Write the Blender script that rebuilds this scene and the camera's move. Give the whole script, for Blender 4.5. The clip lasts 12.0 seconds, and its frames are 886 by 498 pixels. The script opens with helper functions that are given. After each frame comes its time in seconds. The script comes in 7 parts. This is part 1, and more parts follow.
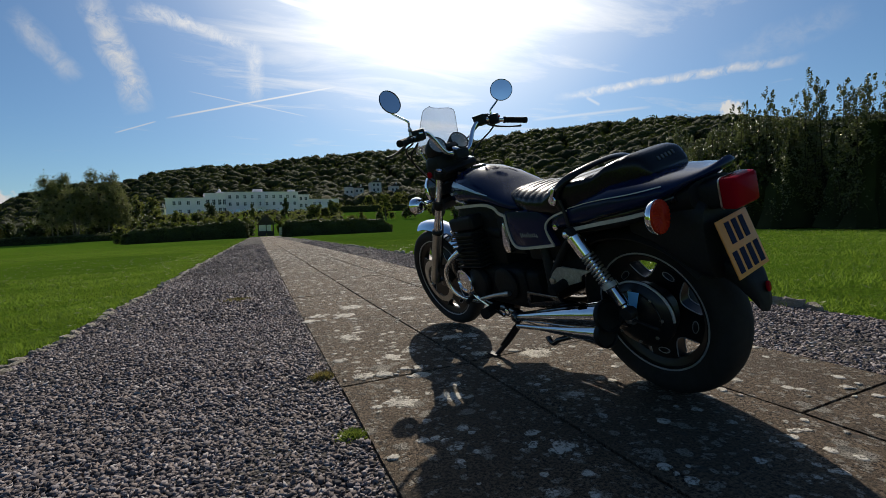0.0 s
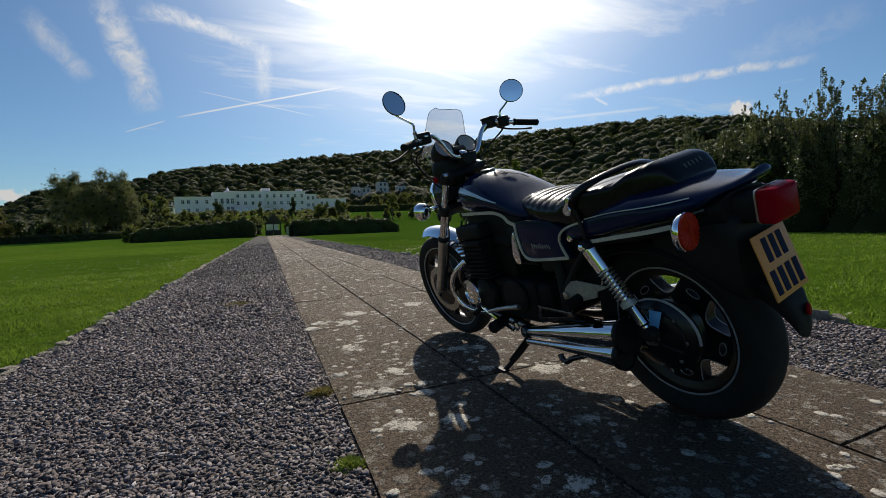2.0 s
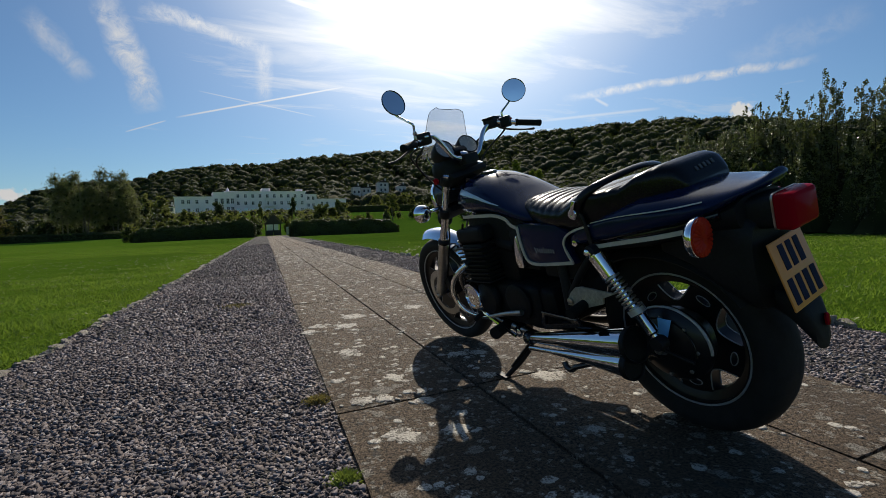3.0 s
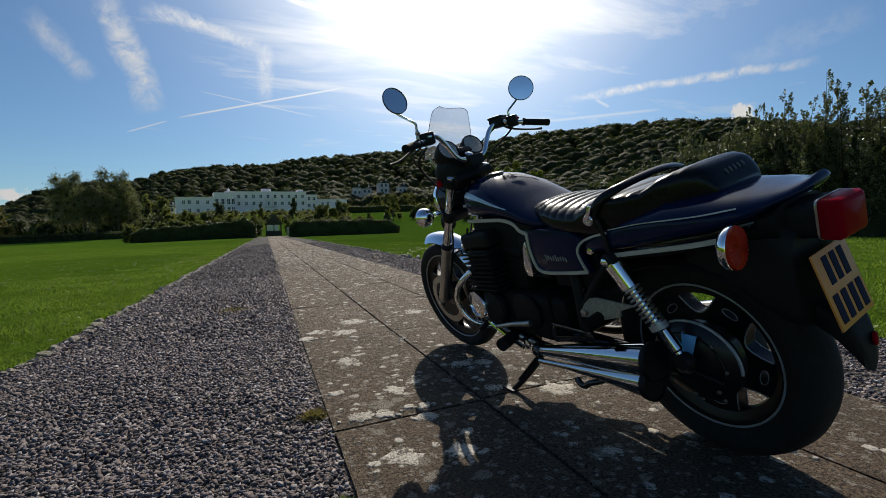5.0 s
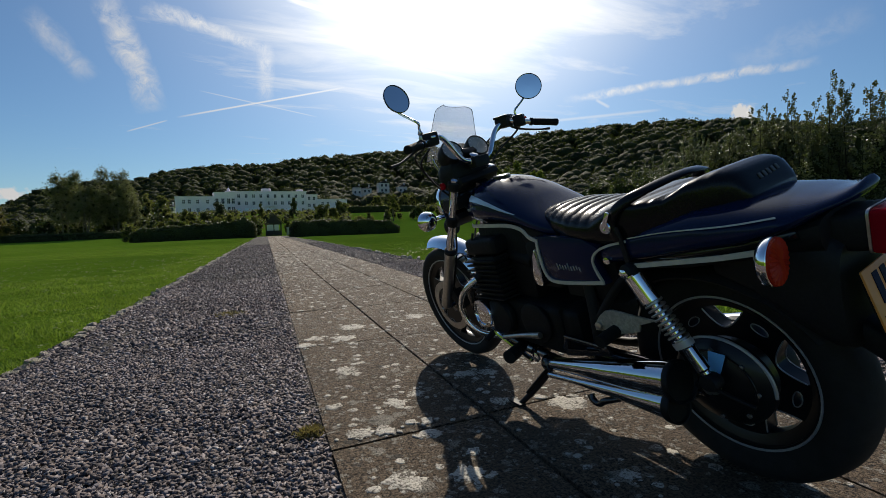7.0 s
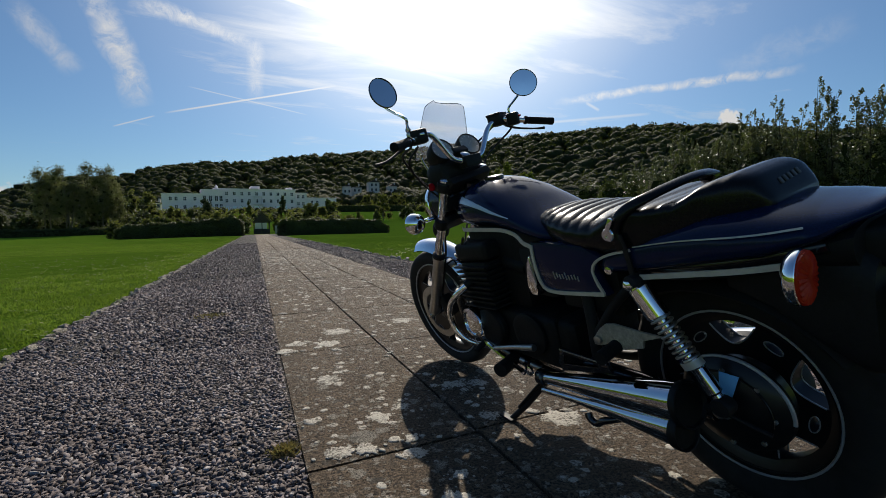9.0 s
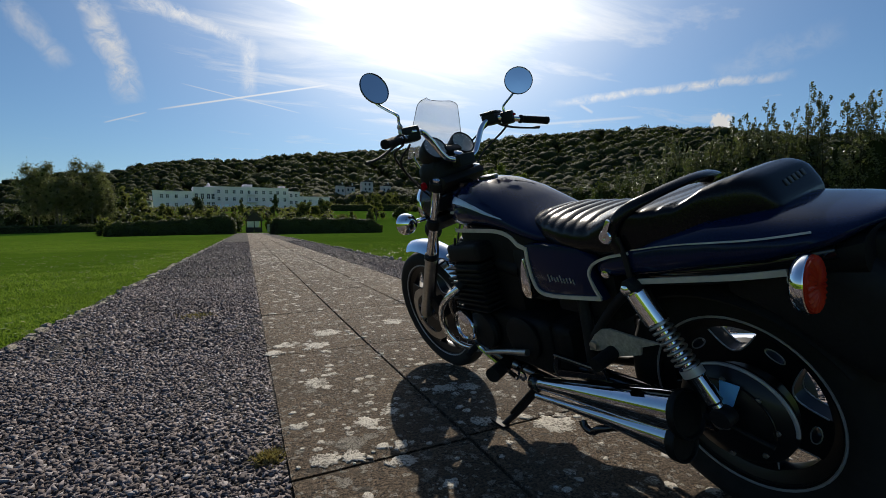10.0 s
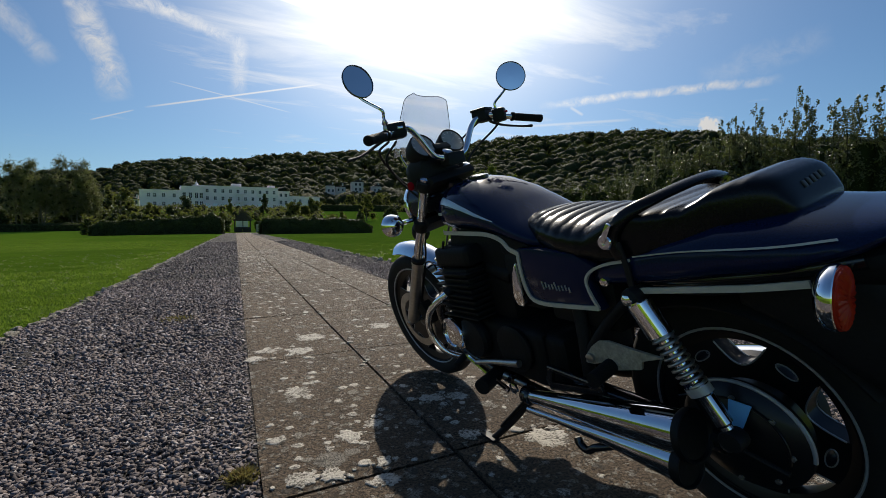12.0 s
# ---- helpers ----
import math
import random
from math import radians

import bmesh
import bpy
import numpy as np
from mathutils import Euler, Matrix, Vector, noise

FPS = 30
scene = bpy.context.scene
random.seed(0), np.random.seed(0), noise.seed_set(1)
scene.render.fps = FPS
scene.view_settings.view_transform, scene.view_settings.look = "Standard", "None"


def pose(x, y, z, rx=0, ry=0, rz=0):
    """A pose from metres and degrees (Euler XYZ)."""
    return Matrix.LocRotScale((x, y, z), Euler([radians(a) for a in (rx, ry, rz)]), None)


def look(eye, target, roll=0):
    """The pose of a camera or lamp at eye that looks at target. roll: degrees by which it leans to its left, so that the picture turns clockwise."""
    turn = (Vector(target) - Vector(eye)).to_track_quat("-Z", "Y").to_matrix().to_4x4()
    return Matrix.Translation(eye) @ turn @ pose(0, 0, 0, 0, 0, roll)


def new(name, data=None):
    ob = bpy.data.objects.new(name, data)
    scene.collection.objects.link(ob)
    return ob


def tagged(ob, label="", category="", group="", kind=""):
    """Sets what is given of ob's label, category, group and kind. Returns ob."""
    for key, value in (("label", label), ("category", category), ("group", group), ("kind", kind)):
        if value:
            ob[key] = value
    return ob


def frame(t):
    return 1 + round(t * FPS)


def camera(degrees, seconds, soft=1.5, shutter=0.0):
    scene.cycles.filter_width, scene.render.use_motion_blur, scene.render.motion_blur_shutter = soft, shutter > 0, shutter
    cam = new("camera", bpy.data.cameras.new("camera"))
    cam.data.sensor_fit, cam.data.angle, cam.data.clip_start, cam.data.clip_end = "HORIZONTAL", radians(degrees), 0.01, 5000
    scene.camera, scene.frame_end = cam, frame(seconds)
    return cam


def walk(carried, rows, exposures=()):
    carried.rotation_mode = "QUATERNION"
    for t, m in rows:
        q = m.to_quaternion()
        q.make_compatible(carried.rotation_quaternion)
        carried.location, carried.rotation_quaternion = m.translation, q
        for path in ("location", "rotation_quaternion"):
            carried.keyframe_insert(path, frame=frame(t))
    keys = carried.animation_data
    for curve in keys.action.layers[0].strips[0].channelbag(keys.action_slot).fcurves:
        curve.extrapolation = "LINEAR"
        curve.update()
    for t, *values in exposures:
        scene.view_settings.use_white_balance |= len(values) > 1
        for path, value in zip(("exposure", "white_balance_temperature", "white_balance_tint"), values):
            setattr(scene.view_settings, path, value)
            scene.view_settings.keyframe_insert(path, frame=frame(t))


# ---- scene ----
PATH = [
    (0, (0.240, 0.655, 0.631), (0.967, 2.516, 0.526), -2.40),
    (0.5, (0.252, 0.681, 0.639), (0.969, 2.545, 0.535), -2.17),
    (1, (0.263, 0.707, 0.651), (0.975, 2.573, 0.546), -2.23),
    (1.5, (0.274, 0.733, 0.656), (0.980, 2.602, 0.554), -1.98),
    (2, (0.285, 0.760, 0.666), (0.986, 2.630, 0.562), -2.11),
    (2.5, (0.294, 0.785, 0.671), (0.995, 2.656, 0.568), -1.95),
    (3, (0.303, 0.812, 0.676), (1.004, 2.682, 0.574), -1.97),
    (5, (0.329, 0.917, 0.693), (1.028, 2.788, 0.594), -1.86),
    (5.5, (0.336, 0.942, 0.698), (1.034, 2.814, 0.597), -1.79),
    (6, (0.340, 0.968, 0.702), (1.039, 2.839, 0.603), -1.83),
    (6.5, (0.347, 0.994, 0.707), (1.046, 2.865, 0.607), -1.86),
    (7, (0.351, 1.016, 0.713), (1.050, 2.887, 0.614), -1.75),
    (9, (0.396, 1.121, 0.724), (1.136, 2.976, 0.625), -1.05),
    (9.5, (0.409, 1.144, 0.722), (1.163, 2.993, 0.622), -0.74),
    (10, (0.418, 1.163, 0.724), (1.185, 3.008, 0.626), -0.50),
    (10.5, (0.430, 1.184, 0.727), (1.209, 3.023, 0.631), -0.34),
    (11, (0.444, 1.206, 0.729), (1.232, 3.042, 0.632), -0.22),
    (11.5, (0.454, 1.226, 0.729), (1.251, 3.058, 0.633), -0.24),
    (12, (0.464, 1.246, 0.729), (1.268, 3.075, 0.634), -0.17),
]
cam = camera(86.0, 12.0, soft=0.25)
walk(cam, [(t, look(eye, target, roll)) for t, eye, target, roll in PATH])

# ---------------------------------------------------------------- world, sun
SUN_AZ, SUN_EL = 22.2, 35.2      # degrees right of the path, degrees up
sun_way = Vector((math.sin(radians(SUN_AZ)) * math.cos(radians(SUN_EL)),
                  math.cos(radians(SUN_AZ)) * math.cos(radians(SUN_EL)), math.sin(radians(SUN_EL))))
sun_data = bpy.data.lights.new("sun", "SUN")
sun_data.energy, sun_data.angle, sun_data.color = 5.0, radians(0.53), (1.0, 0.91, 0.78)
sun = new("sun", sun_data)
sun.rotation_mode = "QUATERNION"
sun.rotation_quaternion = sun_way.to_track_quat("Z", "Y")

world = bpy.data.worlds.new("sky")
scene.world = world
world.use_nodes = True


class Nodes:
    """A short way to write node trees."""

    def __init__(self, tree):
        self.tree = tree

    def add(self, kind, *links, **values):
        n = self.tree.nodes.new(kind)
        for key, value in values.items():
            if key in ("op", "mode"):
                if kind == "ShaderNodeMix":
                    n.blend_type = value
                else:
                    n.operation = value
            elif key == "data_type":
                n.data_type = value
            elif key == "clamp":
                n.use_clamp = value
            else:
                n.inputs[key.replace("_", " ")].default_value = value
        for slot, source in links:
            if hasattr(source, "links"):
                self.tree.links.new(source, n.inputs[slot])
            else:
                n.inputs[slot].default_value = source
        return n

    def math(self, op, a, b=None, c=None, clamp=False):
        links = [(0, a)] + ([(1, b)] if b is not None else []) + ([(2, c)] if c is not None else [])
        return self.add("ShaderNodeMath", *links, op=op, clamp=clamp).outputs[0]

    def vec(self, op, a, b=None):
        n = self.add("ShaderNodeVectorMath", *([(0, a)] + ([(1, b)] if b is not None else [])), op=op)
        return n.outputs["Value"] if op in ("DOT_PRODUCT", "LENGTH") else n.outputs[0]

    def ramp(self, fac, *stops):
        n = self.tree.nodes.new("ShaderNodeValToRGB")
        e = n.color_ramp.elements
        while len(e) < len(stops):
            e.new(0.5)
        for k, (at, col) in zip(e, stops):
            k.position = at
            k.color = (col, col, col, 1) if isinstance(col, (int, float)) else (*col, 1)
        self.tree.links.new(fac, n.inputs[0])
        return n.outputs[0]

    def mix(self, fac, a, b, mode="MIX"):
        n = self.tree.nodes.new("ShaderNodeMix")
        n.data_type, n.blend_type = "RGBA", mode
        for slot, source in ((0, fac), (6, a), (7, b)):
            if hasattr(source, "links"):
                self.tree.links.new(source, n.inputs[slot])
            else:
                n.inputs[slot].default_value = (*source, 1) if isinstance(source, (tuple, list)) and len(source) == 3 else source
        return n.outputs[2]

    def noise(self, scale, detail=4.0, rough=0.55, at=None, warp=0.0):
        n = self.tree.nodes.new("ShaderNodeTexNoise")
        n.inputs["Scale"].default_value, n.inputs["Detail"].default_value = scale, detail
        n.inputs["Roughness"].default_value, n.inputs["Distortion"].default_value = rough, warp
        if at is not None:
            self.tree.links.new(at, n.inputs["Vector"])
        return n


def build_sky():
    t = world.node_tree
    t.nodes.clear()
    n = Nodes(t)
    sky = t.nodes.new("ShaderNodeTexSky")
    sky.sky_type, sky.sun_disc = "NISHITA", False
    sky.sun_elevation, sky.sun_rotation = radians(SUN_EL), radians(SUN_AZ)
    sky.air_density, sky.dust_density, sky.ozone_density = 1.0, 0.25, 4.3
    seen = t.nodes.new("ShaderNodeTexCoord").outputs["Generated"]
    # the cloud chart has axes of its own, slightly skewed against the plan
    way = n.vec("NORMALIZE", n.add("ShaderNodeCombineXYZ", *[(k, n.vec("DOT_PRODUCT", seen, row)) for k, row in enumerate(CHART)]).outputs[0])
    glare = Vector([Vector(row).dot(sun_way) for row in CHART]).normalized()
    toward = n.math("MAXIMUM", n.vec("DOT_PRODUCT", way, tuple(glare)), 0.0)
    # thin high cloud: streaks on a plane far above, brighter towards the sun by forward scattering
    sep = n.add("ShaderNodeSeparateXYZ", (0, way))
    up = n.math("MAXIMUM", sep.outputs[2], 0.06)
    flat = n.add("ShaderNodeCombineXYZ", (0, n.math("DIVIDE", sep.outputs[0], up)), (1, n.math("DIVIDE", sep.outputs[1], up))).outputs[0]
    turned = n.add("ShaderNodeMapping", ("Vector", flat), ("Rotation", (0, 0, radians(-38))), ("Scale", (0.8, 2.2, 1))).outputs[0]
    veil = n.noise(1.1, 9, 0.62, turned, 0.6).outputs[0]
    patches = n.noise(0.55, 3, 0.5, flat).outputs[0]
    near_sun = n.math("POWER", toward, 9.0)
    cover = n.math("ADD", n.math("MULTIPLY", veil, 0.75), n.math("ADD", n.math("MULTIPLY", patches, 0.45), n.math("MULTIPLY", near_sun, 0.40)))
    cloud = n.ramp(cover, (0.74, 0.0), (1.02, 0.80))
    # a bright milky veil round the sun
    milk = n.ramp(toward, (0.87, 0.0), (0.935, 0.25), (0.985, 0.8))
    cloud = n.math("SUBTRACT", n.math("ADD", cloud, milk), n.math("MULTIPLY", cloud, milk))
    # contrails: arcs of great circles with frayed edges
    fray = n.noise(16.0, 6, 0.6, way).outputs[1]
    tangle = n.vec("SUBTRACT", fray, (0.5, 0.5, 0.5))
    total = cloud
    for a, b, wide, thick, rough in TRAILS:
        a, b = Vector(a).normalized(), Vector(b).normalized()
        side = a.cross(b).normalized()
        mid = (a + b).normalized()
        along = side.cross(mid)
        half = math.sin(a.angle(b) / 2)
        sway = min(0.04, wide * 2.2)
        source = n.vec("ADD", way, n.vec("MULTIPLY", tangle, (sway, sway, sway))) if rough else way
        off = n.math("ABSOLUTE", n.vec("DOT_PRODUCT", source, tuple(side)))
        on = n.math("SUBTRACT", 1.0, n.math("DIVIDE", off, wide), clamp=True)
        ends = n.math("SUBTRACT", 1.0, n.math("POWER", n.math("DIVIDE", n.math("ABSOLUTE", n.vec("DOT_PRODUCT", way, tuple(along))), half), 3.5 if rough else 6.0), clamp=True)
        front = n.math("GREATER_THAN", n.vec("DOT_PRODUCT", way, tuple(mid)), 0.0)
        body = n.math("MULTIPLY", n.math("MULTIPLY", n.math("SMOOTH_MIN", on, 0.8, 0.3), ends), n.math("MULTIPLY", front, thick), clamp=True)
        if rough:
            body = n.math("MULTIPLY", body, n.ramp(n.noise(30.0, 7, 0.7, way, 0.8).outputs[0], (0.34, 0.06), (0.64, 1.0)))
        total = n.math("SUBTRACT", n.math("ADD", total, body), n.math("MULTIPLY", total, body))
    # two small heaps of cumulus low over the hills
    puff = n.noise(55.0, 6, 0.6, way).outputs[0]
    for at, wide, tall in (((0.8520, 0.4860, 0.1860), 0.020, 0.024), ((-0.3760, 0.9236, 0.0660), 0.020, 0.022)):
        apart = n.vec("SUBTRACT", way, at)
        up_off = n.math("DIVIDE", n.vec("DOT_PRODUCT", apart, (0.0, 0.0, 1.0)), tall)
        side_off = n.math("DIVIDE", n.vec("DOT_PRODUCT", apart, tuple(Vector(at).cross(Vector((0, 0, 1))).normalized())), wide)
        away = n.math("SQRT", n.math("ADD", n.math("MULTIPLY", up_off, up_off), n.math("MULTIPLY", side_off, side_off)))
        near = n.math("GREATER_THAN", n.vec("DOT_PRODUCT", way, at), 0.5)
        heap = n.math("MULTIPLY", near, n.math("MULTIPLY", n.math("SUBTRACT", n.math("MULTIPLY_ADD", puff, 2.2, -0.25), away), 3.0, clamp=True), clamp=True)
        total = n.math("MAXIMUM", total, heap)
    bright = n.math("ADD", 8.5, n.math("MULTIPLY", n.math("POWER", toward, 12.0), 10.5))
    white = n.mix(1.0, (1.0, 0.99, 0.975), n.add("ShaderNodeCombineXYZ", (0, bright), (1, bright), (2, bright)).outputs[0], "MULTIPLY")
    halo = n.math("ADD", n.math("MULTIPLY", n.math("POWER", toward, 16.0), 6.0), n.math("MULTIPLY", n.math("POWER", toward, 8.0), 4.7))
    glow = n.add("ShaderNodeCombineXYZ", (0, halo), (1, halo), (2, n.math("MULTIPLY", halo, 0.97))).outputs[0]
    air = n.mix(1.0, sky.outputs[0], (0.81, 1.0, 1.10), "MULTIPLY")
    col = n.mix(1.0, n.mix(total, air, white), glow, "ADD")
    bg = n.add("ShaderNodeBackground", ("Color", col), ("Strength", SKY_STRENGTH))
    out = t.nodes.new("ShaderNodeOutputWorld")
    t.links.new(bg.outputs[0], out.inputs[0])


SKY_STRENGTH = 0.070
CHART = ((0.9357, 0.0078, 0.0000), (-0.1002, 0.8382, 0.0000), (-0.0042, -0.0031, 0.9434))
TRAILS = [
    ((-0.2234, 0.9558, 0.1911), (-0.1565, 0.9632, 0.2185), 0.0018, 0.70, 0),
    ((-0.1422, 0.9639, 0.2251), (0.1897, 0.9326, 0.3071), 0.0024, 1.0, 0),
    ((-0.0998, 0.9552, 0.2787), (0.1302, 0.9608, 0.2447), 0.0017, 0.50, 0),
    ((-0.2247, 0.8801, 0.4183), (-0.1774, 0.9571, 0.2293), 0.028, 1.05, 1),
    ((-0.1794, 0.8974, 0.4031), (0.0326, 0.9295, 0.3675), 0.016, 1.05, 1),
    ((0.0281, 0.9236, 0.3823), (0.0192, 0.9628, 0.2696), 0.018, 0.9, 1),
    ((-0.3282, 0.8733, 0.3600), (-0.2593, 0.9263, 0.2733), 0.022, 0.6, 1),
    ((0.0672, 0.8882, 0.4544), (0.2311, 0.8744, 0.4267), 0.006, 1.0, 0),
    ((0.6294, 0.7322, 0.2603), (0.8898, 0.3801, 0.2526), 0.010, 1.3, 1),
    ((0.5975, 0.7709, 0.2207), (0.7737, 0.5952, 0.2171), 0.004, 0.5, 0),
    ((0.6817, 0.6860, 0.2545), (0.7047, 0.6693, 0.2354), 0.004, 0.6, 0),
    ((0.8249, 0.4947, 0.2737), (0.8979, 0.3172, 0.3053), 0.03, 0.25, 1),
]
build_sky()

# ---------------------------------------------------------------- mesh tools
def part(name, bm, material, parent=None, label="", smooth=True, m=None):
    """One bmesh as one mesh object, under a thing or a part."""
    if m is not None:
        bm.transform(m)
    bmesh.ops.recalc_face_normals(bm, faces=bm.faces)
    me = bpy.data.meshes.new(name)
    bm.to_mesh(me)
    bm.free()
    if smooth:
        me.polygons.foreach_set("use_smooth", [True] * len(me.polygons))
        me.set_sharp_from_angle(angle=radians(38))
    me.materials.append(material)
    ob = new(name, me)
    ob.parent = parent
    if label:
        tagged(ob, label)
    return ob


def shared(name, me, parent, m):
    """One more object on a mesh that is there already."""
    ob = new(name, me)
    ob.parent = parent
    ob.matrix_basis = m
    return ob


def raw(name, verts, faces, material, parent=None, smooth=False):
    """A mesh object from arrays; faces: (n, 3) or (n, 4)."""
    me = bpy.data.meshes.new(name)
    verts, faces = np.asarray(verts, np.float32), np.asarray(faces, np.int32)
    k = faces.shape[1]
    me.vertices.add(len(verts))
    me.vertices.foreach_set("co", verts.ravel())
    me.loops.add(faces.size)
    me.loops.foreach_set("vertex_index", faces.ravel())
    me.polygons.add(len(faces))
    me.polygons.foreach_set("loop_start", np.arange(0, faces.size, k, dtype=np.int32))
    if smooth:
        me.polygons.foreach_set("use_smooth", np.ones(len(faces), bool))
    me.update(calc_edges=True)
    me.validate()
    me.materials.append(material)
    ob = new(name, me)
    ob.parent = parent
    return ob


def thing(name, label, category, m=None, group="", kind=""):
    ob = new(name)
    if m is not None:
        ob.matrix_basis = m
    return tagged(ob, label, category, group, kind)


def rings(bm, loops, closed=False, cap=True):
    """Faces between rings of equal length."""
    rows = [[bm.verts.new(p) for p in loop] for loop in loops]
    pairs = list(zip(rows, rows[1:])) + ([(rows[-1], rows[0])] if closed else [])
    for a, b in pairs:
        for k in range(len(a)):
            q = (k + 1) % len(a)
            try:
                bm.faces.new((a[k], a[q], b[q], b[k]))
            except ValueError:
                pass
    if cap and not closed:
        for row in (rows[0], rows[-1]):
            try:
                bm.faces.new(row)
            except ValueError:
                pass
    return bm


def smooth_path(points, steps=6):
    """A Catmull-Rom curve through points."""
    p = [Vector(q) for q in points]
    p = [p[0] * 2 - p[1]] + p + [p[-1] * 2 - p[-2]]
    out = []
    for a, b, c, d in zip(p, p[1:], p[2:], p[3:]):
        for k in range(steps):
            t = k / steps
            out.append(0.5 * (2 * b + (c - a) * t + (2 * a - 5 * b + 4 * c - d) * t * t + (3 * b - a - 3 * c + d) * t ** 3))
    return out + [p[-2]]


def tube(points, radius, segs=10, curve=6, bm=None, cap=True, closed=False):
    """A round bar along points; radius: a number, or one for each point."""
    bm = bm or bmesh.new()
    radii = radius if isinstance(radius, (list, tuple)) else [radius] * len(points)
    if curve and len(points) > 2:
        wide = []
        for a, b in zip(radii, radii[1:]):
            wide += [a + (b - a) * k / curve for k in range(curve)]
        radii = wide + [radii[-1]]
        points = smooth_path(points, curve)
    points = [Vector(p) for p in points]
    side, loops = None, []
    n = len(points)
    for k, p in enumerate(points):
        way = (points[(k + 1) % n] - points[k - 1]) if closed else (points[min(k + 1, n - 1)] - points[max(k - 1, 0)])
        way.normalize()
        if side is None:
            side = way.orthogonal().normalized()
        side = (side - way * side.dot(way)).normalized()
        other = way.cross(side)
        loops.append([p + radii[k] * (math.cos(a) * side + math.sin(a) * other) for a in (2 * math.pi * j / segs for j in range(segs))])
    return rings(bm, loops, closed, cap)


def lathe(profile, at=(0, 0, 0), way=(0, 1, 0), segs=32, bm=None, closed=False, span=None):
    """Turns (radius, distance along the axis) pairs about an axis."""
    bm = bm or bmesh.new()
    turn = Vector(way).to_track_quat("Z", "Y").to_matrix()
    at = Vector(at)
    angles = [2 * math.pi * j / segs for j in range(segs)]
    loops = [[at + turn @ Vector((r * math.cos(a), r * math.sin(a), h)) for a in angles] for r, h in profile]
    return rings(bm, loops, closed, cap=not closed)


def prism(outline, low, high, axis="y", bevel=0.0, bm=None, holes=()):
    """A plate: an outline (and holes) in the plane across axis, from low to high, with eased edges."""
    own = bmesh.new()

    def place(u, v, h):
        return (u, h, v) if axis == "y" else (h, u, v) if axis == "x" else (u, v, h)

    edges = []
    for loop in (outline, *holes):
        vs = [own.verts.new(place(u, v, low)) for u, v in loop]
        edges += [own.edges.new((vs[k - 1], vs[k])) for k in range(len(vs))]
    if holes:
        bmesh.ops.triangle_fill(own, use_beauty=True, use_dissolve=False, edges=edges)
    else:
        own.faces.new(own.verts[:])
    made = bmesh.ops.extrude_face_region(own, geom=own.faces[:])
    move = [v for v in made["geom"] if isinstance(v, bmesh.types.BMVert)]
    bmesh.ops.translate(own, verts=move, vec=place(0, 0, high - low))
    bmesh.ops.recalc_face_normals(own, faces=own.faces)
    if bevel:
        sharp = [e for e in own.edges if len(e.link_faces) == 2 and e.calc_face_angle(0) > 0.7]
        bmesh.ops.bevel(own, geom=sharp, offset=bevel, segments=2, affect="EDGES", profile=0.6)
    return merged(bm, own)


def merged(bm, own):
    if bm is None:
        return own
    me = bpy.data.meshes.new("join")
    own.to_mesh(me)
    own.free()
    bm.from_mesh(me)
    bpy.data.meshes.remove(me)
    return bm


def block(at, size, bevel=0.004, m=None, bm=None, segs=2):
    """A box with eased edges."""
    own = bmesh.new()
    bmesh.ops.create_cube(own, size=1, matrix=Matrix.Translation(at) @ (m or Matrix()) @ Matrix.Diagonal((*size, 1)))
    if bevel:
        bmesh.ops.bevel(own, geom=own.edges[:], offset=bevel, segments=segs, affect="EDGES", profile=0.6)
    return merged(bm, own)


def loft(sections, n=24, power=2.6, bm=None):
    """A body through cross-sections across x: (x, y, z, half width, half height above, half height below)."""
    loops = []
    powers = list(power) if isinstance(power, (list, tuple)) else [power] * len(sections)
    for (x, y, z, w, up, down), power in zip(sections, powers):
        loop = []
        for k in range(n):
            a = 2 * math.pi * k / n
            c, s = math.cos(a), math.sin(a)
            loop.append((x, y + w * math.copysign(abs(c) ** (2 / power), c), z + (up if s > 0 else down) * math.copysign(abs(s) ** (2 / power), s)))
        loops.append(loop)
    return rings(bm or bmesh.new(), loops)


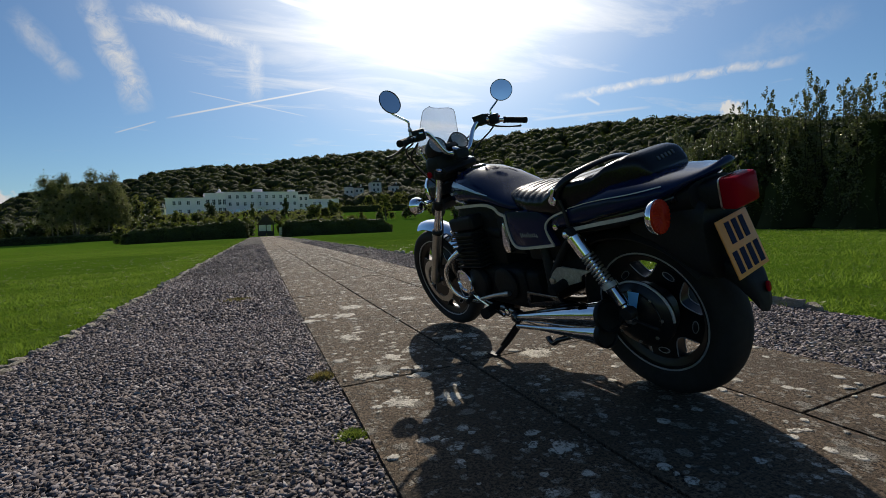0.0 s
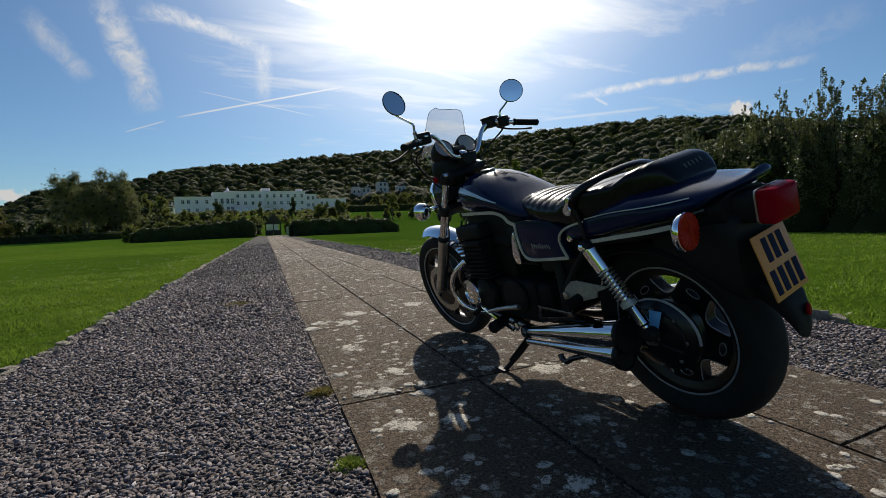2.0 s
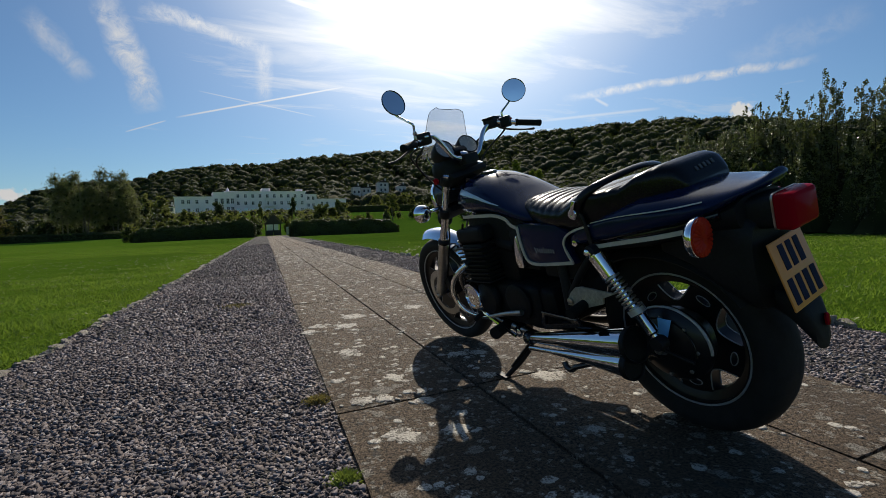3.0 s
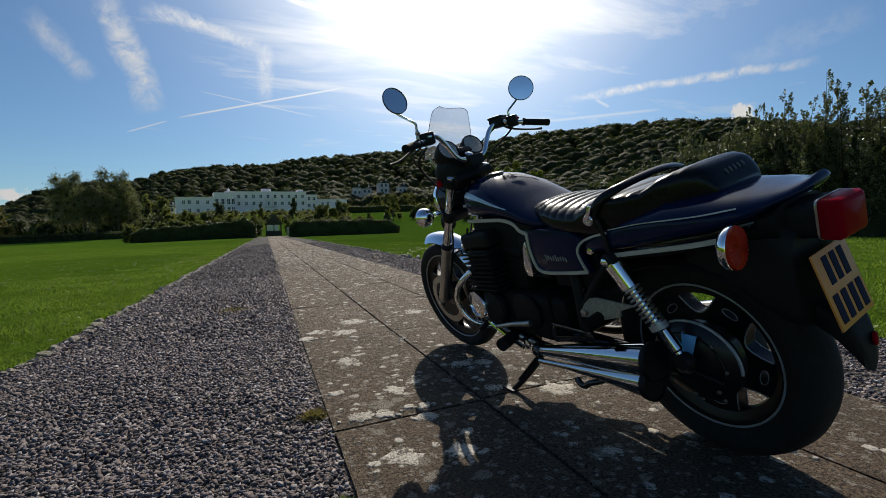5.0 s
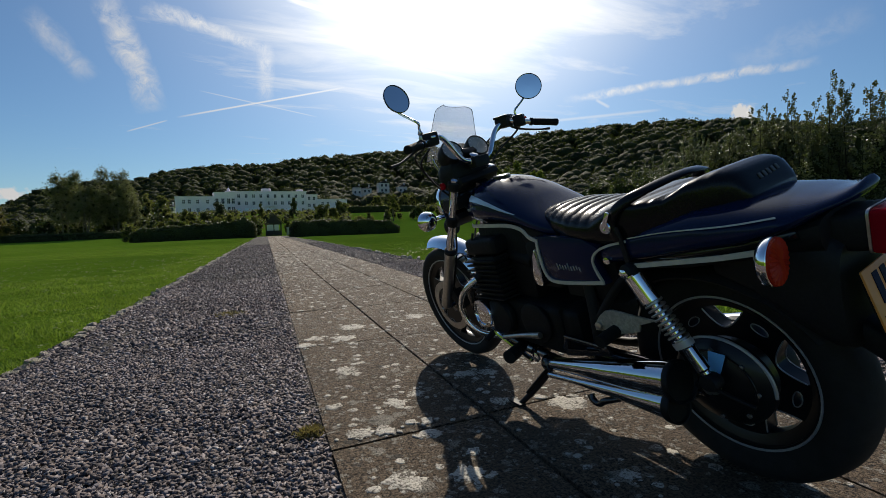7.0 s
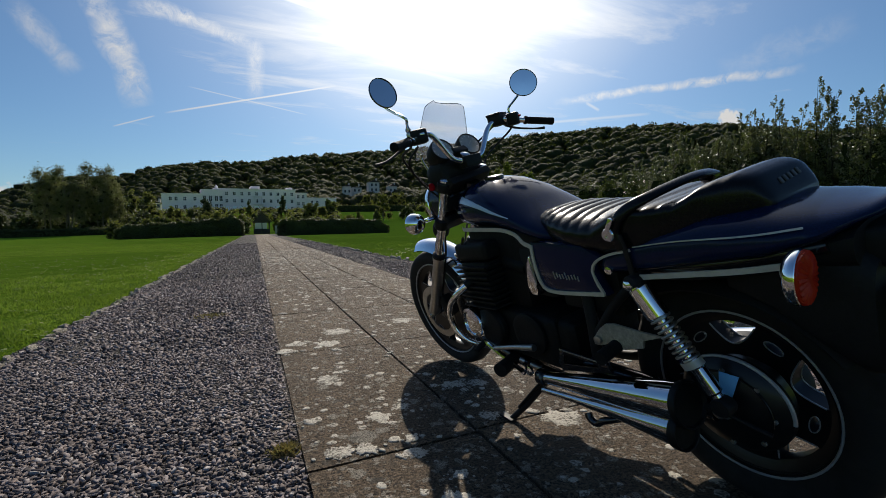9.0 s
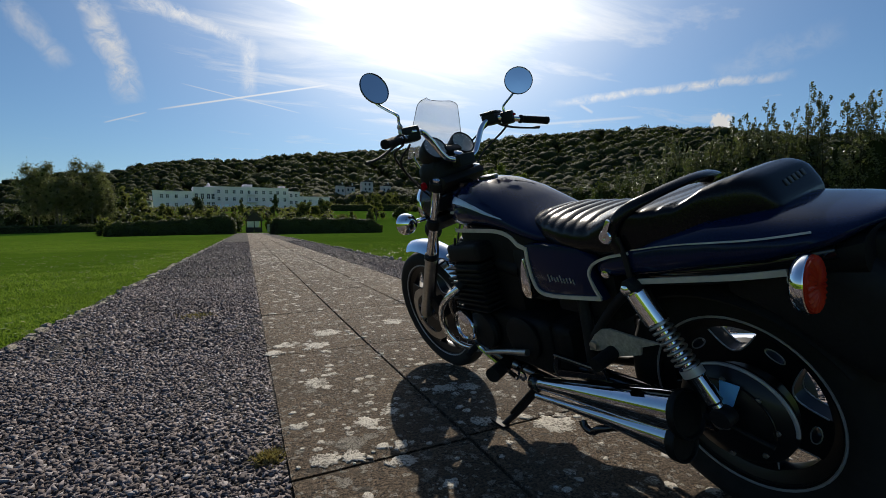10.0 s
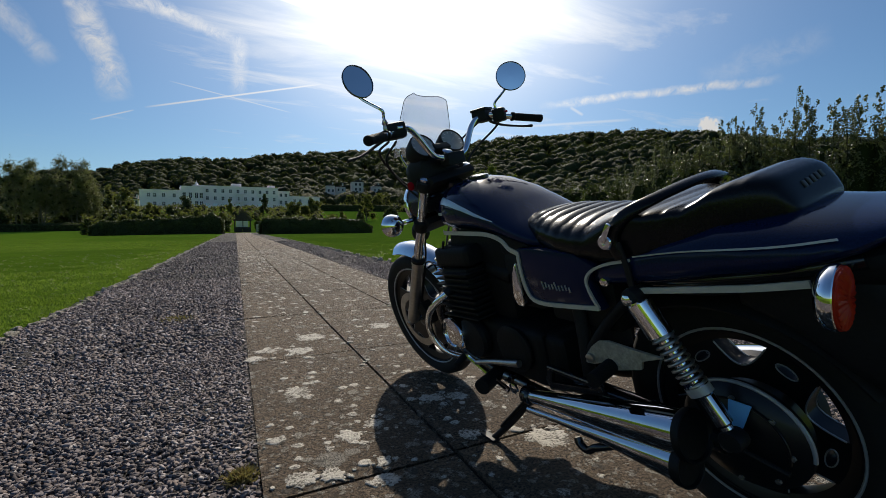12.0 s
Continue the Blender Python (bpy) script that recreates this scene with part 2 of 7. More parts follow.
# ---------------------------------------------------------------- materials
def material(name, color, rough=0.5, metal=0.0, bump=0.0, scale=40.0, vary=0.25, coat=0.0, other=None, stain=0.0, spec=0.5, sheen=0.0, rough_vary=0.0, island=0.0):
    """A surface with grain and larger blotches of a second colour."""
    mat = bpy.data.materials.new(name)
    mat.use_nodes = True
    t = mat.node_tree
    n = Nodes(t)
    p = t.nodes["Principled BSDF"]
    at = t.nodes.new("ShaderNodeTexCoord").outputs["Object"]
    fine = n.noise(scale, 6, 0.6, at).outputs[0]
    big = n.noise(scale * 0.13, 4, 0.55, at).outputs[0]
    dark = tuple(c * (1 - vary) for c in color)
    light = tuple(min(1, c * (1 + vary)) for c in color)
    col = n.mix(n.ramp(fine, (0.3, 0.0), (0.7, 1.0)), dark, light)
    if other:
        col = n.mix(n.math("MULTIPLY", n.ramp(big, (0.45, 0.0), (0.68, 1.0)), stain or 0.6), col, other)
    if island:
        rnd = n.add("ShaderNodeNewGeometry").outputs["Random Per Island"]
        col = n.mix(1.0, col, n.ramp(rnd, (0.0, 1 - island), (1.0, 1 + island)), "MULTIPLY")
    t.links.new(col, p.inputs["Base Color"])
    p.inputs["Metallic"].default_value, p.inputs["Coat Weight"].default_value = metal, coat
    p.inputs["Coat Roughness"].default_value = 0.03
    p.inputs["Specular IOR Level"].default_value = spec
    if rough_vary:
        t.links.new(n.math("MULTIPLY_ADD", big, rough_vary * 2, rough - rough_vary, clamp=True), p.inputs["Roughness"])
    else:
        p.inputs["Roughness"].default_value = rough
    if bump:
        b = n.add("ShaderNodeBump", ("Height", fine), Strength=bump, Distance=0.01)
        t.links.new(b.outputs[0], p.inputs["Normal"])
    return mat


def leafy(name, a, b, through_light=0.4, gloss=0.35, per="island"):
    """Leaves: diffuse, light that shines through, a little gloss."""
    mat = bpy.data.materials.new(name)
    mat.use_nodes = True
    t = mat.node_tree
    t.nodes.clear()
    n = Nodes(t)
    rnd = n.add("ShaderNodeNewGeometry").outputs["Random Per Island"]
    at = t.nodes.new("ShaderNodeTexCoord").outputs["Object"]
    big = n.noise(0.15 if per == "far" else 0.9, 3, 0.5, at).outputs[0]
    own = 0.25 if per == "far" else 0.45
    pick = n.math("MULTIPLY_ADD", rnd, own, n.math("MULTIPLY", n.ramp(big, (0.38, 0.0), (0.62, 1.0)), 1 - own))
    col = n.mix(pick, a, b)
    p = n.add("ShaderNodeBsdfPrincipled", ("Base Color", col), Roughness=1 - gloss * 1.2)
    p.inputs["Specular IOR Level"].default_value = gloss
    tr = n.add("ShaderNodeBsdfTranslucent", ("Color", n.mix(0.5, col, (0.12, 0.16, 0.02))))
    mx = n.add("ShaderNodeMixShader", (0, through_light), (1, p.outputs[0]), (2, tr.outputs[0]))
    out = t.nodes.new("ShaderNodeOutputMaterial")
    t.links.new(mx.outputs[0], out.inputs[0])
    return mat


def slab_material():
    """Weathered concrete slabs with pale and dark lichen."""
    mat = bpy.data.materials.new("paving_stone")
    mat.use_nodes = True
    t = mat.node_tree
    n = Nodes(t)
    p = t.nodes["Principled BSDF"]
    own = n.add("ShaderNodeObjectInfo").outputs["Random"]
    at = n.add("ShaderNodeNewGeometry").outputs["Position"]
    fine = n.noise(105, 6, 0.75, at).outputs[0]
    mid = n.noise(22, 6, 0.6, at).outputs[0]
    big = n.noise(2.6, 4, 0.6, at).outputs[0]
    base = n.mix(n.ramp(fine, (0.43, 0.0), (0.57, 1.0)), (0.006, 0.005, 0.004), (0.235, 0.186, 0.130))
    base = n.mix(n.math("MULTIPLY", n.ramp(mid, (0.42, 0.0), (0.62, 1.0)), 0.45), base, (0.115, 0.090, 0.060))
    base = n.mix(n.math("MULTIPLY", n.ramp(big, (0.45, 0.0), (0.65, 1.0)), 0.45), base, (0.060, 0.049, 0.036))
    base = n.mix(1.0, base, n.ramp(own, (0.0, (0.74, 0.66, 0.60)), (1.0, (1.00, 0.91, 0.83))), "MULTIPLY")
    # small lichen spots and rounder pale patches with frayed rims
    warp = n.vec("ADD", at, n.vec("MULTIPLY", n.vec("SUBTRACT", n.noise(30, 4, 0.6, at).outputs[1], (0.5, 0.5, 0.5)), (0.05, 0.05, 0.0)))

    def spots(scale, size, soft):
        v = t.nodes.new("ShaderNodeTexVoronoi")
        v.inputs["Scale"].default_value = scale
        v.inputs["Randomness"].default_value = 1.0
        t.links.new(warp, v.inputs["Vector"])
        keep = n.add("ShaderNodeSeparateXYZ", (0, v.outputs["Color"]))
        radius = n.math("MULTIPLY", n.math("POWER", keep.outputs[0], 2.5), size)
        gap = n.math("SUBTRACT", radius, v.outputs["Distance"])
        return n.math("DIVIDE", gap, soft, clamp=True)

    patches = n.math("MULTIPLY", n.math("MAXIMUM", spots(5.5, 0.33, 0.05), spots(15.0, 0.48, 0.09)), 0.85)
    specks = spots(48.0, 0.75, 0.14)
    speckle = n.ramp(n.noise(210, 3, 0.6, at).outputs[0], (0.38, 0.10), (0.55, 1.0))
    pale = n.math("MULTIPLY", n.math("MAXIMUM", patches, n.math("MULTIPLY", specks, 0.8)), speckle)
    col = n.mix(pale, base, (0.42, 0.39, 0.33))
    black = n.math("MULTIPLY", spots(17.0, 0.40, 0.12), 0.6)
    col = n.mix(black, col, (0.05, 0.05, 0.045))
    t.links.new(col, p.inputs["Base Color"])
    p.inputs["Roughness"].default_value = 0.88
    p.inputs["Specular IOR Level"].default_value = 0.25
    height = n.math("ADD", n.math("MULTIPLY", fine, 0.95), n.math("ADD", n.math("MULTIPLY", mid, 1.0), n.math("MULTIPLY", pale, 0.5)))
    b = n.add("ShaderNodeBump", ("Height", height), Strength=1.0, Distance=0.02)
    t.links.new(b.outputs[0], p.inputs["Normal"])
    return mat


def gravel_bed_material():
    mat = bpy.data.materials.new("gravel_bed")
    mat.use_nodes = True
    t = mat.node_tree
    n = Nodes(t)
    p = t.nodes["Principled BSDF"]
    at = n.add("ShaderNodeNewGeometry").outputs["Position"]
    v = t.nodes.new("ShaderNodeTexVoronoi")
    v.inputs["Scale"].default_value = 78
    t.links.new(at, v.inputs["Vector"])
    grain = n.add("ShaderNodeSeparateXYZ", (0, v.outputs["Color"])).outputs[0]
    col = n.ramp(grain, (0.0, (0.01008, 0.00864, 0.00792)), (0.6, (0.04464, 0.03888, 0.03672)), (1.0, (0.1152, 0.1044, 0.0936)))
    big = n.noise(1.3, 3, 0.5, at).outputs[0]
    col = n.mix(n.math("MULTIPLY", n.ramp(big, (0.5, 0.0), (0.7, 1.0)), 0.35), col, (0.09, 0.085, 0.07))
    t.links.new(col, p.inputs["Base Color"])
    p.inputs["Roughness"].default_value = 0.9
    p.inputs["Specular IOR Level"].default_value = 0.15
    b = n.add("ShaderNodeBump", ("Height", v.outputs["Distance"]), Strength=0.9, Distance=-0.02)
    t.links.new(b.outputs[0], p.inputs["Normal"])
    return mat


def lawn_material():
    mat = bpy.data.materials.new("lawn")
    mat.use_nodes = True
    t = mat.node_tree
    t.nodes.clear()
    n = Nodes(t)
    at = n.add("ShaderNodeNewGeometry").outputs["Position"]
    fine = n.noise(14, 8, 0.75, at).outputs[0]
    mid = n.noise(1.7, 6, 0.65, at).outputs[0]
    big = n.noise(0.35, 5, 0.6, at).outputs[0]
    far = n.noise(0.02, 3, 0.5, at).outputs[0]
    col = n.mix(n.ramp(fine, (0.32, 0.0), (0.68, 1.0)), (0.07573, 0.1525, 0.01063), (0.2071, 0.3326, 0.03864))
    col = n.mix(n.math("MULTIPLY", n.ramp(mid, (0.42, 0.0), (0.62, 1.0)), 0.45), col, (0.1028, 0.2079, 0.01449))
    col = n.mix(n.math("MULTIPLY", n.ramp(big, (0.4, 0.0), (0.65, 1.0)), 0.5), col, (0.1777, 0.3049, 0.02318))
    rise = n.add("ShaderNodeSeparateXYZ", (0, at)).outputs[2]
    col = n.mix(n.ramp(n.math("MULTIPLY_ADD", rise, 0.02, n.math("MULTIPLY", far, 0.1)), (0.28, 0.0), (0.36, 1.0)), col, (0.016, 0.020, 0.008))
    b = n.add("ShaderNodeBump", ("Height", n.math("ADD", fine, n.math("MULTIPLY", mid, 2.0))), Strength=1.0, Distance=0.06)
    d = n.add("ShaderNodeBsdfDiffuse", ("Color", col), ("Normal", b.outputs[0]), Roughness=0.9)
    out = t.nodes.new("ShaderNodeOutputMaterial")
    t.links.new(d.outputs[0], out.inputs[0])
    return mat


def chip_material():
    """Crushed stone: each chip its own grey, brown or pale tone."""
    mat = bpy.data.materials.new("gravel")
    mat.use_nodes = True
    t = mat.node_tree
    n = Nodes(t)
    p = t.nodes["Principled BSDF"]
    geo = n.add("ShaderNodeNewGeometry")
    tone = n.ramp(geo.outputs["Random Per Island"], (0.0, (0.0460, 0.0440, 0.0488)), (0.28, (0.1170, 0.0988, 0.0964)), (0.50, (0.1775, 0.1439, 0.1303)), (0.72, (0.1461, 0.1352, 0.1477)), (0.92, (0.2505, 0.2189, 0.2141)), (1.0, (0.3341, 0.3167, 0.3139)))
    grain = n.noise(160, 4, 0.6, geo.outputs["Position"]).outputs[0]
    patch = n.noise(0.9, 4, 0.6, geo.outputs["Position"]).outputs[0]
    col = n.mix(1.0, tone, n.ramp(grain, (0.3, 0.72), (0.7, 1.28)), "MULTIPLY")
    col = n.mix(1.0, col, n.ramp(patch, (0.35, 0.82), (0.65, 1.15)), "MULTIPLY")
    t.links.new(col, p.inputs["Base Color"])
    p.inputs["Roughness"].default_value, p.inputs["Specular IOR Level"].default_value = 0.85, 0.12
    return mat


SLAB, GRAVEL_BED, LAWN = slab_material(), gravel_bed_material(), lawn_material()
CHIPS = chip_material()
GRASS = leafy("grass", (0.07264, 0.1432, 0.00924), (0.1974, 0.3095, 0.03696), 0.52, 0.2)
WEED = leafy("lawn_weed", (0.1125, 0.18, 0.0225), (0.27, 0.33, 0.075), 0.4, 0.4)
MOSS = leafy("moss", (0.15, 0.21, 0.02625), (0.315, 0.36, 0.075), 0.35, 0.2)
DRY = leafy("dry_grass", (0.195, 0.135, 0.0525), (0.345, 0.255, 0.1125), 0.35, 0.2)


def lichen_material():
    """Crusts broken into pale grains and dark gaps."""
    mat = bpy.data.materials.new("lichen")
    mat.use_nodes = True
    t = mat.node_tree
    n = Nodes(t)
    p = t.nodes["Principled BSDF"]
    at = n.add("ShaderNodeNewGeometry").outputs["Position"]
    grain = n.noise(95, 5, 0.65, at).outputs[0]
    fine = n.noise(330, 3, 0.6, at).outputs[0]
    thin = n.noise(14, 3, 0.55, at).outputs[0]
    cover = n.math("ADD", grain, n.math("MULTIPLY_ADD", thin, 0.55, -0.275))
    col = n.mix(n.ramp(cover, (0.40, 0.0), (0.52, 1.0)), (0.10, 0.088, 0.070), (0.50, 0.465, 0.40))
    col = n.mix(1.0, col, n.ramp(fine, (0.3, 0.7), (0.7, 1.3)), "MULTIPLY")
    t.links.new(col, p.inputs["Base Color"])
    p.inputs["Roughness"].default_value, p.inputs["Specular IOR Level"].default_value = 0.92, 0.2
    b = n.add("ShaderNodeBump", ("Height", grain), Strength=0.9, Distance=0.01)
    t.links.new(b.outputs[0], p.inputs["Normal"])
    return mat


LICHEN = lichen_material()
STONE = material("edging_stone", (0.30, 0.27, 0.215), 0.92, bump=1.0, scale=34, vary=0.55, other=(0.46, 0.43, 0.37), stain=0.6, spec=0.2)
WOODS = leafy("woodland_leaves", (0.018, 0.026, 0.010), (0.048, 0.054, 0.020), 0.22, 0.05, "far")


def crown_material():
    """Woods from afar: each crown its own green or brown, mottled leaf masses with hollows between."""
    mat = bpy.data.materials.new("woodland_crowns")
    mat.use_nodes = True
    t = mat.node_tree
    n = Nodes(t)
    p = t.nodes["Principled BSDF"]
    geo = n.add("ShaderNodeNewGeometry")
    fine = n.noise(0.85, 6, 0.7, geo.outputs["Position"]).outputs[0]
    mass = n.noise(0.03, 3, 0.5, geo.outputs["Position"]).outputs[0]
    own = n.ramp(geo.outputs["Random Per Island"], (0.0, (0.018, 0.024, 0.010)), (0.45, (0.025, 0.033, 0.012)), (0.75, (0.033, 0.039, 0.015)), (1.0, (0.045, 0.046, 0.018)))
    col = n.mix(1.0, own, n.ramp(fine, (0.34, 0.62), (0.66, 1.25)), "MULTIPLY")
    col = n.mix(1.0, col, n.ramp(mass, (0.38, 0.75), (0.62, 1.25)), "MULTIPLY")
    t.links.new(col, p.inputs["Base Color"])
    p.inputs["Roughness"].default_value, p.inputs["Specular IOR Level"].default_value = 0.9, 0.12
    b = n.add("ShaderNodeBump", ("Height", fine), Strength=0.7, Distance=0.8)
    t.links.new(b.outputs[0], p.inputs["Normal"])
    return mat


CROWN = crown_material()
# for added solids inside foliage: the shade between leaves is in this colour
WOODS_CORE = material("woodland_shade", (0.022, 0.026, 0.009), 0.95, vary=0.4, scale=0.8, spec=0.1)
WILLOW = leafy("willow_leaves", (0.070, 0.074, 0.036), (0.20, 0.185, 0.105), 0.42, 0.3)
BUSH = leafy("bush_leaves", (0.036, 0.0448, 0.0104), (0.16, 0.144, 0.0416), 0.5, 0.25)
LIME = leafy("bright_leaves", (0.056, 0.08, 0.0096), (0.136, 0.152, 0.024), 0.42, 0.25)
RUST = leafy("autumn_leaves", (0.056, 0.04, 0.0096), (0.136, 0.088, 0.02), 0.38, 0.25)
POPLAR = leafy("poplar_leaves", (0.038, 0.044, 0.020), (0.145, 0.138, 0.072), 0.32, 0.5)
HEDGE = leafy("hedge_leaves", (0.0176, 0.0272, 0.008), (0.048, 0.06, 0.016), 0.22, 0.35)
DARK_BARK = material("dark_bark", (0.03, 0.026, 0.02), 0.95, bump=0.6, scale=18, vary=0.4, spec=0.1)
BARK = material("bark", (0.10, 0.085, 0.065), 0.9, bump=0.8, scale=18, vary=0.4)
VILLA_WALL = material("grey_render", (0.50, 0.47, 0.44), 0.9, scale=1.3, vary=0.1, other=(0.40, 0.38, 0.36), stain=0.5)
WHITEWASH = material("white_render", (0.86, 0.75, 0.79), 0.85, scale=1.6, vary=0.05, other=(0.55, 0.58, 0.58), stain=0.4)
PANE = material("window_glass", (0.02, 0.027, 0.035), 0.08, scale=0.5, vary=0.3, spec=0.35)
# pale colour stands for the sky reflected in the lower hotel windows
BRIGHT_PANE = material("pale_glass", (0.80, 0.86, 0.90), 0.5, scale=2, vary=0.05)
ROOFING = material("dark_roof", (0.036, 0.030, 0.028), 0.8, scale=3, vary=0.3, bump=0.4)
TIMBER = material("dark_timber", (0.026, 0.020, 0.016), 0.75, scale=9, vary=0.35, bump=0.4)

# ---------------------------------------------------------------- ground, path
RIDGE = ((-60, 2.5), (-22.7, 3.2), (-20.7, 4.6), (-16.4, 5.7), (-12.6, 5.9), (-10, 7.0), (-6, 7.8), (0, 8.1), (7, 9.2), (14, 9.7), (21, 10.2),
         (30, 10.7), (36, 11.4), (41, 11.6), (47, 11.6), (54, 11.1), (61, 10.2), (67, 8.6), (75, 7.5), (95, 5.0), (120, 2.0))
FAR = ((-60, 900), (-20, 720), (0, 560), (20, 500), (40, 430), (60, 420), (120, 500))


def table(rows, v):
    return np.interp(v, [r[0] for r in rows], [r[1] for r in rows])


def step(a, b, v):
    t = np.clip((v - a) / (b - a), 0, 1)
    return t * t * (3 - 2 * t)


def plan(x, y):
    """From the site plan to the world."""
    return 0.0408 + 1.0677 * x - 0.0099 * y, 0.1630 + 0.1277 * x + 1.1918 * y


def on_plan(x, y):
    """Back from the world to the site plan."""
    u, v = x - 0.0408, y - 0.1630
    return 0.93570 * u + 0.00777 * v, 0.83823 * v - 0.10023 * u


BIG = 1.06


def tilt(x, y):
    """The whole site climbs very slightly away from the path's near end."""
    x, y = np.asarray(x, float), np.asarray(y, float)
    way = np.degrees(np.arctan2(x - 0.3, y - 0.8))
    return np.radians(np.interp(way, (-23, 0, 24, 50, 120), (0.06, 0.18, 0.26, 0.33, 0.1))) * np.clip(np.hypot(x - 0.3, y - 0.8) - 4, 0, None)


def height(x, y):
    """The lie of the land: a lawn that falls gently, a slope up to the buildings, a wooded ridge behind."""
    x, y = np.asarray(x, float), np.asarray(y, float)
    over = tilt(x, y)
    x, y = on_plan(x, y)
    far = np.hypot(x - 0.3, y - 0.5)
    az = np.degrees(np.arctan2(x - 0.3, y - 0.5))
    low = -0.006 * np.clip(y - 2, 0, 70)
    rise = 7.2 * step(72, 185, y) * step(-70, -15, x)
    away, top = table(FAR, az), np.tan(np.radians(table(RIDGE, az)))
    crest = np.maximum(0, top * away - 9 + 0.6)
    up = step(0.42, 1.02, far / away)
    hill = crest * (0.75 * up + 0.25 * up ** 2) * np.clip(1.15 - 0.15 * far / away, 0.6, 1) * step(-75, -40, az) * (1 - step(100, 125, np.abs(az)))
    return BIG * (low + rise * (1 - up) + np.maximum(hill, 0)) + over


def drift(y):
    """The path bears slightly to the right with distance."""
    return 0.0025 * np.maximum(0, np.asarray(y, float) - 4)


def make_ground():
    rings_r = np.concatenate([np.linspace(0.0, 6, 13)[1:], np.geomspace(6.6, 4500, 130)])
    spokes = 288
    a = np.linspace(0, 2 * math.pi, spokes, endpoint=False)
    x = np.concatenate([[0.3], (0.3 + rings_r[:, None] * np.sin(a)).ravel()])
    y = np.concatenate([[0.5], (0.5 + rings_r[:, None] * np.cos(a)).ravel()])
    z = height(x, y) - 0.022
    z += np.where(np.hypot(x, y) > 12, 0.03 * np.sin(x * 0.31) * np.sin(y * 0.23 + 1), 0) * ((x < -2) | (x > 5))
    verts = np.stack([x, y, z], 1)
    k = np.arange(spokes)
    q = (k + 1) % spokes
    faces = [np.stack([np.zeros(spokes, int), 1 + q, 1 + k], 1)]
    for r in range(len(rings_r) - 1):
        b, c = 1 + r * spokes, 1 + (r + 1) * spokes
        faces.append(np.stack([b + k, b + q, c + q], 1))
        faces.append(np.stack([b + k, c + q, c + k], 1))
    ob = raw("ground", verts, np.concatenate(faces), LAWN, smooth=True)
    return tagged(ob, "mown green park lawn rising to a wooded hillside", "ground", kind="structure")


make_ground()

LEFT_GRASS, LEFT_SLAB, RIGHT_SLAB, RIGHT_GRASS = -0.97, 0.515, 2.41, 3.47
PATH_END = 84.0


def strip(name, x0, x1, y0, y1, lift, material, label, category):
    ys = np.concatenate([np.arange(y0, 12, 0.5), np.arange(12, y1 + 0.1, 2.0)])
    n = 6
    xs = np.linspace(x0, x1, n)
    x, y = np.meshgrid(xs, ys)
    x = x + drift(y)
    z = height(x, y) + lift + 0.006 * np.sin(x * 5 + y * 1.7) * np.sin(y * 2.3)
    k = np.arange((len(ys) - 1) * n).reshape(-1, n)[:, :-1].ravel()
    ob = raw(name, np.stack([x, y, z], -1).reshape(-1, 3), np.stack([k, k + 1, k + n + 1, k + n], 1), material, smooth=True)
    return tagged(ob, label, category, kind="structure")


strip("gravel_strip_west", LEFT_GRASS - 0.06, LEFT_SLAB + 0.02, -3, PATH_END, -0.014, GRAVEL_BED, "strip of dark grey gravel beside the slabs", "gravel")
strip("gravel_strip_east", RIGHT_SLAB - 0.02, RIGHT_GRASS + 0.06, -3, PATH_END, -0.014, GRAVEL_BED, "strip of grey gravel between slabs and lawn", "gravel")
JOINT_DIRT = material("joint_soil", (0.030, 0.026, 0.020), 0.95, scale=60, vary=0.5, bump=0.5, spec=0.1)
strip("path_bed", LEFT_SLAB + 0.01, RIGHT_SLAB - 0.01, -3, PATH_END, -0.016, JOINT_DIRT, "dark soil in the joints of the paved path", "path")


def scatter_chips(seed, x0, x1, y0, y1, count, size):
    """Chips of crushed stone: skewed six-sided lumps that lie every way."""
    rng = np.random.default_rng(seed)
    x, y = rng.uniform(x0, x1, count), rng.uniform(y0, y1, count)
    base = np.array([(-1, -1, -1), (1, -1, -1), (1, 1, -1), (-1, 1, -1), (-1, -1, 1), (1, -1, 1), (1, 1, 1), (-1, 1, 1)], float) * 0.66
    scale = size * rng.uniform(0.5, 1.3, (count, 1)) * np.stack([rng.uniform(0.9, 1.35, count), rng.uniform(0.65, 1.05, count), rng.uniform(0.38, 0.72, count)], 1)
    shape = base[None] * (1 + rng.normal(0, 0.27, (count, 8, 3)))
    shape = shape * scale[:, None]
    turn = rng.uniform(0, 2 * math.pi, count)
    lean = rng.normal(0, 0.32, (count, 2))
    c, s = np.cos(turn)[:, None], np.sin(turn)[:, None]
    px, py, pz = shape[..., 0] * c - shape[..., 1] * s, shape[..., 0] * s + shape[..., 1] * c, shape[..., 2]
    pz = pz + lean[:, :1] * px + lean[:, 1:] * py
    x = x + drift(y)
    z = height(x, y) - 0.014 + rng.uniform(-0.003, 0.006, count) * max(1.0, size / 0.012)
    verts = np.stack([px + x[:, None], py + y[:, None], pz + z[:, None]], -1).reshape(-1, 3)
    f = np.array([(0, 1, 5, 4), (1, 2, 6, 5), (2, 3, 7, 6), (3, 0, 4, 7), (4, 5, 6, 7)])
    return verts, (f[None] + 8 * np.arange(count)[:, None, None]).reshape(-1, 4)


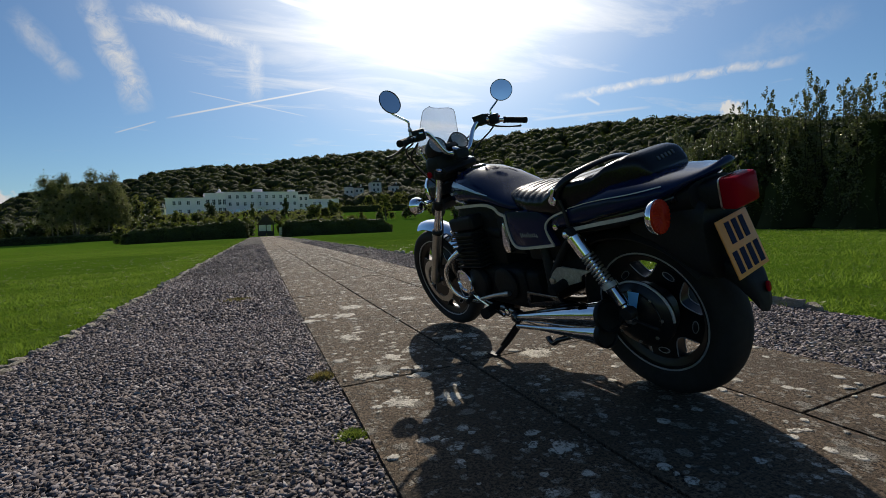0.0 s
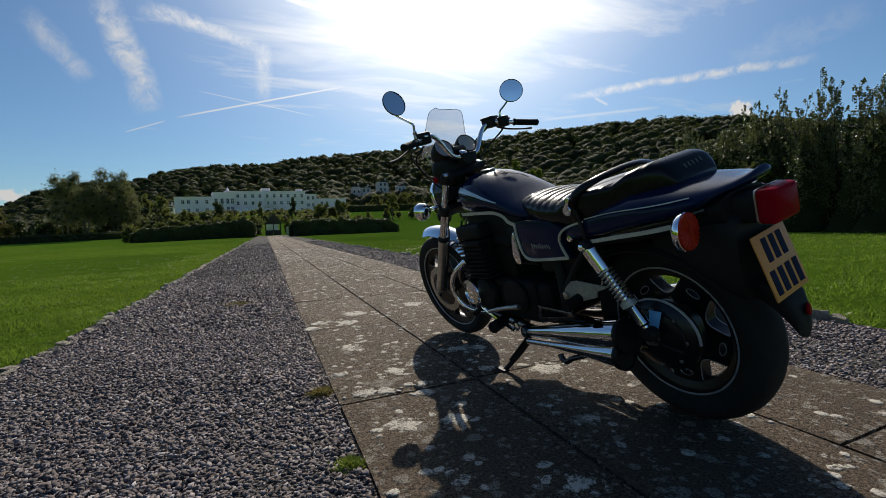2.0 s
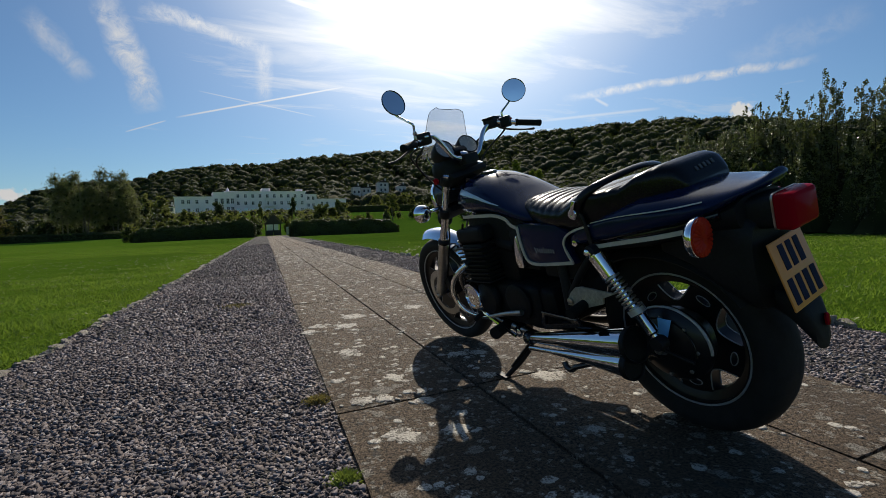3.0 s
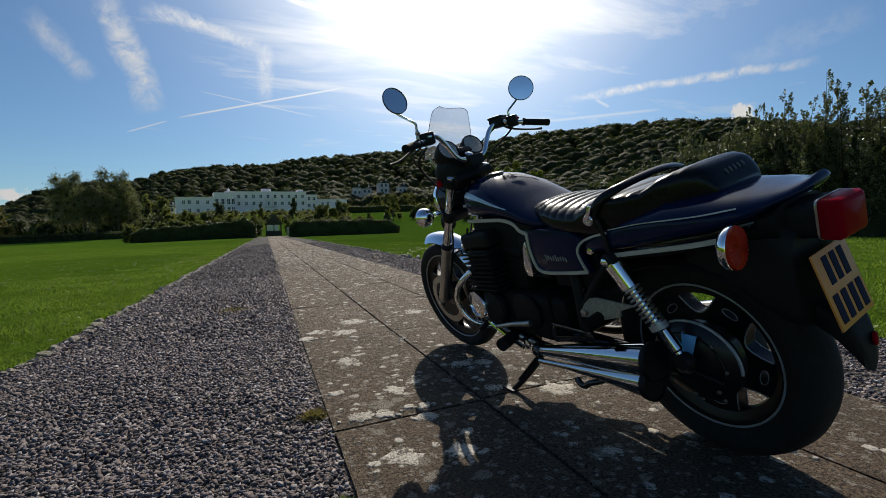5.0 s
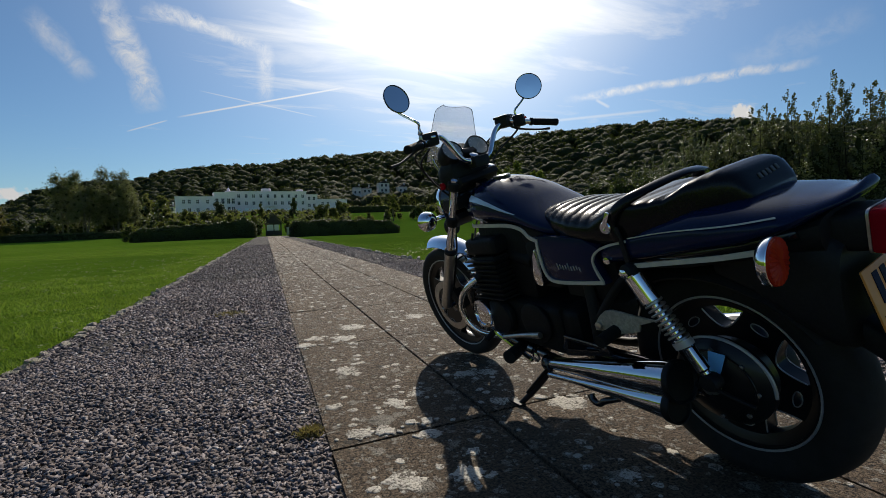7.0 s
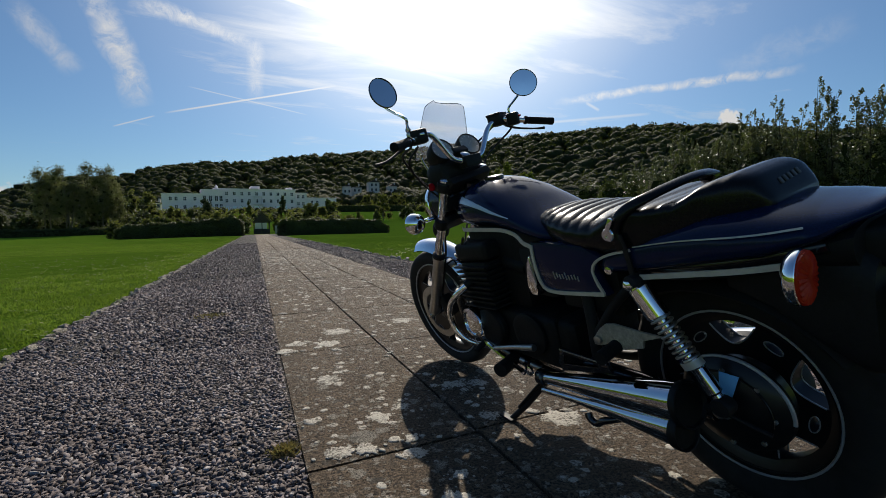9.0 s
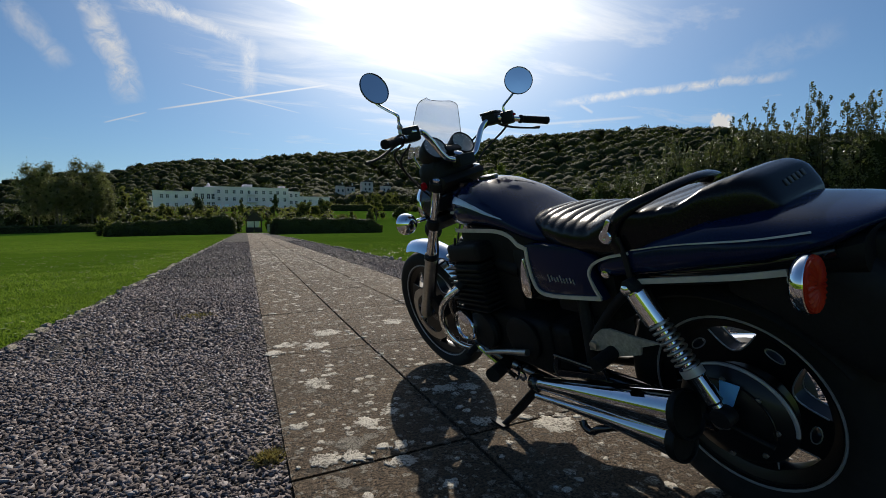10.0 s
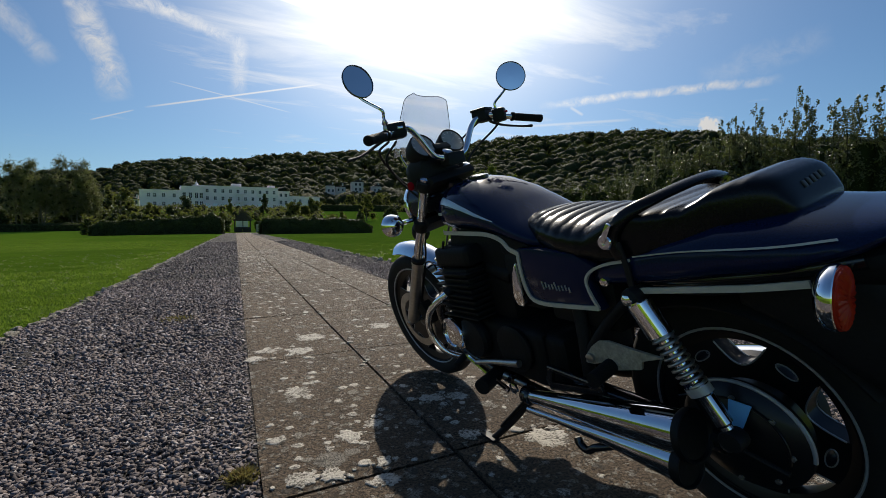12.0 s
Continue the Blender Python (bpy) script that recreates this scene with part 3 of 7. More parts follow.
def chips(name, blocks, label):
    vs, fs, base = [], [], 0
    for b in blocks:
        v, f = scatter_chips(*b)
        vs.append(v)
        fs.append(f + base)
        base += len(v)
    return tagged(raw(name, np.concatenate(vs), np.concatenate(fs), CHIPS), label, "gravel", kind="stuff")


W0, W1, E0, E1 = LEFT_GRASS - 0.03, LEFT_SLAB - 0.004, RIGHT_SLAB + 0.004, RIGHT_GRASS + 0.03
chips("loose_gravel", [(1, W0, W1, 1.45, 2.6, 29000, 0.0079), (2, W0, W1, 2.6, 4.4, 26000, 0.0088), (3, W0, W1, 4.4, 9.0, 19000, 0.0125), (4, W0, W1, 9, 30, 9000, 0.0175),
                       (5, E0, E1, 0.8, 3.8, 15000, 0.0093), (6, E0, E1, 3.8, 11, 10000, 0.0130), (7, E0, E1, 11, 30, 5000, 0.0175)],
      "loose dark grey crushed stone chippings on the path")


# ---------------------------------------------------------------- lawn
def blades(seed, side, count, low, high, tall, keep):
    """Blades that thin out and broaden with distance, so that no seam shows; side: -1 west, 1 east of the path."""
    rng = np.random.default_rng(seed)
    u = rng.uniform(0, 1, count)
    y = (low ** -0.55 + u * (high ** -0.55 - low ** -0.55)) ** (-1 / 0.55) - 0.9
    reach = (2.2 + 0.62 * y) if side < 0 else (9.0 + 1.0 * y)
    x = (-0.85 - reach * rng.uniform(0, 1, count) ** 1.25) if side < 0 else (3.38 + reach * rng.uniform(0, 1, count) ** 1.25)
    ok = keep(x, y)
    x, y = x[ok], y[ok]
    count = len(x)
    tuft = 0.75 + 0.5 * (np.sin(x * 3.1 + np.sin(y * 2.3)) * np.sin(y * 3.7 + 1.2 * np.sin(x * 1.9)))
    far = np.hypot(x - 0.3, y - 0.4)
    h = tall * rng.uniform(0.5, 1.2, count) * tuft * np.clip(1.1 - far / 70, 0.35, 1)
    wide = 0.0034 + 0.0016 * far
    a = rng.uniform(0, 2 * math.pi, count)
    lean = rng.normal(0, 0.6, (count, 2)) * h[:, None]
    z = height(x, y) - 0.024
    dx, dy = np.cos(a) * wide / 2, np.sin(a) * wide / 2
    verts = np.stack([np.stack([x - dx, y - dy, z], 1), np.stack([x + dx, y + dy, z], 1), np.stack([x + lean[:, 0], y + lean[:, 1], z + h], 1)], 1).reshape(-1, 3)
    return verts, np.arange(3 * count).reshape(-1, 3)


def weeds(seed, x0, x1, y0, y1, count, keep):
    """Small rosettes of paler leaves in the turf."""
    rng = np.random.default_rng(seed)
    x, y = rng.uniform(x0, x1, count), rng.uniform(y0, y1, count)
    ok = keep(x, y)
    x, y = np.repeat(x[ok], 6), np.repeat(y[ok], 6)
    n = len(x)
    size = np.repeat(rng.uniform(0.008, 0.02, ok.sum()), 6) * (1 + 0.05 * y)
    a = rng.uniform(0, 6.28, n)
    ux, uy = np.cos(a), np.sin(a)
    z = height(x, y) + rng.uniform(0.006, 0.018, n)
    tilt = rng.uniform(-0.2, 0.7, n)
    def at(r, w, up):
        return np.stack([x + size * (ux * r - uy * w), y + size * (uy * r + ux * w), z + size * up * tilt], 1)
    v = np.stack([at(0.2, 0, 0), at(1.0, 0.45, 1.0), at(1.7, 0, 1.2), at(1.0, -0.45, 1.0)], 1).reshape(-1, 3)
    return v, np.arange(4 * n).reshape(-1, 4)


def edge_wave(y):
    return 0.035 * np.sin(y * 2.9) + 0.025 * np.sin(y * 7.3 + 1)


def make_grass():
    west = lambda x, y: x < LEFT_GRASS - 0.03 + drift(y) + edge_wave(y)
    east = lambda x, y: x > RIGHT_GRASS + 0.05 + drift(y) + edge_wave(y + 3)
    sets = [(11, -1, 300000, 1.9, 60.0, 0.040, west), (12, 1, 150000, 0.95, 62.0, 0.046, east)]
    vs, fs, base = [], [], 0
    for s in sets:
        v, f = blades(*s)
        vs.append(v)
        fs.append(f + base)
        base += len(v)
    tagged(raw("grass", np.concatenate(vs), np.concatenate(fs), GRASS), "short mown bright green grass with uneven tufts", "grass", kind="stuff")
    vs, fs, base = [], [], 0
    for w in ((61, -10, -0.95, 1.7, 18, 1100, west), (62, 3.5, 16, 0.2, 16, 1100, east)):
        v, f = weeds(*w)
        vs.append(v)
        fs.append(f + base)
        base += len(v)
    tagged(raw("lawn_weeds", np.concatenate(vs), np.concatenate(fs), WEED), "small pale weed rosettes scattered in the lawn", "weeds", kind="stuff")


make_grass()


# ---------------------------------------------------------------- stone edging
def rough_stone(seed, size):
    rng = random.Random(seed)
    bm = bmesh.new()
    bmesh.ops.create_icosphere(bm, subdivisions=2, radius=1)
    off = Vector((rng.uniform(0, 90), rng.uniform(0, 90), 0))
    for v in bm.verts:
        p = v.co.copy()
        p = Vector([math.copysign(abs(c) ** 0.6, c) for c in p])
        k = 1 + 0.42 * noise.noise(p * 1.3 + off) + 0.22 * noise.noise(p * 3.1 + off)
        v.co = Vector((p.x * size[0], p.y * size[1], p.z * size[2])) * k
    return bm


def make_edging():
    rng = random.Random(5)
    meshes = []
    for k in range(8):
        bm = rough_stone(k, (1, 1, 1))
        me = bpy.data.meshes.new("edging_stone")
        bm.to_mesh(me)
        bm.free()
        me.materials.append(STONE)
        meshes.append(me)
    for side, x0, tag in (("west", LEFT_GRASS, "row of small rough stones between gravel and lawn"), ("east", RIGHT_GRASS, "broken row of rough edging stones along the lawn")):
        row = thing("stone_edging_" + side, tag, "edging", kind="structure")
        y = 0.6
        while y < 40:
            long = rng.uniform(0.022, 0.06) * rng.choice((0.7, 1, 1.5)) if side == "west" else rng.uniform(0.035, 0.10) * rng.choice((0.98, 1.4, 2.1))
            if rng.random() < (0.80 if side == "west" else 0.62):
                x = x0 + float(drift(y)) + float(edge_wave(y)) * 0.7 + rng.uniform(-0.035, 0.03)
                tall = rng.uniform(0.012, 0.026) if side == "west" else rng.uniform(0.026, 0.064)
                m = Matrix.Translation((x, y, float(height(x, y)) - 0.012)) @ Matrix.Rotation(rng.uniform(-0.5, 0.5), 4, "Z") @ Matrix.Rotation(rng.uniform(-0.3, 0.3), 4, "Y") @ Matrix.Diagonal((rng.uniform(0.018, 0.038), long, tall, 1))
                shared("stone", rng.choice(meshes), row, m)
            y += long * rng.uniform(1.5, 2.3)


make_edging()


# ---------------------------------------------------------------- paving
LEVELS = []
SKEW = 0.075      # the cross joints run slightly askew


def make_slabs():
    bed = thing("paved_path", "straight path of worn grey concrete slabs with lichen", "path", kind="structure")
    rng = random.Random(3)
    cols = ((LEFT_SLAB, 1.11), (1.11, 1.79), (1.79, RIGHT_SLAB))
    fixed = ((-3.20, -1.76, -0.32, 1.12, 2.56, 4.00, 5.40, 6.80), (-3.20, -1.76, -0.32, 1.12, 2.58, 4.01, 5.36, 6.80), (-2.75, -1.32, 0.09, 1.51, 2.97, 4.40, 5.83))
    for (x0, x1), start in zip(cols, fixed):
        ys = list(start)
        while ys[-1] < PATH_END - 1.3:
            ys.append(ys[-1] + rng.uniform(1.36, 1.46))
        for y0, y1 in zip(ys, ys[1:]):
            bm = bmesh.new()
            g = 0.0055 + rng.uniform(0, 0.003)
            a, b, c, d = x0 + g, x1 - g, y0 + g, y1 - g
            nx, ny = (7, 13) if y1 < 9 else (1, 1)
            grid = [[bm.verts.new((a + (b - a) * i / nx, c + (d - c) * j / ny, 0)) for i in range(nx + 1)] for j in range(ny + 1)]
            tilt = (rng.gauss(0, 0.0020), rng.gauss(0, 0.0010))
            sink = rng.uniform(-0.0008, 0.0004)
            LEVELS.append((a, b, c, d, sink, tilt))
            for j, line in enumerate(grid):
                for i, v in enumerate(line):
                    edge = (i in (0, nx)) + (j in (0, ny))
                    v.co.z = sink + tilt[0] * (i / nx - 0.5) + tilt[1] * (j / ny - 0.5) - (0.0045 if edge else 0)
                    if nx > 1:
                        v.co.z += 0.0016 * noise.noise(Vector((v.co.x * 4, v.co.y * 4, 2)))
                        if edge:
                            v.co.x += 0.0022 * noise.noise(Vector((v.co.x * 9, v.co.y * 9, 7)))
                            v.co.y += 0.0022 * noise.noise(Vector((v.co.x * 9, v.co.y * 9, 11)))
                    v.co.y += SKEW * (v.co.x - LEFT_SLAB)
                    v.co.x += float(drift(v.co.y))
                    v.co.z += float(height(v.co.x, v.co.y))
            for j in range(ny):
                for i in range(nx):
                    bm.faces.new((grid[j][i], grid[j][i + 1], grid[j + 1][i + 1], grid[j + 1][i]))
            rim = [e for e in bm.edges if e.is_boundary]
            low = bmesh.ops.extrude_edge_only(bm, edges=rim)
            for v in low["geom"]:
                if isinstance(v, bmesh.types.BMVert):
                    v.co.z -= 0.04
            part("slab", bm, SLAB, bed, smooth=False)


LICHEN_SPOTS = ((0.65, 2.66, 0.058), (0.75, 2.19, 0.04), (0.57, 2.02, 0.041), (0.65, 2.0, 0.035), (0.85, 2.24, 0.035), (0.78, 1.91, 0.034), (0.62, 1.71, 0.053), (0.79, 1.66, 0.044),
                (0.85, 1.75, 0.024), (1.11, 2.02, 0.036), (1.13, 2.34, 0.046), (1.23, 2.31, 0.046), (1.33, 1.88, 0.063), (1.17, 1.46, 0.028), (0.91, 1.23, 0.032), (0.75, 3.27, 0.063),
                (0.58, 3.35, 0.054), (0.51, 3.23, 0.051), (1.35, 3.64, 0.076), (0.85, 3.54, 0.094), (0.84, 1.27, 0.014), (0.65, 1.41, 0.012), (0.53, 2.27, 0.027), (0.8, 2.0, 0.025))


def make_lichen():
    """Crusts of pale lichen with lobed rims on the slabs."""
    rng = random.Random(17)
    spots = [(*plan(x, y), r * 1.1) for x, y, r in LICHEN_SPOTS]
    for x, y, r in spots[:len(LICHEN_SPOTS)]:
        for _ in range(rng.randint(3, 7)):
            a, far = rng.uniform(0, 6.28), r * rng.uniform(0.9, 2.0)
            spots.append((x + far * math.cos(a), y + far * math.sin(a), r * rng.uniform(0.12, 0.42)))
    for _ in range(1500):
        y = 0.5 + 18 * rng.random() ** 1.25
        spots.append((rng.uniform(LEFT_SLAB + 0.04, RIGHT_SLAB - 0.04), y, rng.uniform(0.005, 0.017) * (1.0 + 0.13 * y)))
    vs, fs = [], []
    for x, y, r in spots:
        off = rng.uniform(0, 50)
        n = 44 if r > 0.03 else 11
        x += float(drift(y))
        flat_x = x - float(drift(y))
        flat_y = y - SKEW * (flat_x - LEFT_SLAB)
        on = [q for q in LEVELS if q[0] < flat_x < q[1] and q[2] < flat_y < q[3]]
        if not on:
            continue
        xa, xb, ya, yb, sink, tilt = on[0]
        z0 = float(height(x, y)) + sink + tilt[0] * ((flat_x - xa) / (xb - xa) - 0.5) + tilt[1] * ((flat_y - ya) / (yb - ya) - 0.5) + 0.0004
        base = len(vs)
        vs.append((x, y, z0 + 0.0006))
        for ring in (0.55, 0.9, 1.0):
            for k in range(n):
                a = 2 * math.pi * k / n
                lobe = 1 + 0.34 * noise.noise(Vector((math.cos(a) * 1.4 + off, math.sin(a) * 1.4, 1))) + 0.34 * noise.noise(Vector((math.cos(a) * 5 + off, math.sin(a) * 5, 3))) + 0.30 * noise.noise(Vector((math.cos(a) * 12 + off, math.sin(a) * 12, 3)))
                q = r * ring * lobe
                vs.append((x + q * math.cos(a), y + q * math.sin(a), z0 + (0.0006 if ring < 1 else -0.0025)))
        for k in range(n):
            q = (k + 1) % n
            fs.append((base, base + 1 + k, base + 1 + q))
            for ring in range(2):
                a, b = base + 1 + ring * n, base + 1 + (ring + 1) * n
                fs.append((a + k, b + k, b + q))
                fs.append((a + k, b + q, a + q))
    tagged(raw("lichen", vs, fs, LICHEN, smooth=True), "pale crusts of lichen on the paving slabs", "lichen", kind="stuff")


def tuft(name, label, x, y, wide, tall, count, mat, seed):
    rng = np.random.default_rng(seed)
    d = rng.normal(0, 0.42, (count, 2)) * wide
    h = tall * rng.uniform(0.4, 1.1, count) * np.exp(-(d ** 2).sum(1) / (wide * wide) * 0.8)
    a = rng.uniform(0, 6.28, count)
    w = 0.0060
    z = np.full(count, -0.012)
    lean = rng.normal(0, 0.7, (count, 2)) * h[:, None]
    v = np.stack([np.stack([d[:, 0] - np.cos(a) * w, d[:, 1] - np.sin(a) * w, z], 1), np.stack([d[:, 0] + np.cos(a) * w, d[:, 1] + np.sin(a) * w, z], 1),
                  np.stack([d[:, 0] + lean[:, 0], d[:, 1] + lean[:, 1], z + h], 1)], 1).reshape(-1, 3)
    ob = raw(name, v, np.arange(3 * count).reshape(-1, 3), mat)
    ob.location = (x, y, 0)
    return tagged(ob, label, "weed", kind="stuff")


tuft("moss_tuft", "small green tuft of moss and grass at the slab edge", 0.479, 2.1, 0.050, 0.020, 700, MOSS, 71)
tuft("dry_grass_tuft", "small dry yellowish tuft of grass at the slab edge", 0.468, 2.731, 0.05, 0.035, 420, DRY, 72)
tuft("weed_patch", "thin yellowish weeds growing through the gravel", 0.028, 5.613, 0.16, 0.022, 110, DRY, 73)

LAST = [make_slabs, make_lichen]

# ---------------------------------------------------------------- trees and woods
def icosphere(sub):
    bm = bmesh.new()
    bmesh.ops.create_icosphere(bm, subdivisions=sub, radius=1)
    v = np.array([p.co[:] for p in bm.verts])
    f = np.array([[p.index for p in q.verts] for q in bm.faces])
    bm.free()
    return v, f


def leaf_cloud(rng, centres, radii, count, size, flat=0.75, loose=0.42, thin=0.72):
    """Small leaf clumps, as skewed quads, over the outside of many lumps."""
    pick = rng.choice(len(centres), count, p=(radii ** 2) / (radii ** 2).sum())
    way = rng.normal(0, 1, (count, 3))
    way /= np.linalg.norm(way, axis=1, keepdims=True)
    at = centres[pick] + way * (radii[pick] * rng.uniform(thin, 1.1 if thin < 0.8 else 1.05, count))[:, None] * (1, 1, flat)
    out = way + rng.normal(0, loose, (count, 3))
    out /= np.linalg.norm(out, axis=1, keepdims=True)
    u = np.cross(out, rng.normal(0, 1, (count, 3)))
    u /= np.linalg.norm(u, axis=1, keepdims=True)
    v = np.cross(out, u)
    s = size * rng.uniform(0.55, 1.3, (count, 1))
    u, v = u * s, v * s * rng.uniform(0.5, 0.8, (count, 1))
    corner = np.stack([at - u, at - 0.1 * u + v, at + u, at + 0.1 * u - v], 1)
    return corner.reshape(-1, 3), np.arange(4 * count).reshape(-1, 4)


def make_woods():
    rng = np.random.default_rng(21)
    balls = icosphere(2), icosphere(1)
    vs, fs, nv = [], [], 0
    lvs, lfs, lnv = [], [], 0
    count = 0
    for _ in range(18000):
        if count > 4200:
            break
        az = rng.uniform(-34, 84)
        away = table(FAR, az)
        far = away * rng.uniform(0.30, 1.03) ** 0.8
        x, y = 0.3 + far * math.sin(radians(az)), 0.5 + far * math.cos(radians(az))
        if far / away < 0.45 and -14 < az < 24:
            continue
        if y < 150 and az < 20:
            continue
        x, y = plan(x, y)
        z = float(height(x, y))
        wide, tall = rng.uniform(4.0, 7.4), rng.uniform(8.5, 12.0)
        if far / away > 0.93:
            tall, wide = rng.uniform(6.0, 8.5), rng.uniform(3.2, 5.5)
        z += 0.3
        wide *= 0.92
        for lump in range(2 if far > 320 else 3):
            ball_v, ball_f = balls[0 if lump == 0 and far < 320 else 1]
            off = rng.normal(0, 0.42, 2) * wide * (lump > 0)
            size = wide * (1.0 if lump == 0 else rng.uniform(0.5, 0.75))
            puff = 1 + 0.16 * np.sin(ball_v @ rng.normal(0, 3.2, 3) + rng.uniform(0, 6)) + 0.11 * np.sin(ball_v @ rng.normal(0, 6.5, 3) + rng.uniform(0, 6)) + rng.normal(0, 0.045, len(ball_v))
            top = z + tall * (0.78 if lump == 0 else rng.uniform(0.50, 0.70))
            vs.append(ball_v * puff[:, None] * (size, size, size * 0.8) + (x + off[0], y + off[1], top - size * 0.4))
            fs.append(ball_f + nv)
            nv += len(ball_v)
        v, f = leaf_cloud(rng, np.array([(x, y, z + tall * 0.78 - wide * 0.4)]), np.array([wide * 1.05]), 170 if far < 330 else 80, 0.85 if far < 330 else 1.15, 0.8, 0.8, 0.90)
        lvs.append(v)
        lfs.append(f[:, :3] + lnv)
        lnv += len(v)
        count += 1
    woods = thing("hillside_woods", "dense broadleaf woods covering the ridge, dark green with brown tinges", "woodland", kind="stuff")
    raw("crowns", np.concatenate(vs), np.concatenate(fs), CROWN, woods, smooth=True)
    raw("leaves", np.concatenate(lvs), np.concatenate(lfs), WOODS, woods)


make_woods()


def tree(name, label, x, y, tall, wide, seed, leaves, size, mat, stems=1, group="", low=0.12, slim=1.0, lumps=16, lean=0.0, core=0.0, dome=False):
    """A tree or tall shrub: tapered stems and limbs, and a crown of small leaves with gaps."""
    rng = np.random.default_rng(seed)
    x, y = plan(x, y)
    tall, wide = tall * BIG, wide * BIG
    root = thing(name, label, "shrub" if name.endswith("shrub") or name.endswith("bush") else "tree", Matrix.Translation((x, y, float(height(x, y)) - 0.03)), group)
    trunk = bmesh.new()
    tips, sizes = [], []
    for s in range(stems):
        a0 = rng.uniform(0, 6.28)
        foot = Vector((math.cos(a0), math.sin(a0), 0)) * (0.12 * wide if stems > 1 else 0)
        h = tall * (rng.uniform(0.72, 1.0) if s else 1.0)
        top = foot + Vector((rng.normal(0, 0.22 * wide) + lean, rng.normal(0, 0.22 * wide), h))
        mid = foot.lerp(top, 0.5) + Vector((rng.normal(0, 0.05 * wide), rng.normal(0, 0.05 * wide), 0))
        r0 = tall * 0.012 * (1.5 if stems == 1 else 1.0)
        tube([foot, mid, top], [r0, r0 * 0.6, r0 * 0.12], 6, 4, bm=trunk)
        for k in range(max(3, lumps // stems)):
            t = low + (1 - low) * ((k + rng.uniform(0, 1)) / max(3, lumps // stems))
            p = foot.lerp(mid, t * 2) if t < 0.5 else mid.lerp(top, t * 2 - 1)
            reach = wide * (math.sin(math.pi * min(1.0, 0.18 + 0.74 * t)) if dome else 0.95 - 0.75 * t ** 1.6) * rng.uniform(0.45, 1.0) * slim
            a = rng.uniform(0, 6.28)
            tip = p + Vector((math.cos(a) * reach, math.sin(a) * reach, reach * rng.uniform(0.3, 0.9)))
            if tip.z > top.z:
                tip.z = top.z - rng.uniform(0, 0.1) * h
            tube([p, tip], [r0 * (0.45 - 0.3 * t), r0 * 0.1], 4, 0, bm=trunk)
            tips.append(p.lerp(tip, 0.72)[:])
            sizes.append(wide * rng.uniform(0.20, 0.36) * (1.15 - (0.25 if dome else 0.65) * t))
        tips.append((top * 0.97)[:])
        sizes.append(wide * 0.13)
        tips.append((mid.lerp(top, 0.8))[:])
        sizes.append(wide * 0.17)
    part("trunk", trunk, BARK, root)
    c, r = np.array(tips), np.array(sizes)
    pick = rng.choice(len(c), leaves, p=r ** 2 / (r ** 2).sum())
    at = c[pick] + rng.normal(0, 0.42 if dome else 0.52, (leaves, 3)) * r[pick][:, None] * (1, 1, 1.25)
    at[:, 2] = np.clip(at[:, 2], 0.05, None)
    out = rng.normal(0, 1, (leaves, 3)) + (0, 0, 0.3)
    out /= np.linalg.norm(out, axis=1, keepdims=True)
    u = np.cross(out, rng.normal(0, 1, (leaves, 3)))
    u /= np.linalg.norm(u, axis=1, keepdims=True)
    w = np.cross(out, u)
    s = size * rng.uniform(0.6, 1.25, (leaves, 1))
    q = np.stack([at - u * s, at - 0.15 * u * s + w * s * 0.62, at + u * s, at - 0.15 * u * s - w * s * 0.62], 1)
    raw("crown", q.reshape(-1, 3), np.arange(4 * leaves).reshape(-1, 4), mat, root)
    # dark balls added inside the crown, coloured as the shade within
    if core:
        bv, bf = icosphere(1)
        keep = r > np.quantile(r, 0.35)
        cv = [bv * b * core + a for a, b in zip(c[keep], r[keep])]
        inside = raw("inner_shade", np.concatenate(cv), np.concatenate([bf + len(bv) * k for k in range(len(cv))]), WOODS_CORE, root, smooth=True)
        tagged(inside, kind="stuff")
    return root


def spot(az, far):
    return 0.3 + far * math.sin(radians(az)), 0.5 + far * math.cos(radians(az))


# the tall ragged screen of poplar suckers beyond the east lawn: azimuth, distance, height, width, stems
SCREEN = "tall shrubs along the east lawn"
SCREEN_PLAN = ((47.5, 27, 3.4, 1.6), (50.0, 24, 3.9, 1.7), (52.6, 21, 3.7, 1.6), (55.2, 20, 4.3, 1.5), (57.6, 18.5, 3.6, 1.5), (59.6, 18, 4.1, 1.4), (61.6, 17.5, 4.2, 1.2), (63.6, 17.5, 4.45, 1.1), (65.6, 16.5, 3.5, 1.4), (67.0, 16.5, 4.5, 0.9),
               (69.6, 16, 4.1, 1.1), (71.5, 15.5, 3.9, 1.1), (73.6, 15.5, 4.2, 1.2), (76.5, 15, 4.4, 1.4), (80, 15, 4.0, 1.5))


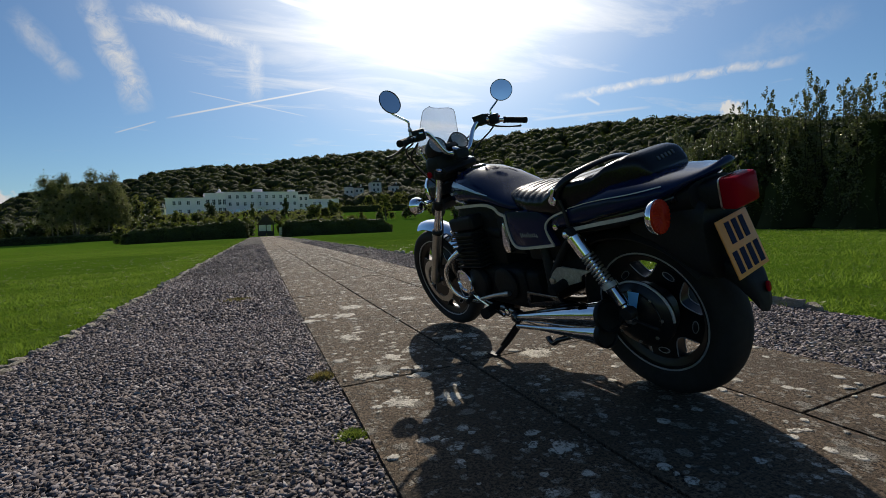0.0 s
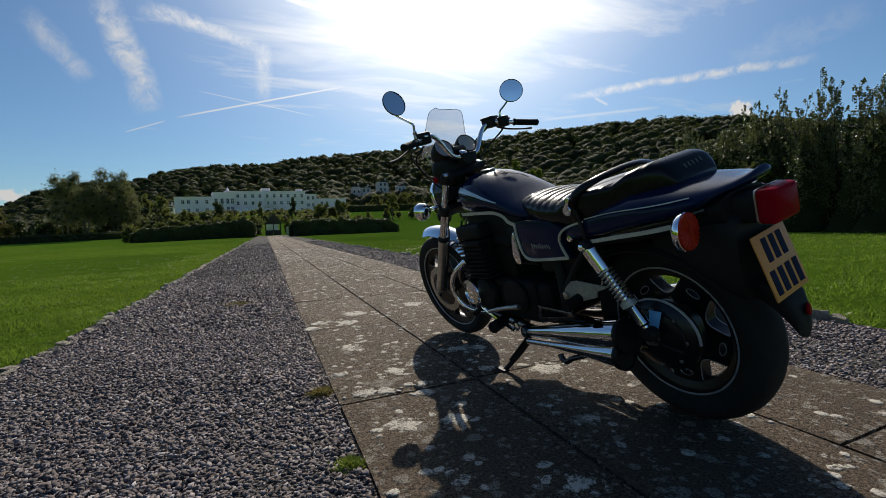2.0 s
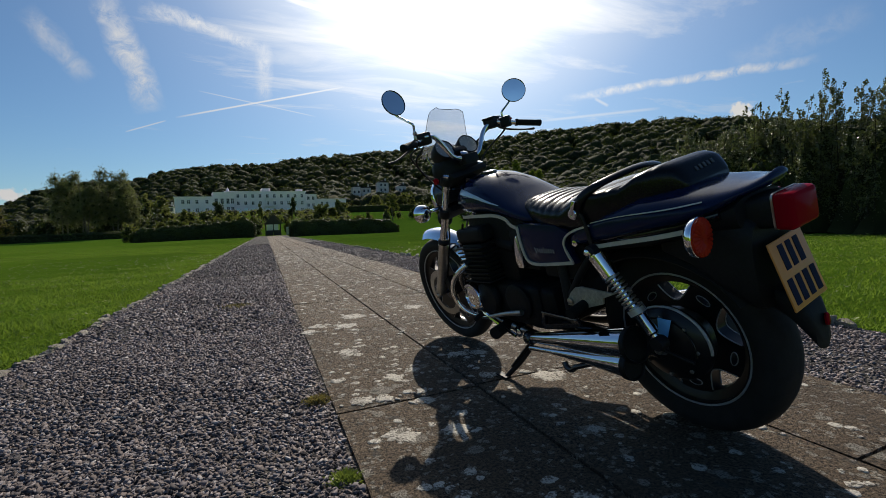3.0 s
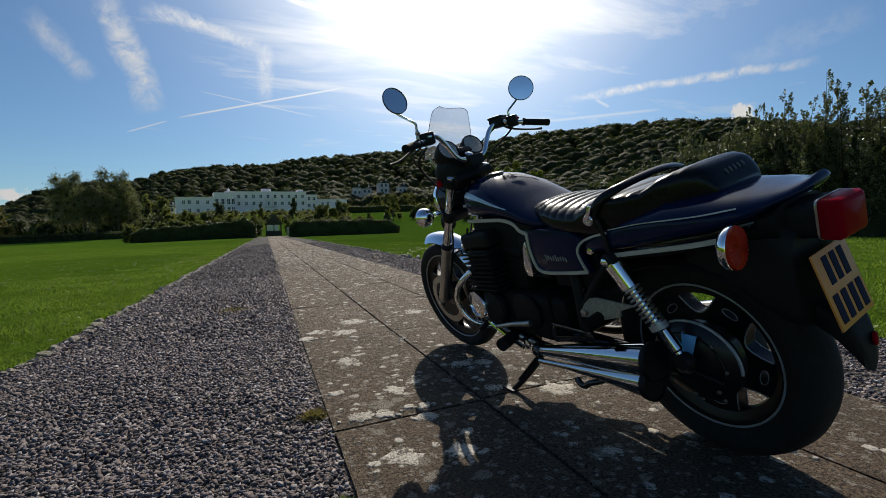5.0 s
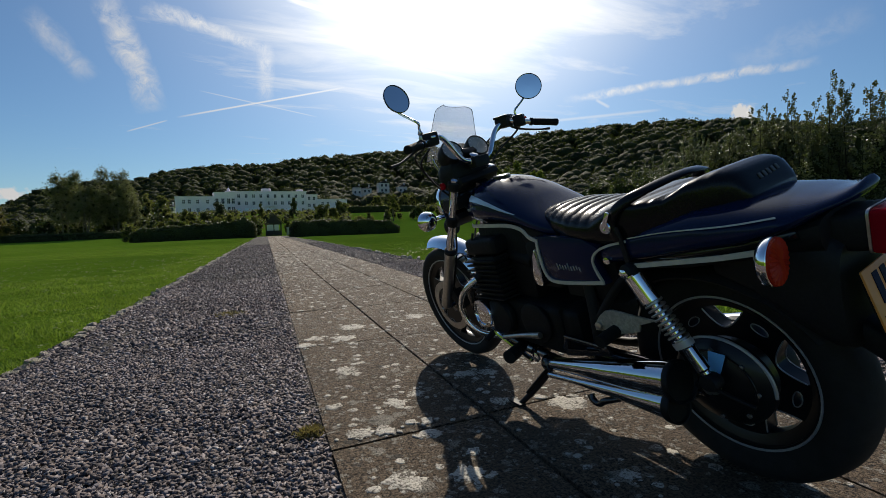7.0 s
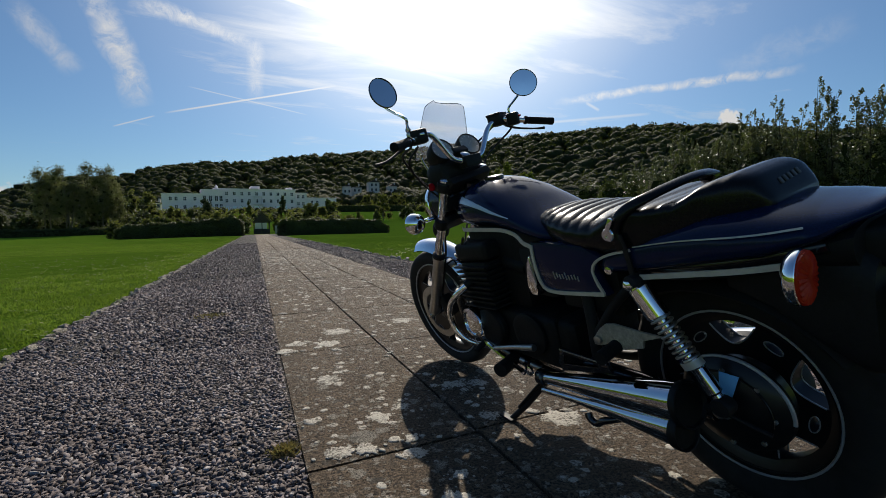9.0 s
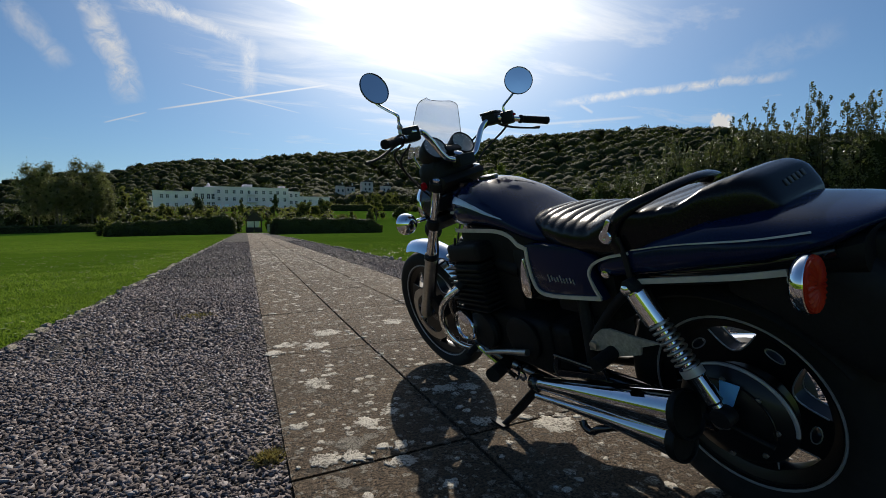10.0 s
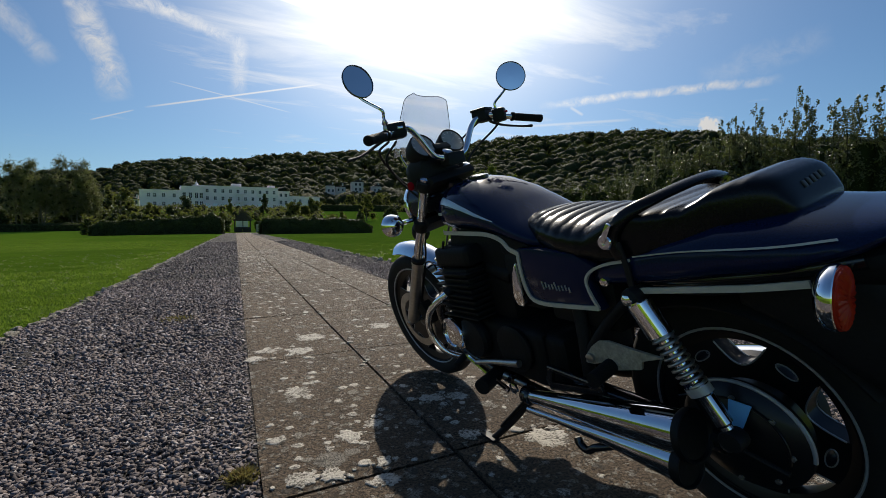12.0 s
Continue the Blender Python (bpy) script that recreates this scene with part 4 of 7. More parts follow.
def poplar(x, y, tall, wide, seed, size):
    """A thicket of upright suckers, leafy from the foot to pointed tips."""
    rng = np.random.default_rng(seed)
    x, y = plan(x, y)
    tall, wide = tall * BIG, wide * BIG
    root = thing("poplar_shrub", "tall ragged shrub with small glinting grey-green leaves", "shrub", Matrix.Translation((x, y, float(height(x, y)) - 0.03)), SCREEN)
    wood = bmesh.new()
    at = []
    for k in range(17):
        a = rng.uniform(0, 6.28)
        foot = Vector((math.cos(a), math.sin(a), 0)) * wide * 0.55 * rng.uniform(0, 1)
        h = tall * (1.0 if k == 0 else rng.uniform(0.62, 0.97))
        top = foot * 1.5 + Vector((rng.normal(0, 0.10), rng.normal(0, 0.10), h))
        mid = foot.lerp(top, 0.5) + Vector((rng.normal(0, 0.05), rng.normal(0, 0.05), 0))
        tube([foot, mid, top], [0.018, 0.011, 0.003], 5, 4, bm=wood)
        n = int(760 * h / tall)
        t = rng.uniform(0, 1, n) ** 0.8
        line = np.where(t[:, None] < 0.5, np.array(foot)[None] + (np.array(mid) - np.array(foot))[None] * (t * 2)[:, None], np.array(mid)[None] + (np.array(top) - np.array(mid))[None] * (t * 2 - 1)[:, None])
        # leaves stand in sprays along short side shoots
        spray = np.floor(t * 26)
        g = np.sin(spray * 12.9898 + k * 78.233 + seed) * 43758.5453
        turn = (g - np.floor(g)) * 6.28
        reach = (0.10 + 0.30 * (1 - t) ** 0.7) * rng.uniform(0.1, 1.0, n) ** 0.7
        off = np.stack([np.cos(turn) * reach, np.sin(turn) * reach, reach * 1.1], 1) + rng.normal(0, 0.06, (n, 3)) * (1.15 - t)[:, None]
        at.append(line + off)
    part("trunk", wood, DARK_BARK, root)
    at = np.concatenate(at)
    at[:, 2] = np.clip(at[:, 2], 0.04, tall * 1.02)
    n = len(at)
    out = rng.normal(0, 1, (n, 3))
    out /= np.linalg.norm(out, axis=1, keepdims=True)
    u = np.cross(out, rng.normal(0, 1, (n, 3)))
    u /= np.linalg.norm(u, axis=1, keepdims=True)
    w = np.cross(out, u)
    s = size * rng.uniform(0.55, 1.2, (n, 1))
    q = np.stack([at - u * s, at - 0.15 * u * s + w * s * 0.62, at + u * s, at - 0.15 * u * s - w * s * 0.62], 1)
    raw("crown", q.reshape(-1, 3), np.arange(4 * n).reshape(-1, 4), POPLAR, root)
    # an added dark body whose colour stands for shade among the stems
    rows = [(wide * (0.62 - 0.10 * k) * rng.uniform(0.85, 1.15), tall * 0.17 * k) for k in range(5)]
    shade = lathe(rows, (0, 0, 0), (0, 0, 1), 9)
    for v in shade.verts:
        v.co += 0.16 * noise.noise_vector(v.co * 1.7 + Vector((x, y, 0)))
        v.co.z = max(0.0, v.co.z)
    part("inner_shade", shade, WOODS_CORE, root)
    return root


for k, (az, far, tall, wide) in enumerate(SCREEN_PLAN):
    poplar(*spot(az, far), tall, wide, 100 + k, 0.034 + 0.0010 * max(0, far - 15))
for k in range(14):
    az = 45 + k * 2.9
    x, y = spot(az, 18.2 + (60 - az) * 0.38 if az < 60 else 17.0)
    tree("bramble_bush", "low dark bramble bush below the tall shrubs", x + 0.6, y + 0.8, 2.7, 1.7, 150 + k, 3500, 0.07, HEDGE, 5, "bushes behind the east lawn", low=0.02, lumps=20, core=0.85)

# broad trees at the west edge of the park
for k, (x, y, tall, wide) in enumerate(((-31.5, 95, 10.8, 3.6), (-28.2, 93, 11.2, 3.4), (-24.3, 95, 12.0, 3.5), (-22.6, 96, 9.6, 2.6))):
    tree("willow_tree", "broad grey-green tree with drooping outline at the park edge", x, y, tall, wide, 200 + k, 14000, 0.125, WILLOW, 3, "trees at the west edge", low=0.22, lumps=60, core=0.28, dome=True)
for k in range(9):
    tree("park_shrub", "low dark shrub at the edge of the lawn", -44 + k * 3.2, 97 + (k % 3) * 3, 3.4, 2.4, 230 + k, 1500, 0.26, HEDGE, 3, "shrubs at the west edge", low=0.02, lumps=16, core=0.9)


# ---------------------------------------------------------------- hedges
def hedge(name, label, corners, tall, seed, count):
    """A clipped hedge: a core coloured dark for the shade within, and many small leaves over its uneven sides; corners:
    (x, y, height) along the front.
    """
    rng = np.random.default_rng(seed)
    root = thing(name, label, "hedge")
    pts, tops = [np.array(plan(*c[:2]), float) for c in corners], [c[2] * BIG for c in corners]
    lengths = [np.linalg.norm(b - a) for a, b in zip(pts, pts[1:])]
    deep = 2.2
    core = bmesh.new()
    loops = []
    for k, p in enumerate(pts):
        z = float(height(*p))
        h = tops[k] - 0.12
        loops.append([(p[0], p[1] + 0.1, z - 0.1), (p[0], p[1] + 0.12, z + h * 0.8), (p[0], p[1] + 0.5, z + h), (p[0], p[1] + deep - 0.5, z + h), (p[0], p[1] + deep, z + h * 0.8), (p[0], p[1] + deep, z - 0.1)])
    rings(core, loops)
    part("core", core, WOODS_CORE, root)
    at, out = [], []
    total = sum(lengths)
    for k, long in enumerate(lengths):
        n = int(count * long / total)
        t = rng.uniform(0, 1, n)
        p = pts[k][None] + (pts[k + 1] - pts[k])[None] * t[:, None]
        h = tops[k] + (tops[k + 1] - tops[k]) * t
        h = h * (1 + 0.05 * np.sin(p[:, 0] * 2.1) + 0.04 * np.sin(p[:, 0] * 5.3 + 1))
        face = rng.uniform(0, 1, n) < 0.62
        up = np.where(face, rng.uniform(0, 1, n) ** 0.9, 1.0)
        back = np.where(face, 0.45 * up ** 4 + 0.12 * np.sin(p[:, 0] * 1.7 + up * 3), rng.uniform(0.2, deep, n))
        z = height(p[:, 0], p[:, 1]) + h * up
        at.append(np.stack([p[:, 0], p[:, 1] + back, z], 1) + rng.normal(0, 0.05, (n, 3)))
        out.append(np.where(face[:, None], (0, -1, 0.3), (0, -0.2, 1.0)))
    at, out = np.concatenate(at), np.concatenate(out)
    for end, sign in ((0, -1), (-1, 1)):
        n = count // 12
        q = np.stack([np.full(n, pts[end][0]) + sign * rng.uniform(0, 0.4, n), pts[end][1] + rng.uniform(0, deep, n), float(height(*pts[end])) + tops[end] * rng.uniform(0, 0.95, n)], 1)
        at, out = np.concatenate([at, q]), np.concatenate([out, np.tile((sign, 0, 0.2), (n, 1))])
    n = len(at)
    out = out + rng.normal(0, 0.6, (n, 3))
    out /= np.linalg.norm(out, axis=1, keepdims=True)
    u = np.cross(out, rng.normal(0, 1, (n, 3)))
    u /= np.linalg.norm(u, axis=1, keepdims=True)
    w = np.cross(out, u)
    s = 0.085 * rng.uniform(0.6, 1.4, (n, 1))
    q = np.stack([at - u * s, at + w * s * 0.6, at + u * s, at - w * s * 0.6], 1)
    raw("leaves", q.reshape(-1, 3), np.arange(4 * n).reshape(-1, 4), HEDGE, root)
    return root


hedge("clipped_hedge", "long dark clipped hedge rising toward the path", ((-13.6, 60, 1.15), (-12.6, 60, 1.55), (-9, 60, 1.75), (-5, 60, 1.95), (-3, 60, 2.2), (-1.4, 60, 2.45), (-0.5, 60, 1.9)), 2, 31, 16000)
hedge("clipped_hedge", "long dark clipped hedge beside the lawn", ((3.75, 50, 1.55), (4.6, 50, 1.75), (9, 50, 1.7), (13.5, 50, 1.65), (15.2, 50, 1.45), (16.1, 50, 0.9)), 2, 32, 16000)


# ---------------------------------------------------------------- lychgate
def lychgate():
    x, y = plan(2.35, 74)
    g = thing("lychgate", "dark timber lychgate with a steep tiled roof", "gate", Matrix.Translation((x, y, float(height(x, y)))) @ Matrix.Scale(BIG, 4))
    for sx in (-1, 1):
        for sy in (-1, 1):
            part("post", block((sx * 1.15, sy * 0.7, 1.0), (0.16, 0.16, 2.0), 0.015), TIMBER, g)
        part("low_wall", block((sx * 0.62, -0.78, 0.42), (1.2, 0.2, 0.84), 0.02), TIMBER, g)
    part("middle_post", block((0.05, -0.7, 1.25), (0.14, 0.14, 1.5), 0.012), TIMBER, g)
    part("beam", block((0, -0.7, 1.92), (2.7, 0.18, 0.2), 0.015), TIMBER, g)
    part("beam", block((0, 0.7, 1.92), (2.7, 0.18, 0.2), 0.015), TIMBER, g)
    part("roof", prism([(-1.6, 1.85), (-1.55, 2.0), (0, 3.72), (1.55, 2.0), (1.6, 1.85), (0, 3.5)], -1.1, 1.1, "y", 0.01), ROOFING, g, smooth=False)
    part("gable", prism([(-1.25, 2.02), (1.25, 2.02), (0, 3.4)], -0.95, -0.88, "y"), TIMBER, g, smooth=False)
    return g


lychgate()
yard = tagged(part("yard_wall", block((0, 0, 0.2), (2.4, 0.3, 2.6), 0.02), VILLA_WALL, None, "pale rendered yard wall beyond the gate"), category="wall", kind="structure")
yard.location = (*plan(2.75, 92), float(height(*plan(2.75, 92))))
for k, x in enumerate((-0.75, 4.6)):
    x, y = plan(x, 73)
    z = float(height(x, y))
    pier = tagged(part("gate_pier", block((0, 0, 0.7), (0.6, 0.6, 1.4), 0.03), material("pier_stone", (0.30, 0.29, 0.26), 0.9, scale=5, bump=0.5, vary=0.3) if k == 0 else bpy.data.materials["pier_stone"], None, "squat grey stone pier beside the gate"), category="pier", group="gate piers")
    pier.location = (x, y, z)


# ---------------------------------------------------------------- buildings
def window_mesh(w, h, pane):
    bm = bmesh.new()
    block((0, 0, 0), (w, 0.08, h), 0, bm=bm)
    me = bpy.data.meshes.new("window")
    bm.to_mesh(me)
    bm.free()
    me.materials.append(pane)
    return me


SILLS = {}


def wall_with_windows(parent, outline, y0, deep, rows, name="wall"):
    """A storeyed block: x from, x to, base and top; windows set into its front."""
    x0, x1, z0, z1 = outline
    part(name, block(((x0 + x1) / 2, y0 + deep / 2, (z0 + z1) / 2), (x1 - x0, deep, z1 - z0), 0), WHITEWASH, parent, smooth=False)
    part("cornice", block(((x0 + x1) / 2, y0 + deep / 2, z1 + 0.12), (x1 - x0 + 0.5, deep + 0.5, 0.24), 0), WHITEWASH, parent, smooth=False)
    for z, w, h, xs, me in rows:
        for x in xs:
            pane = shared("window", me, parent, Matrix.Translation((x, y0 - 0.01, z)))
            key = (round(w, 1), round(h, 1))
            if key not in SILLS:
                bm = block((0, -0.10, -h / 2 - 0.09), (w + 0.3, 0.22, 0.12), 0)
                sill = bpy.data.meshes.new("window_sill")
                bm.to_mesh(sill)
                bm.free()
                sill.materials.append(WHITEWASH)
                bm = block((0, -0.055, 0), (0.09, 0.05, h), 0)
                block((0, -0.055, h * 0.05), (w, 0.05, 0.09), 0, bm=bm)
                bars = bpy.data.meshes.new("glazing_bar")
                bm.to_mesh(bars)
                bm.free()
                bars.materials.append(WHITEWASH)
                SILLS[key] = (sill, bars)
            shared("window_sill", SILLS[key][0], pane, Matrix())
            shared("glazing_bar", SILLS[key][1], pane, Matrix())


def hotel():
    x, y = plan(4, 200)
    b = thing("hotel_building", "long white four-storey hotel with rows of windows and a flat roof", "building",
              Matrix.Translation((x, y, float(tilt(x, y)))) @ Matrix.Rotation(radians(6.8), 4, "Z") @ Matrix.Diagonal((1.075, BIG, BIG, 1)) @ Matrix.Translation((-4, -200, 0)))
    dark, pale, tallw = window_mesh(1.0, 1.4, PANE), window_mesh(1.5, 1.9, BRIGHT_PANE), window_mesh(1.1, 2.1, PANE)
    base = 4.0
    main = [x * 2.95 - 7.6 for x in range(10)]
    wall_with_windows(b, (-12.5, 20.6, base, 17.2), 200, 16, [(15.3, 1.0, 1.4, main, dark), (12.2, 1.0, 1.4, main, dark), (9.0, 1.5, 1.9, [main[i] for i in (0, 1, 2, 3, 4, 7, 8)], pale), (9.0, 1.0, 1.4, [main[5], main[6], main[9]], dark)])
    for dx in (-1.3, 1.3):
        part("bay", block((5.0 + dx, 199.6, 12.4), (0.5, 0.9, 2.8), 0.02), WHITEWASH, b, smooth=False)
    part("balcony", block((5.0, 199.3, 10.9), (4.4, 1.4, 0.25), 0.02), WHITEWASH, b, smooth=False)
    part("balcony", block((5.0, 199.3, 14.2), (4.4, 1.0, 0.25), 0.02), WHITEWASH, b, smooth=False)
    wall_with_windows(b, (-31.2, -17.0, base, 14.6), 196, 14, [(12.7, 1.0, 1.4, (-28.2, -26.2, -23.2, -19.6), dark), (9.3, 1.0, 1.4, (-26.2, -23.2, -19.6), dark), (6.2, 1.0, 1.4, (-26.2, -23.2, -19.6), dark)], "west_wing")
    wall_with_windows(b, (-17.2, -9.5, base, 16.5), 197.2, 14, [(13.0, 1.1, 2.1, (-16.1, -13.9, -11.7, -10.0), tallw), (9.5, 1.1, 2.1, (-16.1, -13.9, -11.7, -10.0), tallw)], "bow")
    wall_with_windows(b, (20.6, 26.0, base, 16.0), 202, 14, [(14.4, 1.0, 1.4, (22.2, 24.4), dark), (11.2, 1.0, 1.4, (22.2, 24.4), dark)], "east_block")
    wall_with_windows(b, (26.0, 40.0, base, 13.9), 203, 14, [(12.0, 1.0, 1.4, (28.5, 31.0, 35.0), dark), (9.0, 1.0, 1.4, (28.5, 31.0, 35.0), dark)], "east_wing")
    part("roof_block", block((4.2, 206, 18.0), (3.7, 5, 1.8), 0.03), WHITEWASH, b, smooth=False)
    part("roof_block", block((18.8, 206, 17.9), (2.6, 4, 1.4), 0.03), WHITEWASH, b, smooth=False)
    part("turret", lathe([(0.8, 0), (0.8, 0.9), (0.6, 1.0), (0.6, 1.5), (0.3, 1.9), (0.05, 2.3), (0.03, 2.8)], (-11.3, 203, 16.9), (0, 0, 1), 12), WHITEWASH, b)


hotel()


def villa(x, y, z, w, tall, label, gables=1, seed=0):
    x, y = plan(x, y)
    h = thing("villa", label, "house", Matrix.Translation((x, y, z * BIG + float(tilt(x, y)))) @ Matrix.Scale(BIG, 4), "houses below the woods")
    part("wall", block((0, 0, tall / 2 - 3), (w, w * 0.8, tall + 6), 0), VILLA_WALL, h, smooth=False)
    for g in range(gables):
        gx = (g - (gables - 1) / 2) * w / gables
        part("roof", prism([(gx - w / gables / 2 - 0.3, tall), (gx + w / gables / 2 + 0.3, tall), (gx, tall + w / gables * 0.24)], -w * 0.45, w * 0.45, "y"), ROOFING, h, smooth=False)
    me = window_mesh(1.1, 1.5, PANE)
    for r in range(max(1, int(tall // 3.2))):
        for k in range(max(2, int(w // 2.6))):
            shared("window", me, h, Matrix.Translation(((k + 0.5) * 2.6 - max(2, int(w // 2.6)) * 1.3, -w * 0.4 - 0.01, 1.8 + r * 3.1)))
    part("chimney", block((w * 0.3, 0, tall + w * 0.25), (0.8, 0.8, 2.0), 0.02), VILLA_WALL, h, smooth=False)
    return h


for k, (x, y, z, w, tall, gables) in enumerate(((74, 258, 21.0, 7.0, 6.4, 1), (57, 258, 19.8, 5.0, 4.8, 1), (63.5, 260, 20.6, 6.0, 3.6, 2), (88, 262, 21.4, 6.0, 4.2, 1),
                                                (-38, 228, 9.5, 5.0, 3.0, 1), (-49, 232, 10.0, 5.0, 3.0, 1), (-44, 240, 12, 4.5, 3.0, 1))):
    villa(x, y, z, w, tall, "pale rendered villa with dark gabled roof among trees", gables)

# shrubs and trees between the hedges and the buildings
for k, (x, y, tall, wide) in enumerate(((-9.0, 120, 5.4, 2.9), (-4.5, 100, 3.2, 2.2), (-7.5, 104, 3.0, 2.4), (-11, 110, 3.3, 2.4), (-15, 112, 4.0, 2.4), (-18, 108, 4.6, 2.6), (-21, 112, 4.6, 2.4), (-1.0, 96, 2.8, 1.5), (0.6, 130, 4.6, 1.5), (9.4, 130, 6.2, 1.6),
                                        (16.2, 118, 4.6, 2.9), (19.6, 122, 3.4, 2.2), (23.6, 130, 5.4, 2.5), (28, 150, 3.6, 2.4), (21, 84, 3.4, 1.5), (24.5, 84, 3.6, 1.5), (19, 86, 2.6, 1.8), (5.3, 82, 2.2, 0.9), (7.8, 84, 2.4, 1.6), (32, 168, 3.6, 3.0), (46, 172, 6.5, 4),
                                        (52, 175, 7.5, 4), (58, 172, 7.0, 4), (64, 178, 8.5, 4), (72, 180, 7.5, 4), (-25, 140, 7, 3.6), (-31, 150, 8, 4), (-36, 160, 8, 4))):
    tree("garden_tree" if tall > 4.2 else "garden_shrub", "rounded dark green garden tree before the hotel" if tall > 4.2 else "rounded green garden shrub behind the hedge", x, y, tall, wide, 300 + k, 1600, 0.19 + 0.0006 * y, BUSH if k % 3 else HEDGE, 2, "garden planting", low=0.05, lumps=16, core=0.8)
for k, (x0, x1, y, tall) in enumerate(((30, 75, 160, 2.4),)):
    hedge("boundary_hedge", "long trimmed hedge across the sloping lawn", ((x0, y, tall), ((x0 + x1) / 2, y + 2, tall * 1.1), (x1, y + 4, tall)), tall, 60 + k, 5000)

# a belt of shrubs close behind the west hedge and a few brighter trees
for k in range(18):
    x, y = -15.5 + 0.86 * k + 0.5 * math.sin(k * 2.3), 68 + 9 * ((k * 7) % 5) / 5 + 2 * (k % 3)
    tree("garden_shrub", "rounded green garden shrub behind the hedge", x, y, 2.2 + 0.9 * ((k * 5) % 7) / 7, 1.7, 400 + k, 1300, 0.15, (BUSH, HEDGE, LIME, BUSH)[k % 4], 3, "garden planting", low=0.02, lumps=14, core=0.85)
tree("autumn_tree", "small tree with rusty autumn leaves at the park edge", -38.5, 90, 6.0, 2.6, 450, 3500, 0.17, RUST, 2, "", low=0.1, lumps=26, core=0.7)
for k, (az, far, tall, wide) in enumerate(((32.5, 95, 13.0, 3.2), (34.6, 92, 13.5, 3.4), (36.8, 96, 12.0, 3.2))):
    x, y = spot(az, far)
    tree("lime_tree", "bright yellow-green tree below the woods", x, y, tall, wide, 460 + k, 6000, 0.22, LIME, 2, "bright trees below the woods", low=0.1, lumps=34, core=0.6)
for k in range(3, 10):
    x, y = spot(7 + k * 3.4, 118 + 6 * (k % 3))
    tree("garden_tree", "rounded dark green garden tree before the hotel", x, y, 3.6 + 1.2 * (k % 4), 2.8, 480 + k, 1500, 0.26, BUSH if k % 2 else HEDGE, 2, "garden planting", low=0.05, lumps=16, core=0.85)


def make_shrubbery():
    """Low garden growth over the slope below the hotel."""
    rng = np.random.default_rng(77)
    ball_v, ball_f = icosphere(1)
    vs, fs, cv, cf, nv, nc = [], [], [], [], 0, 0
    for k in range(760):
        if k < 400:
            y = rng.uniform(92, 192)
            x = rng.uniform(-0.30, 0.20) * y
            if 0.5 < x < 6.5 and y < 120:
                continue
        else:
            x, y = spot(rng.uniform(11, 44), rng.uniform(168, 250))
        x, y = plan(x, y)
        z = float(height(x, y))
        r = rng.uniform(1.0, 2.2) * (1.0 if k < 400 else 1.7)
        c = np.array([(x, y, z + r * 0.4), (x + r * 0.7, y, z + r * 0.25), (x - r * 0.6, y + 0.4, z + r * 0.3)])
        v, f = leaf_cloud(rng, c, np.array([r, r * 0.7, r * 0.75]), 80, 0.26 if k < 400 else 0.42, 0.8)
        vs.append(v)
        fs.append(f + nv)
        nv += len(v)
        # one added dark ball per mound, its inner shade put in as colour
        cv.append(ball_v * r * 0.5 + c[0])
        cf.append(ball_f + nc)
        nc += len(ball_v)
    g = thing("garden_shrubbery", "mixed dark green shrubbery on the slope before the hotel", "shrubbery", kind="stuff")
    raw("leaves", np.concatenate(vs), np.concatenate(fs), BUSH, g)
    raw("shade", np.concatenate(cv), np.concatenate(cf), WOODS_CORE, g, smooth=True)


make_shrubbery()

for k in range(22):
    x, y = 18 + 4.1 * k + 1.2 * math.sin(k * 3.1), 236 + 5 * (k % 4)
    tree("garden_tree", "rounded dark green tree among the houses", x, y, 5.0 + 1.1 * ((k * 5) % 4), 3.0, 520 + k, 1000, 0.40, BUSH if k % 3 else HEDGE, 2, "trees among the houses", low=0.05, lumps=16, core=0.85)

hedge("boundary_hedge", "low dark hedge along the far west lawn", ((-50, 90, 1.2), (-40, 89, 1.3), (-30, 88.5, 1.15), (-22, 88, 1.3), (-15, 87, 1.2)), 1.2, 71, 9000)

# ---------------------------------------------------------------- motorcycle
# Its own axes: x ahead, y to its left, z up, from where the rear tyre stands; it leans on its side stand.
BIKE = Matrix.Translation((1.568, 1.843, 0.0)) @ Matrix.Rotation(radians(95.64), 4, "Z") @ Matrix.Rotation(radians(-14.83), 4, "X") @ Matrix.Scale(1.036, 4)
LONG = Matrix.Diagonal((1.118, 1, 1, 1))     # the frame and bodywork are drawn a little short
bike = thing("motorcycle", "dark blue motorcycle leaning on its side stand on stone slabs", "motorcycle", BIKE)

PAINT = material("blue_paint", (0.006, 0.012, 0.042), 0.11, 0.0, scale=300, vary=0.3, coat=0.06, spec=0.17)
GLOSS_BLACK = material("black_enamel", (0.008, 0.008, 0.010), 0.22, scale=60, vary=0.2, coat=0.5)
MATT_BLACK = material("black_plastic", (0.008, 0.008, 0.009), 0.6, scale=120, vary=0.3, bump=0.05, spec=0.25)
ENGINE = material("black_engine", (0.005, 0.005, 0.0055), 0.6, scale=80, vary=0.4, bump=0.15, other=(0.012, 0.011, 0.010), stain=0.35, spec=0.18)
CHROME = material("chrome", (0.82, 0.83, 0.85), 0.035, 1.0, scale=25, vary=0.04, rough_vary=0.03)
ALLOY = material("brushed_alloy", (0.50, 0.49, 0.47), 0.36, 1.0, scale=70, vary=0.15, bump=0.06, other=(0.30, 0.29, 0.27), stain=0.5, rough_vary=0.1)
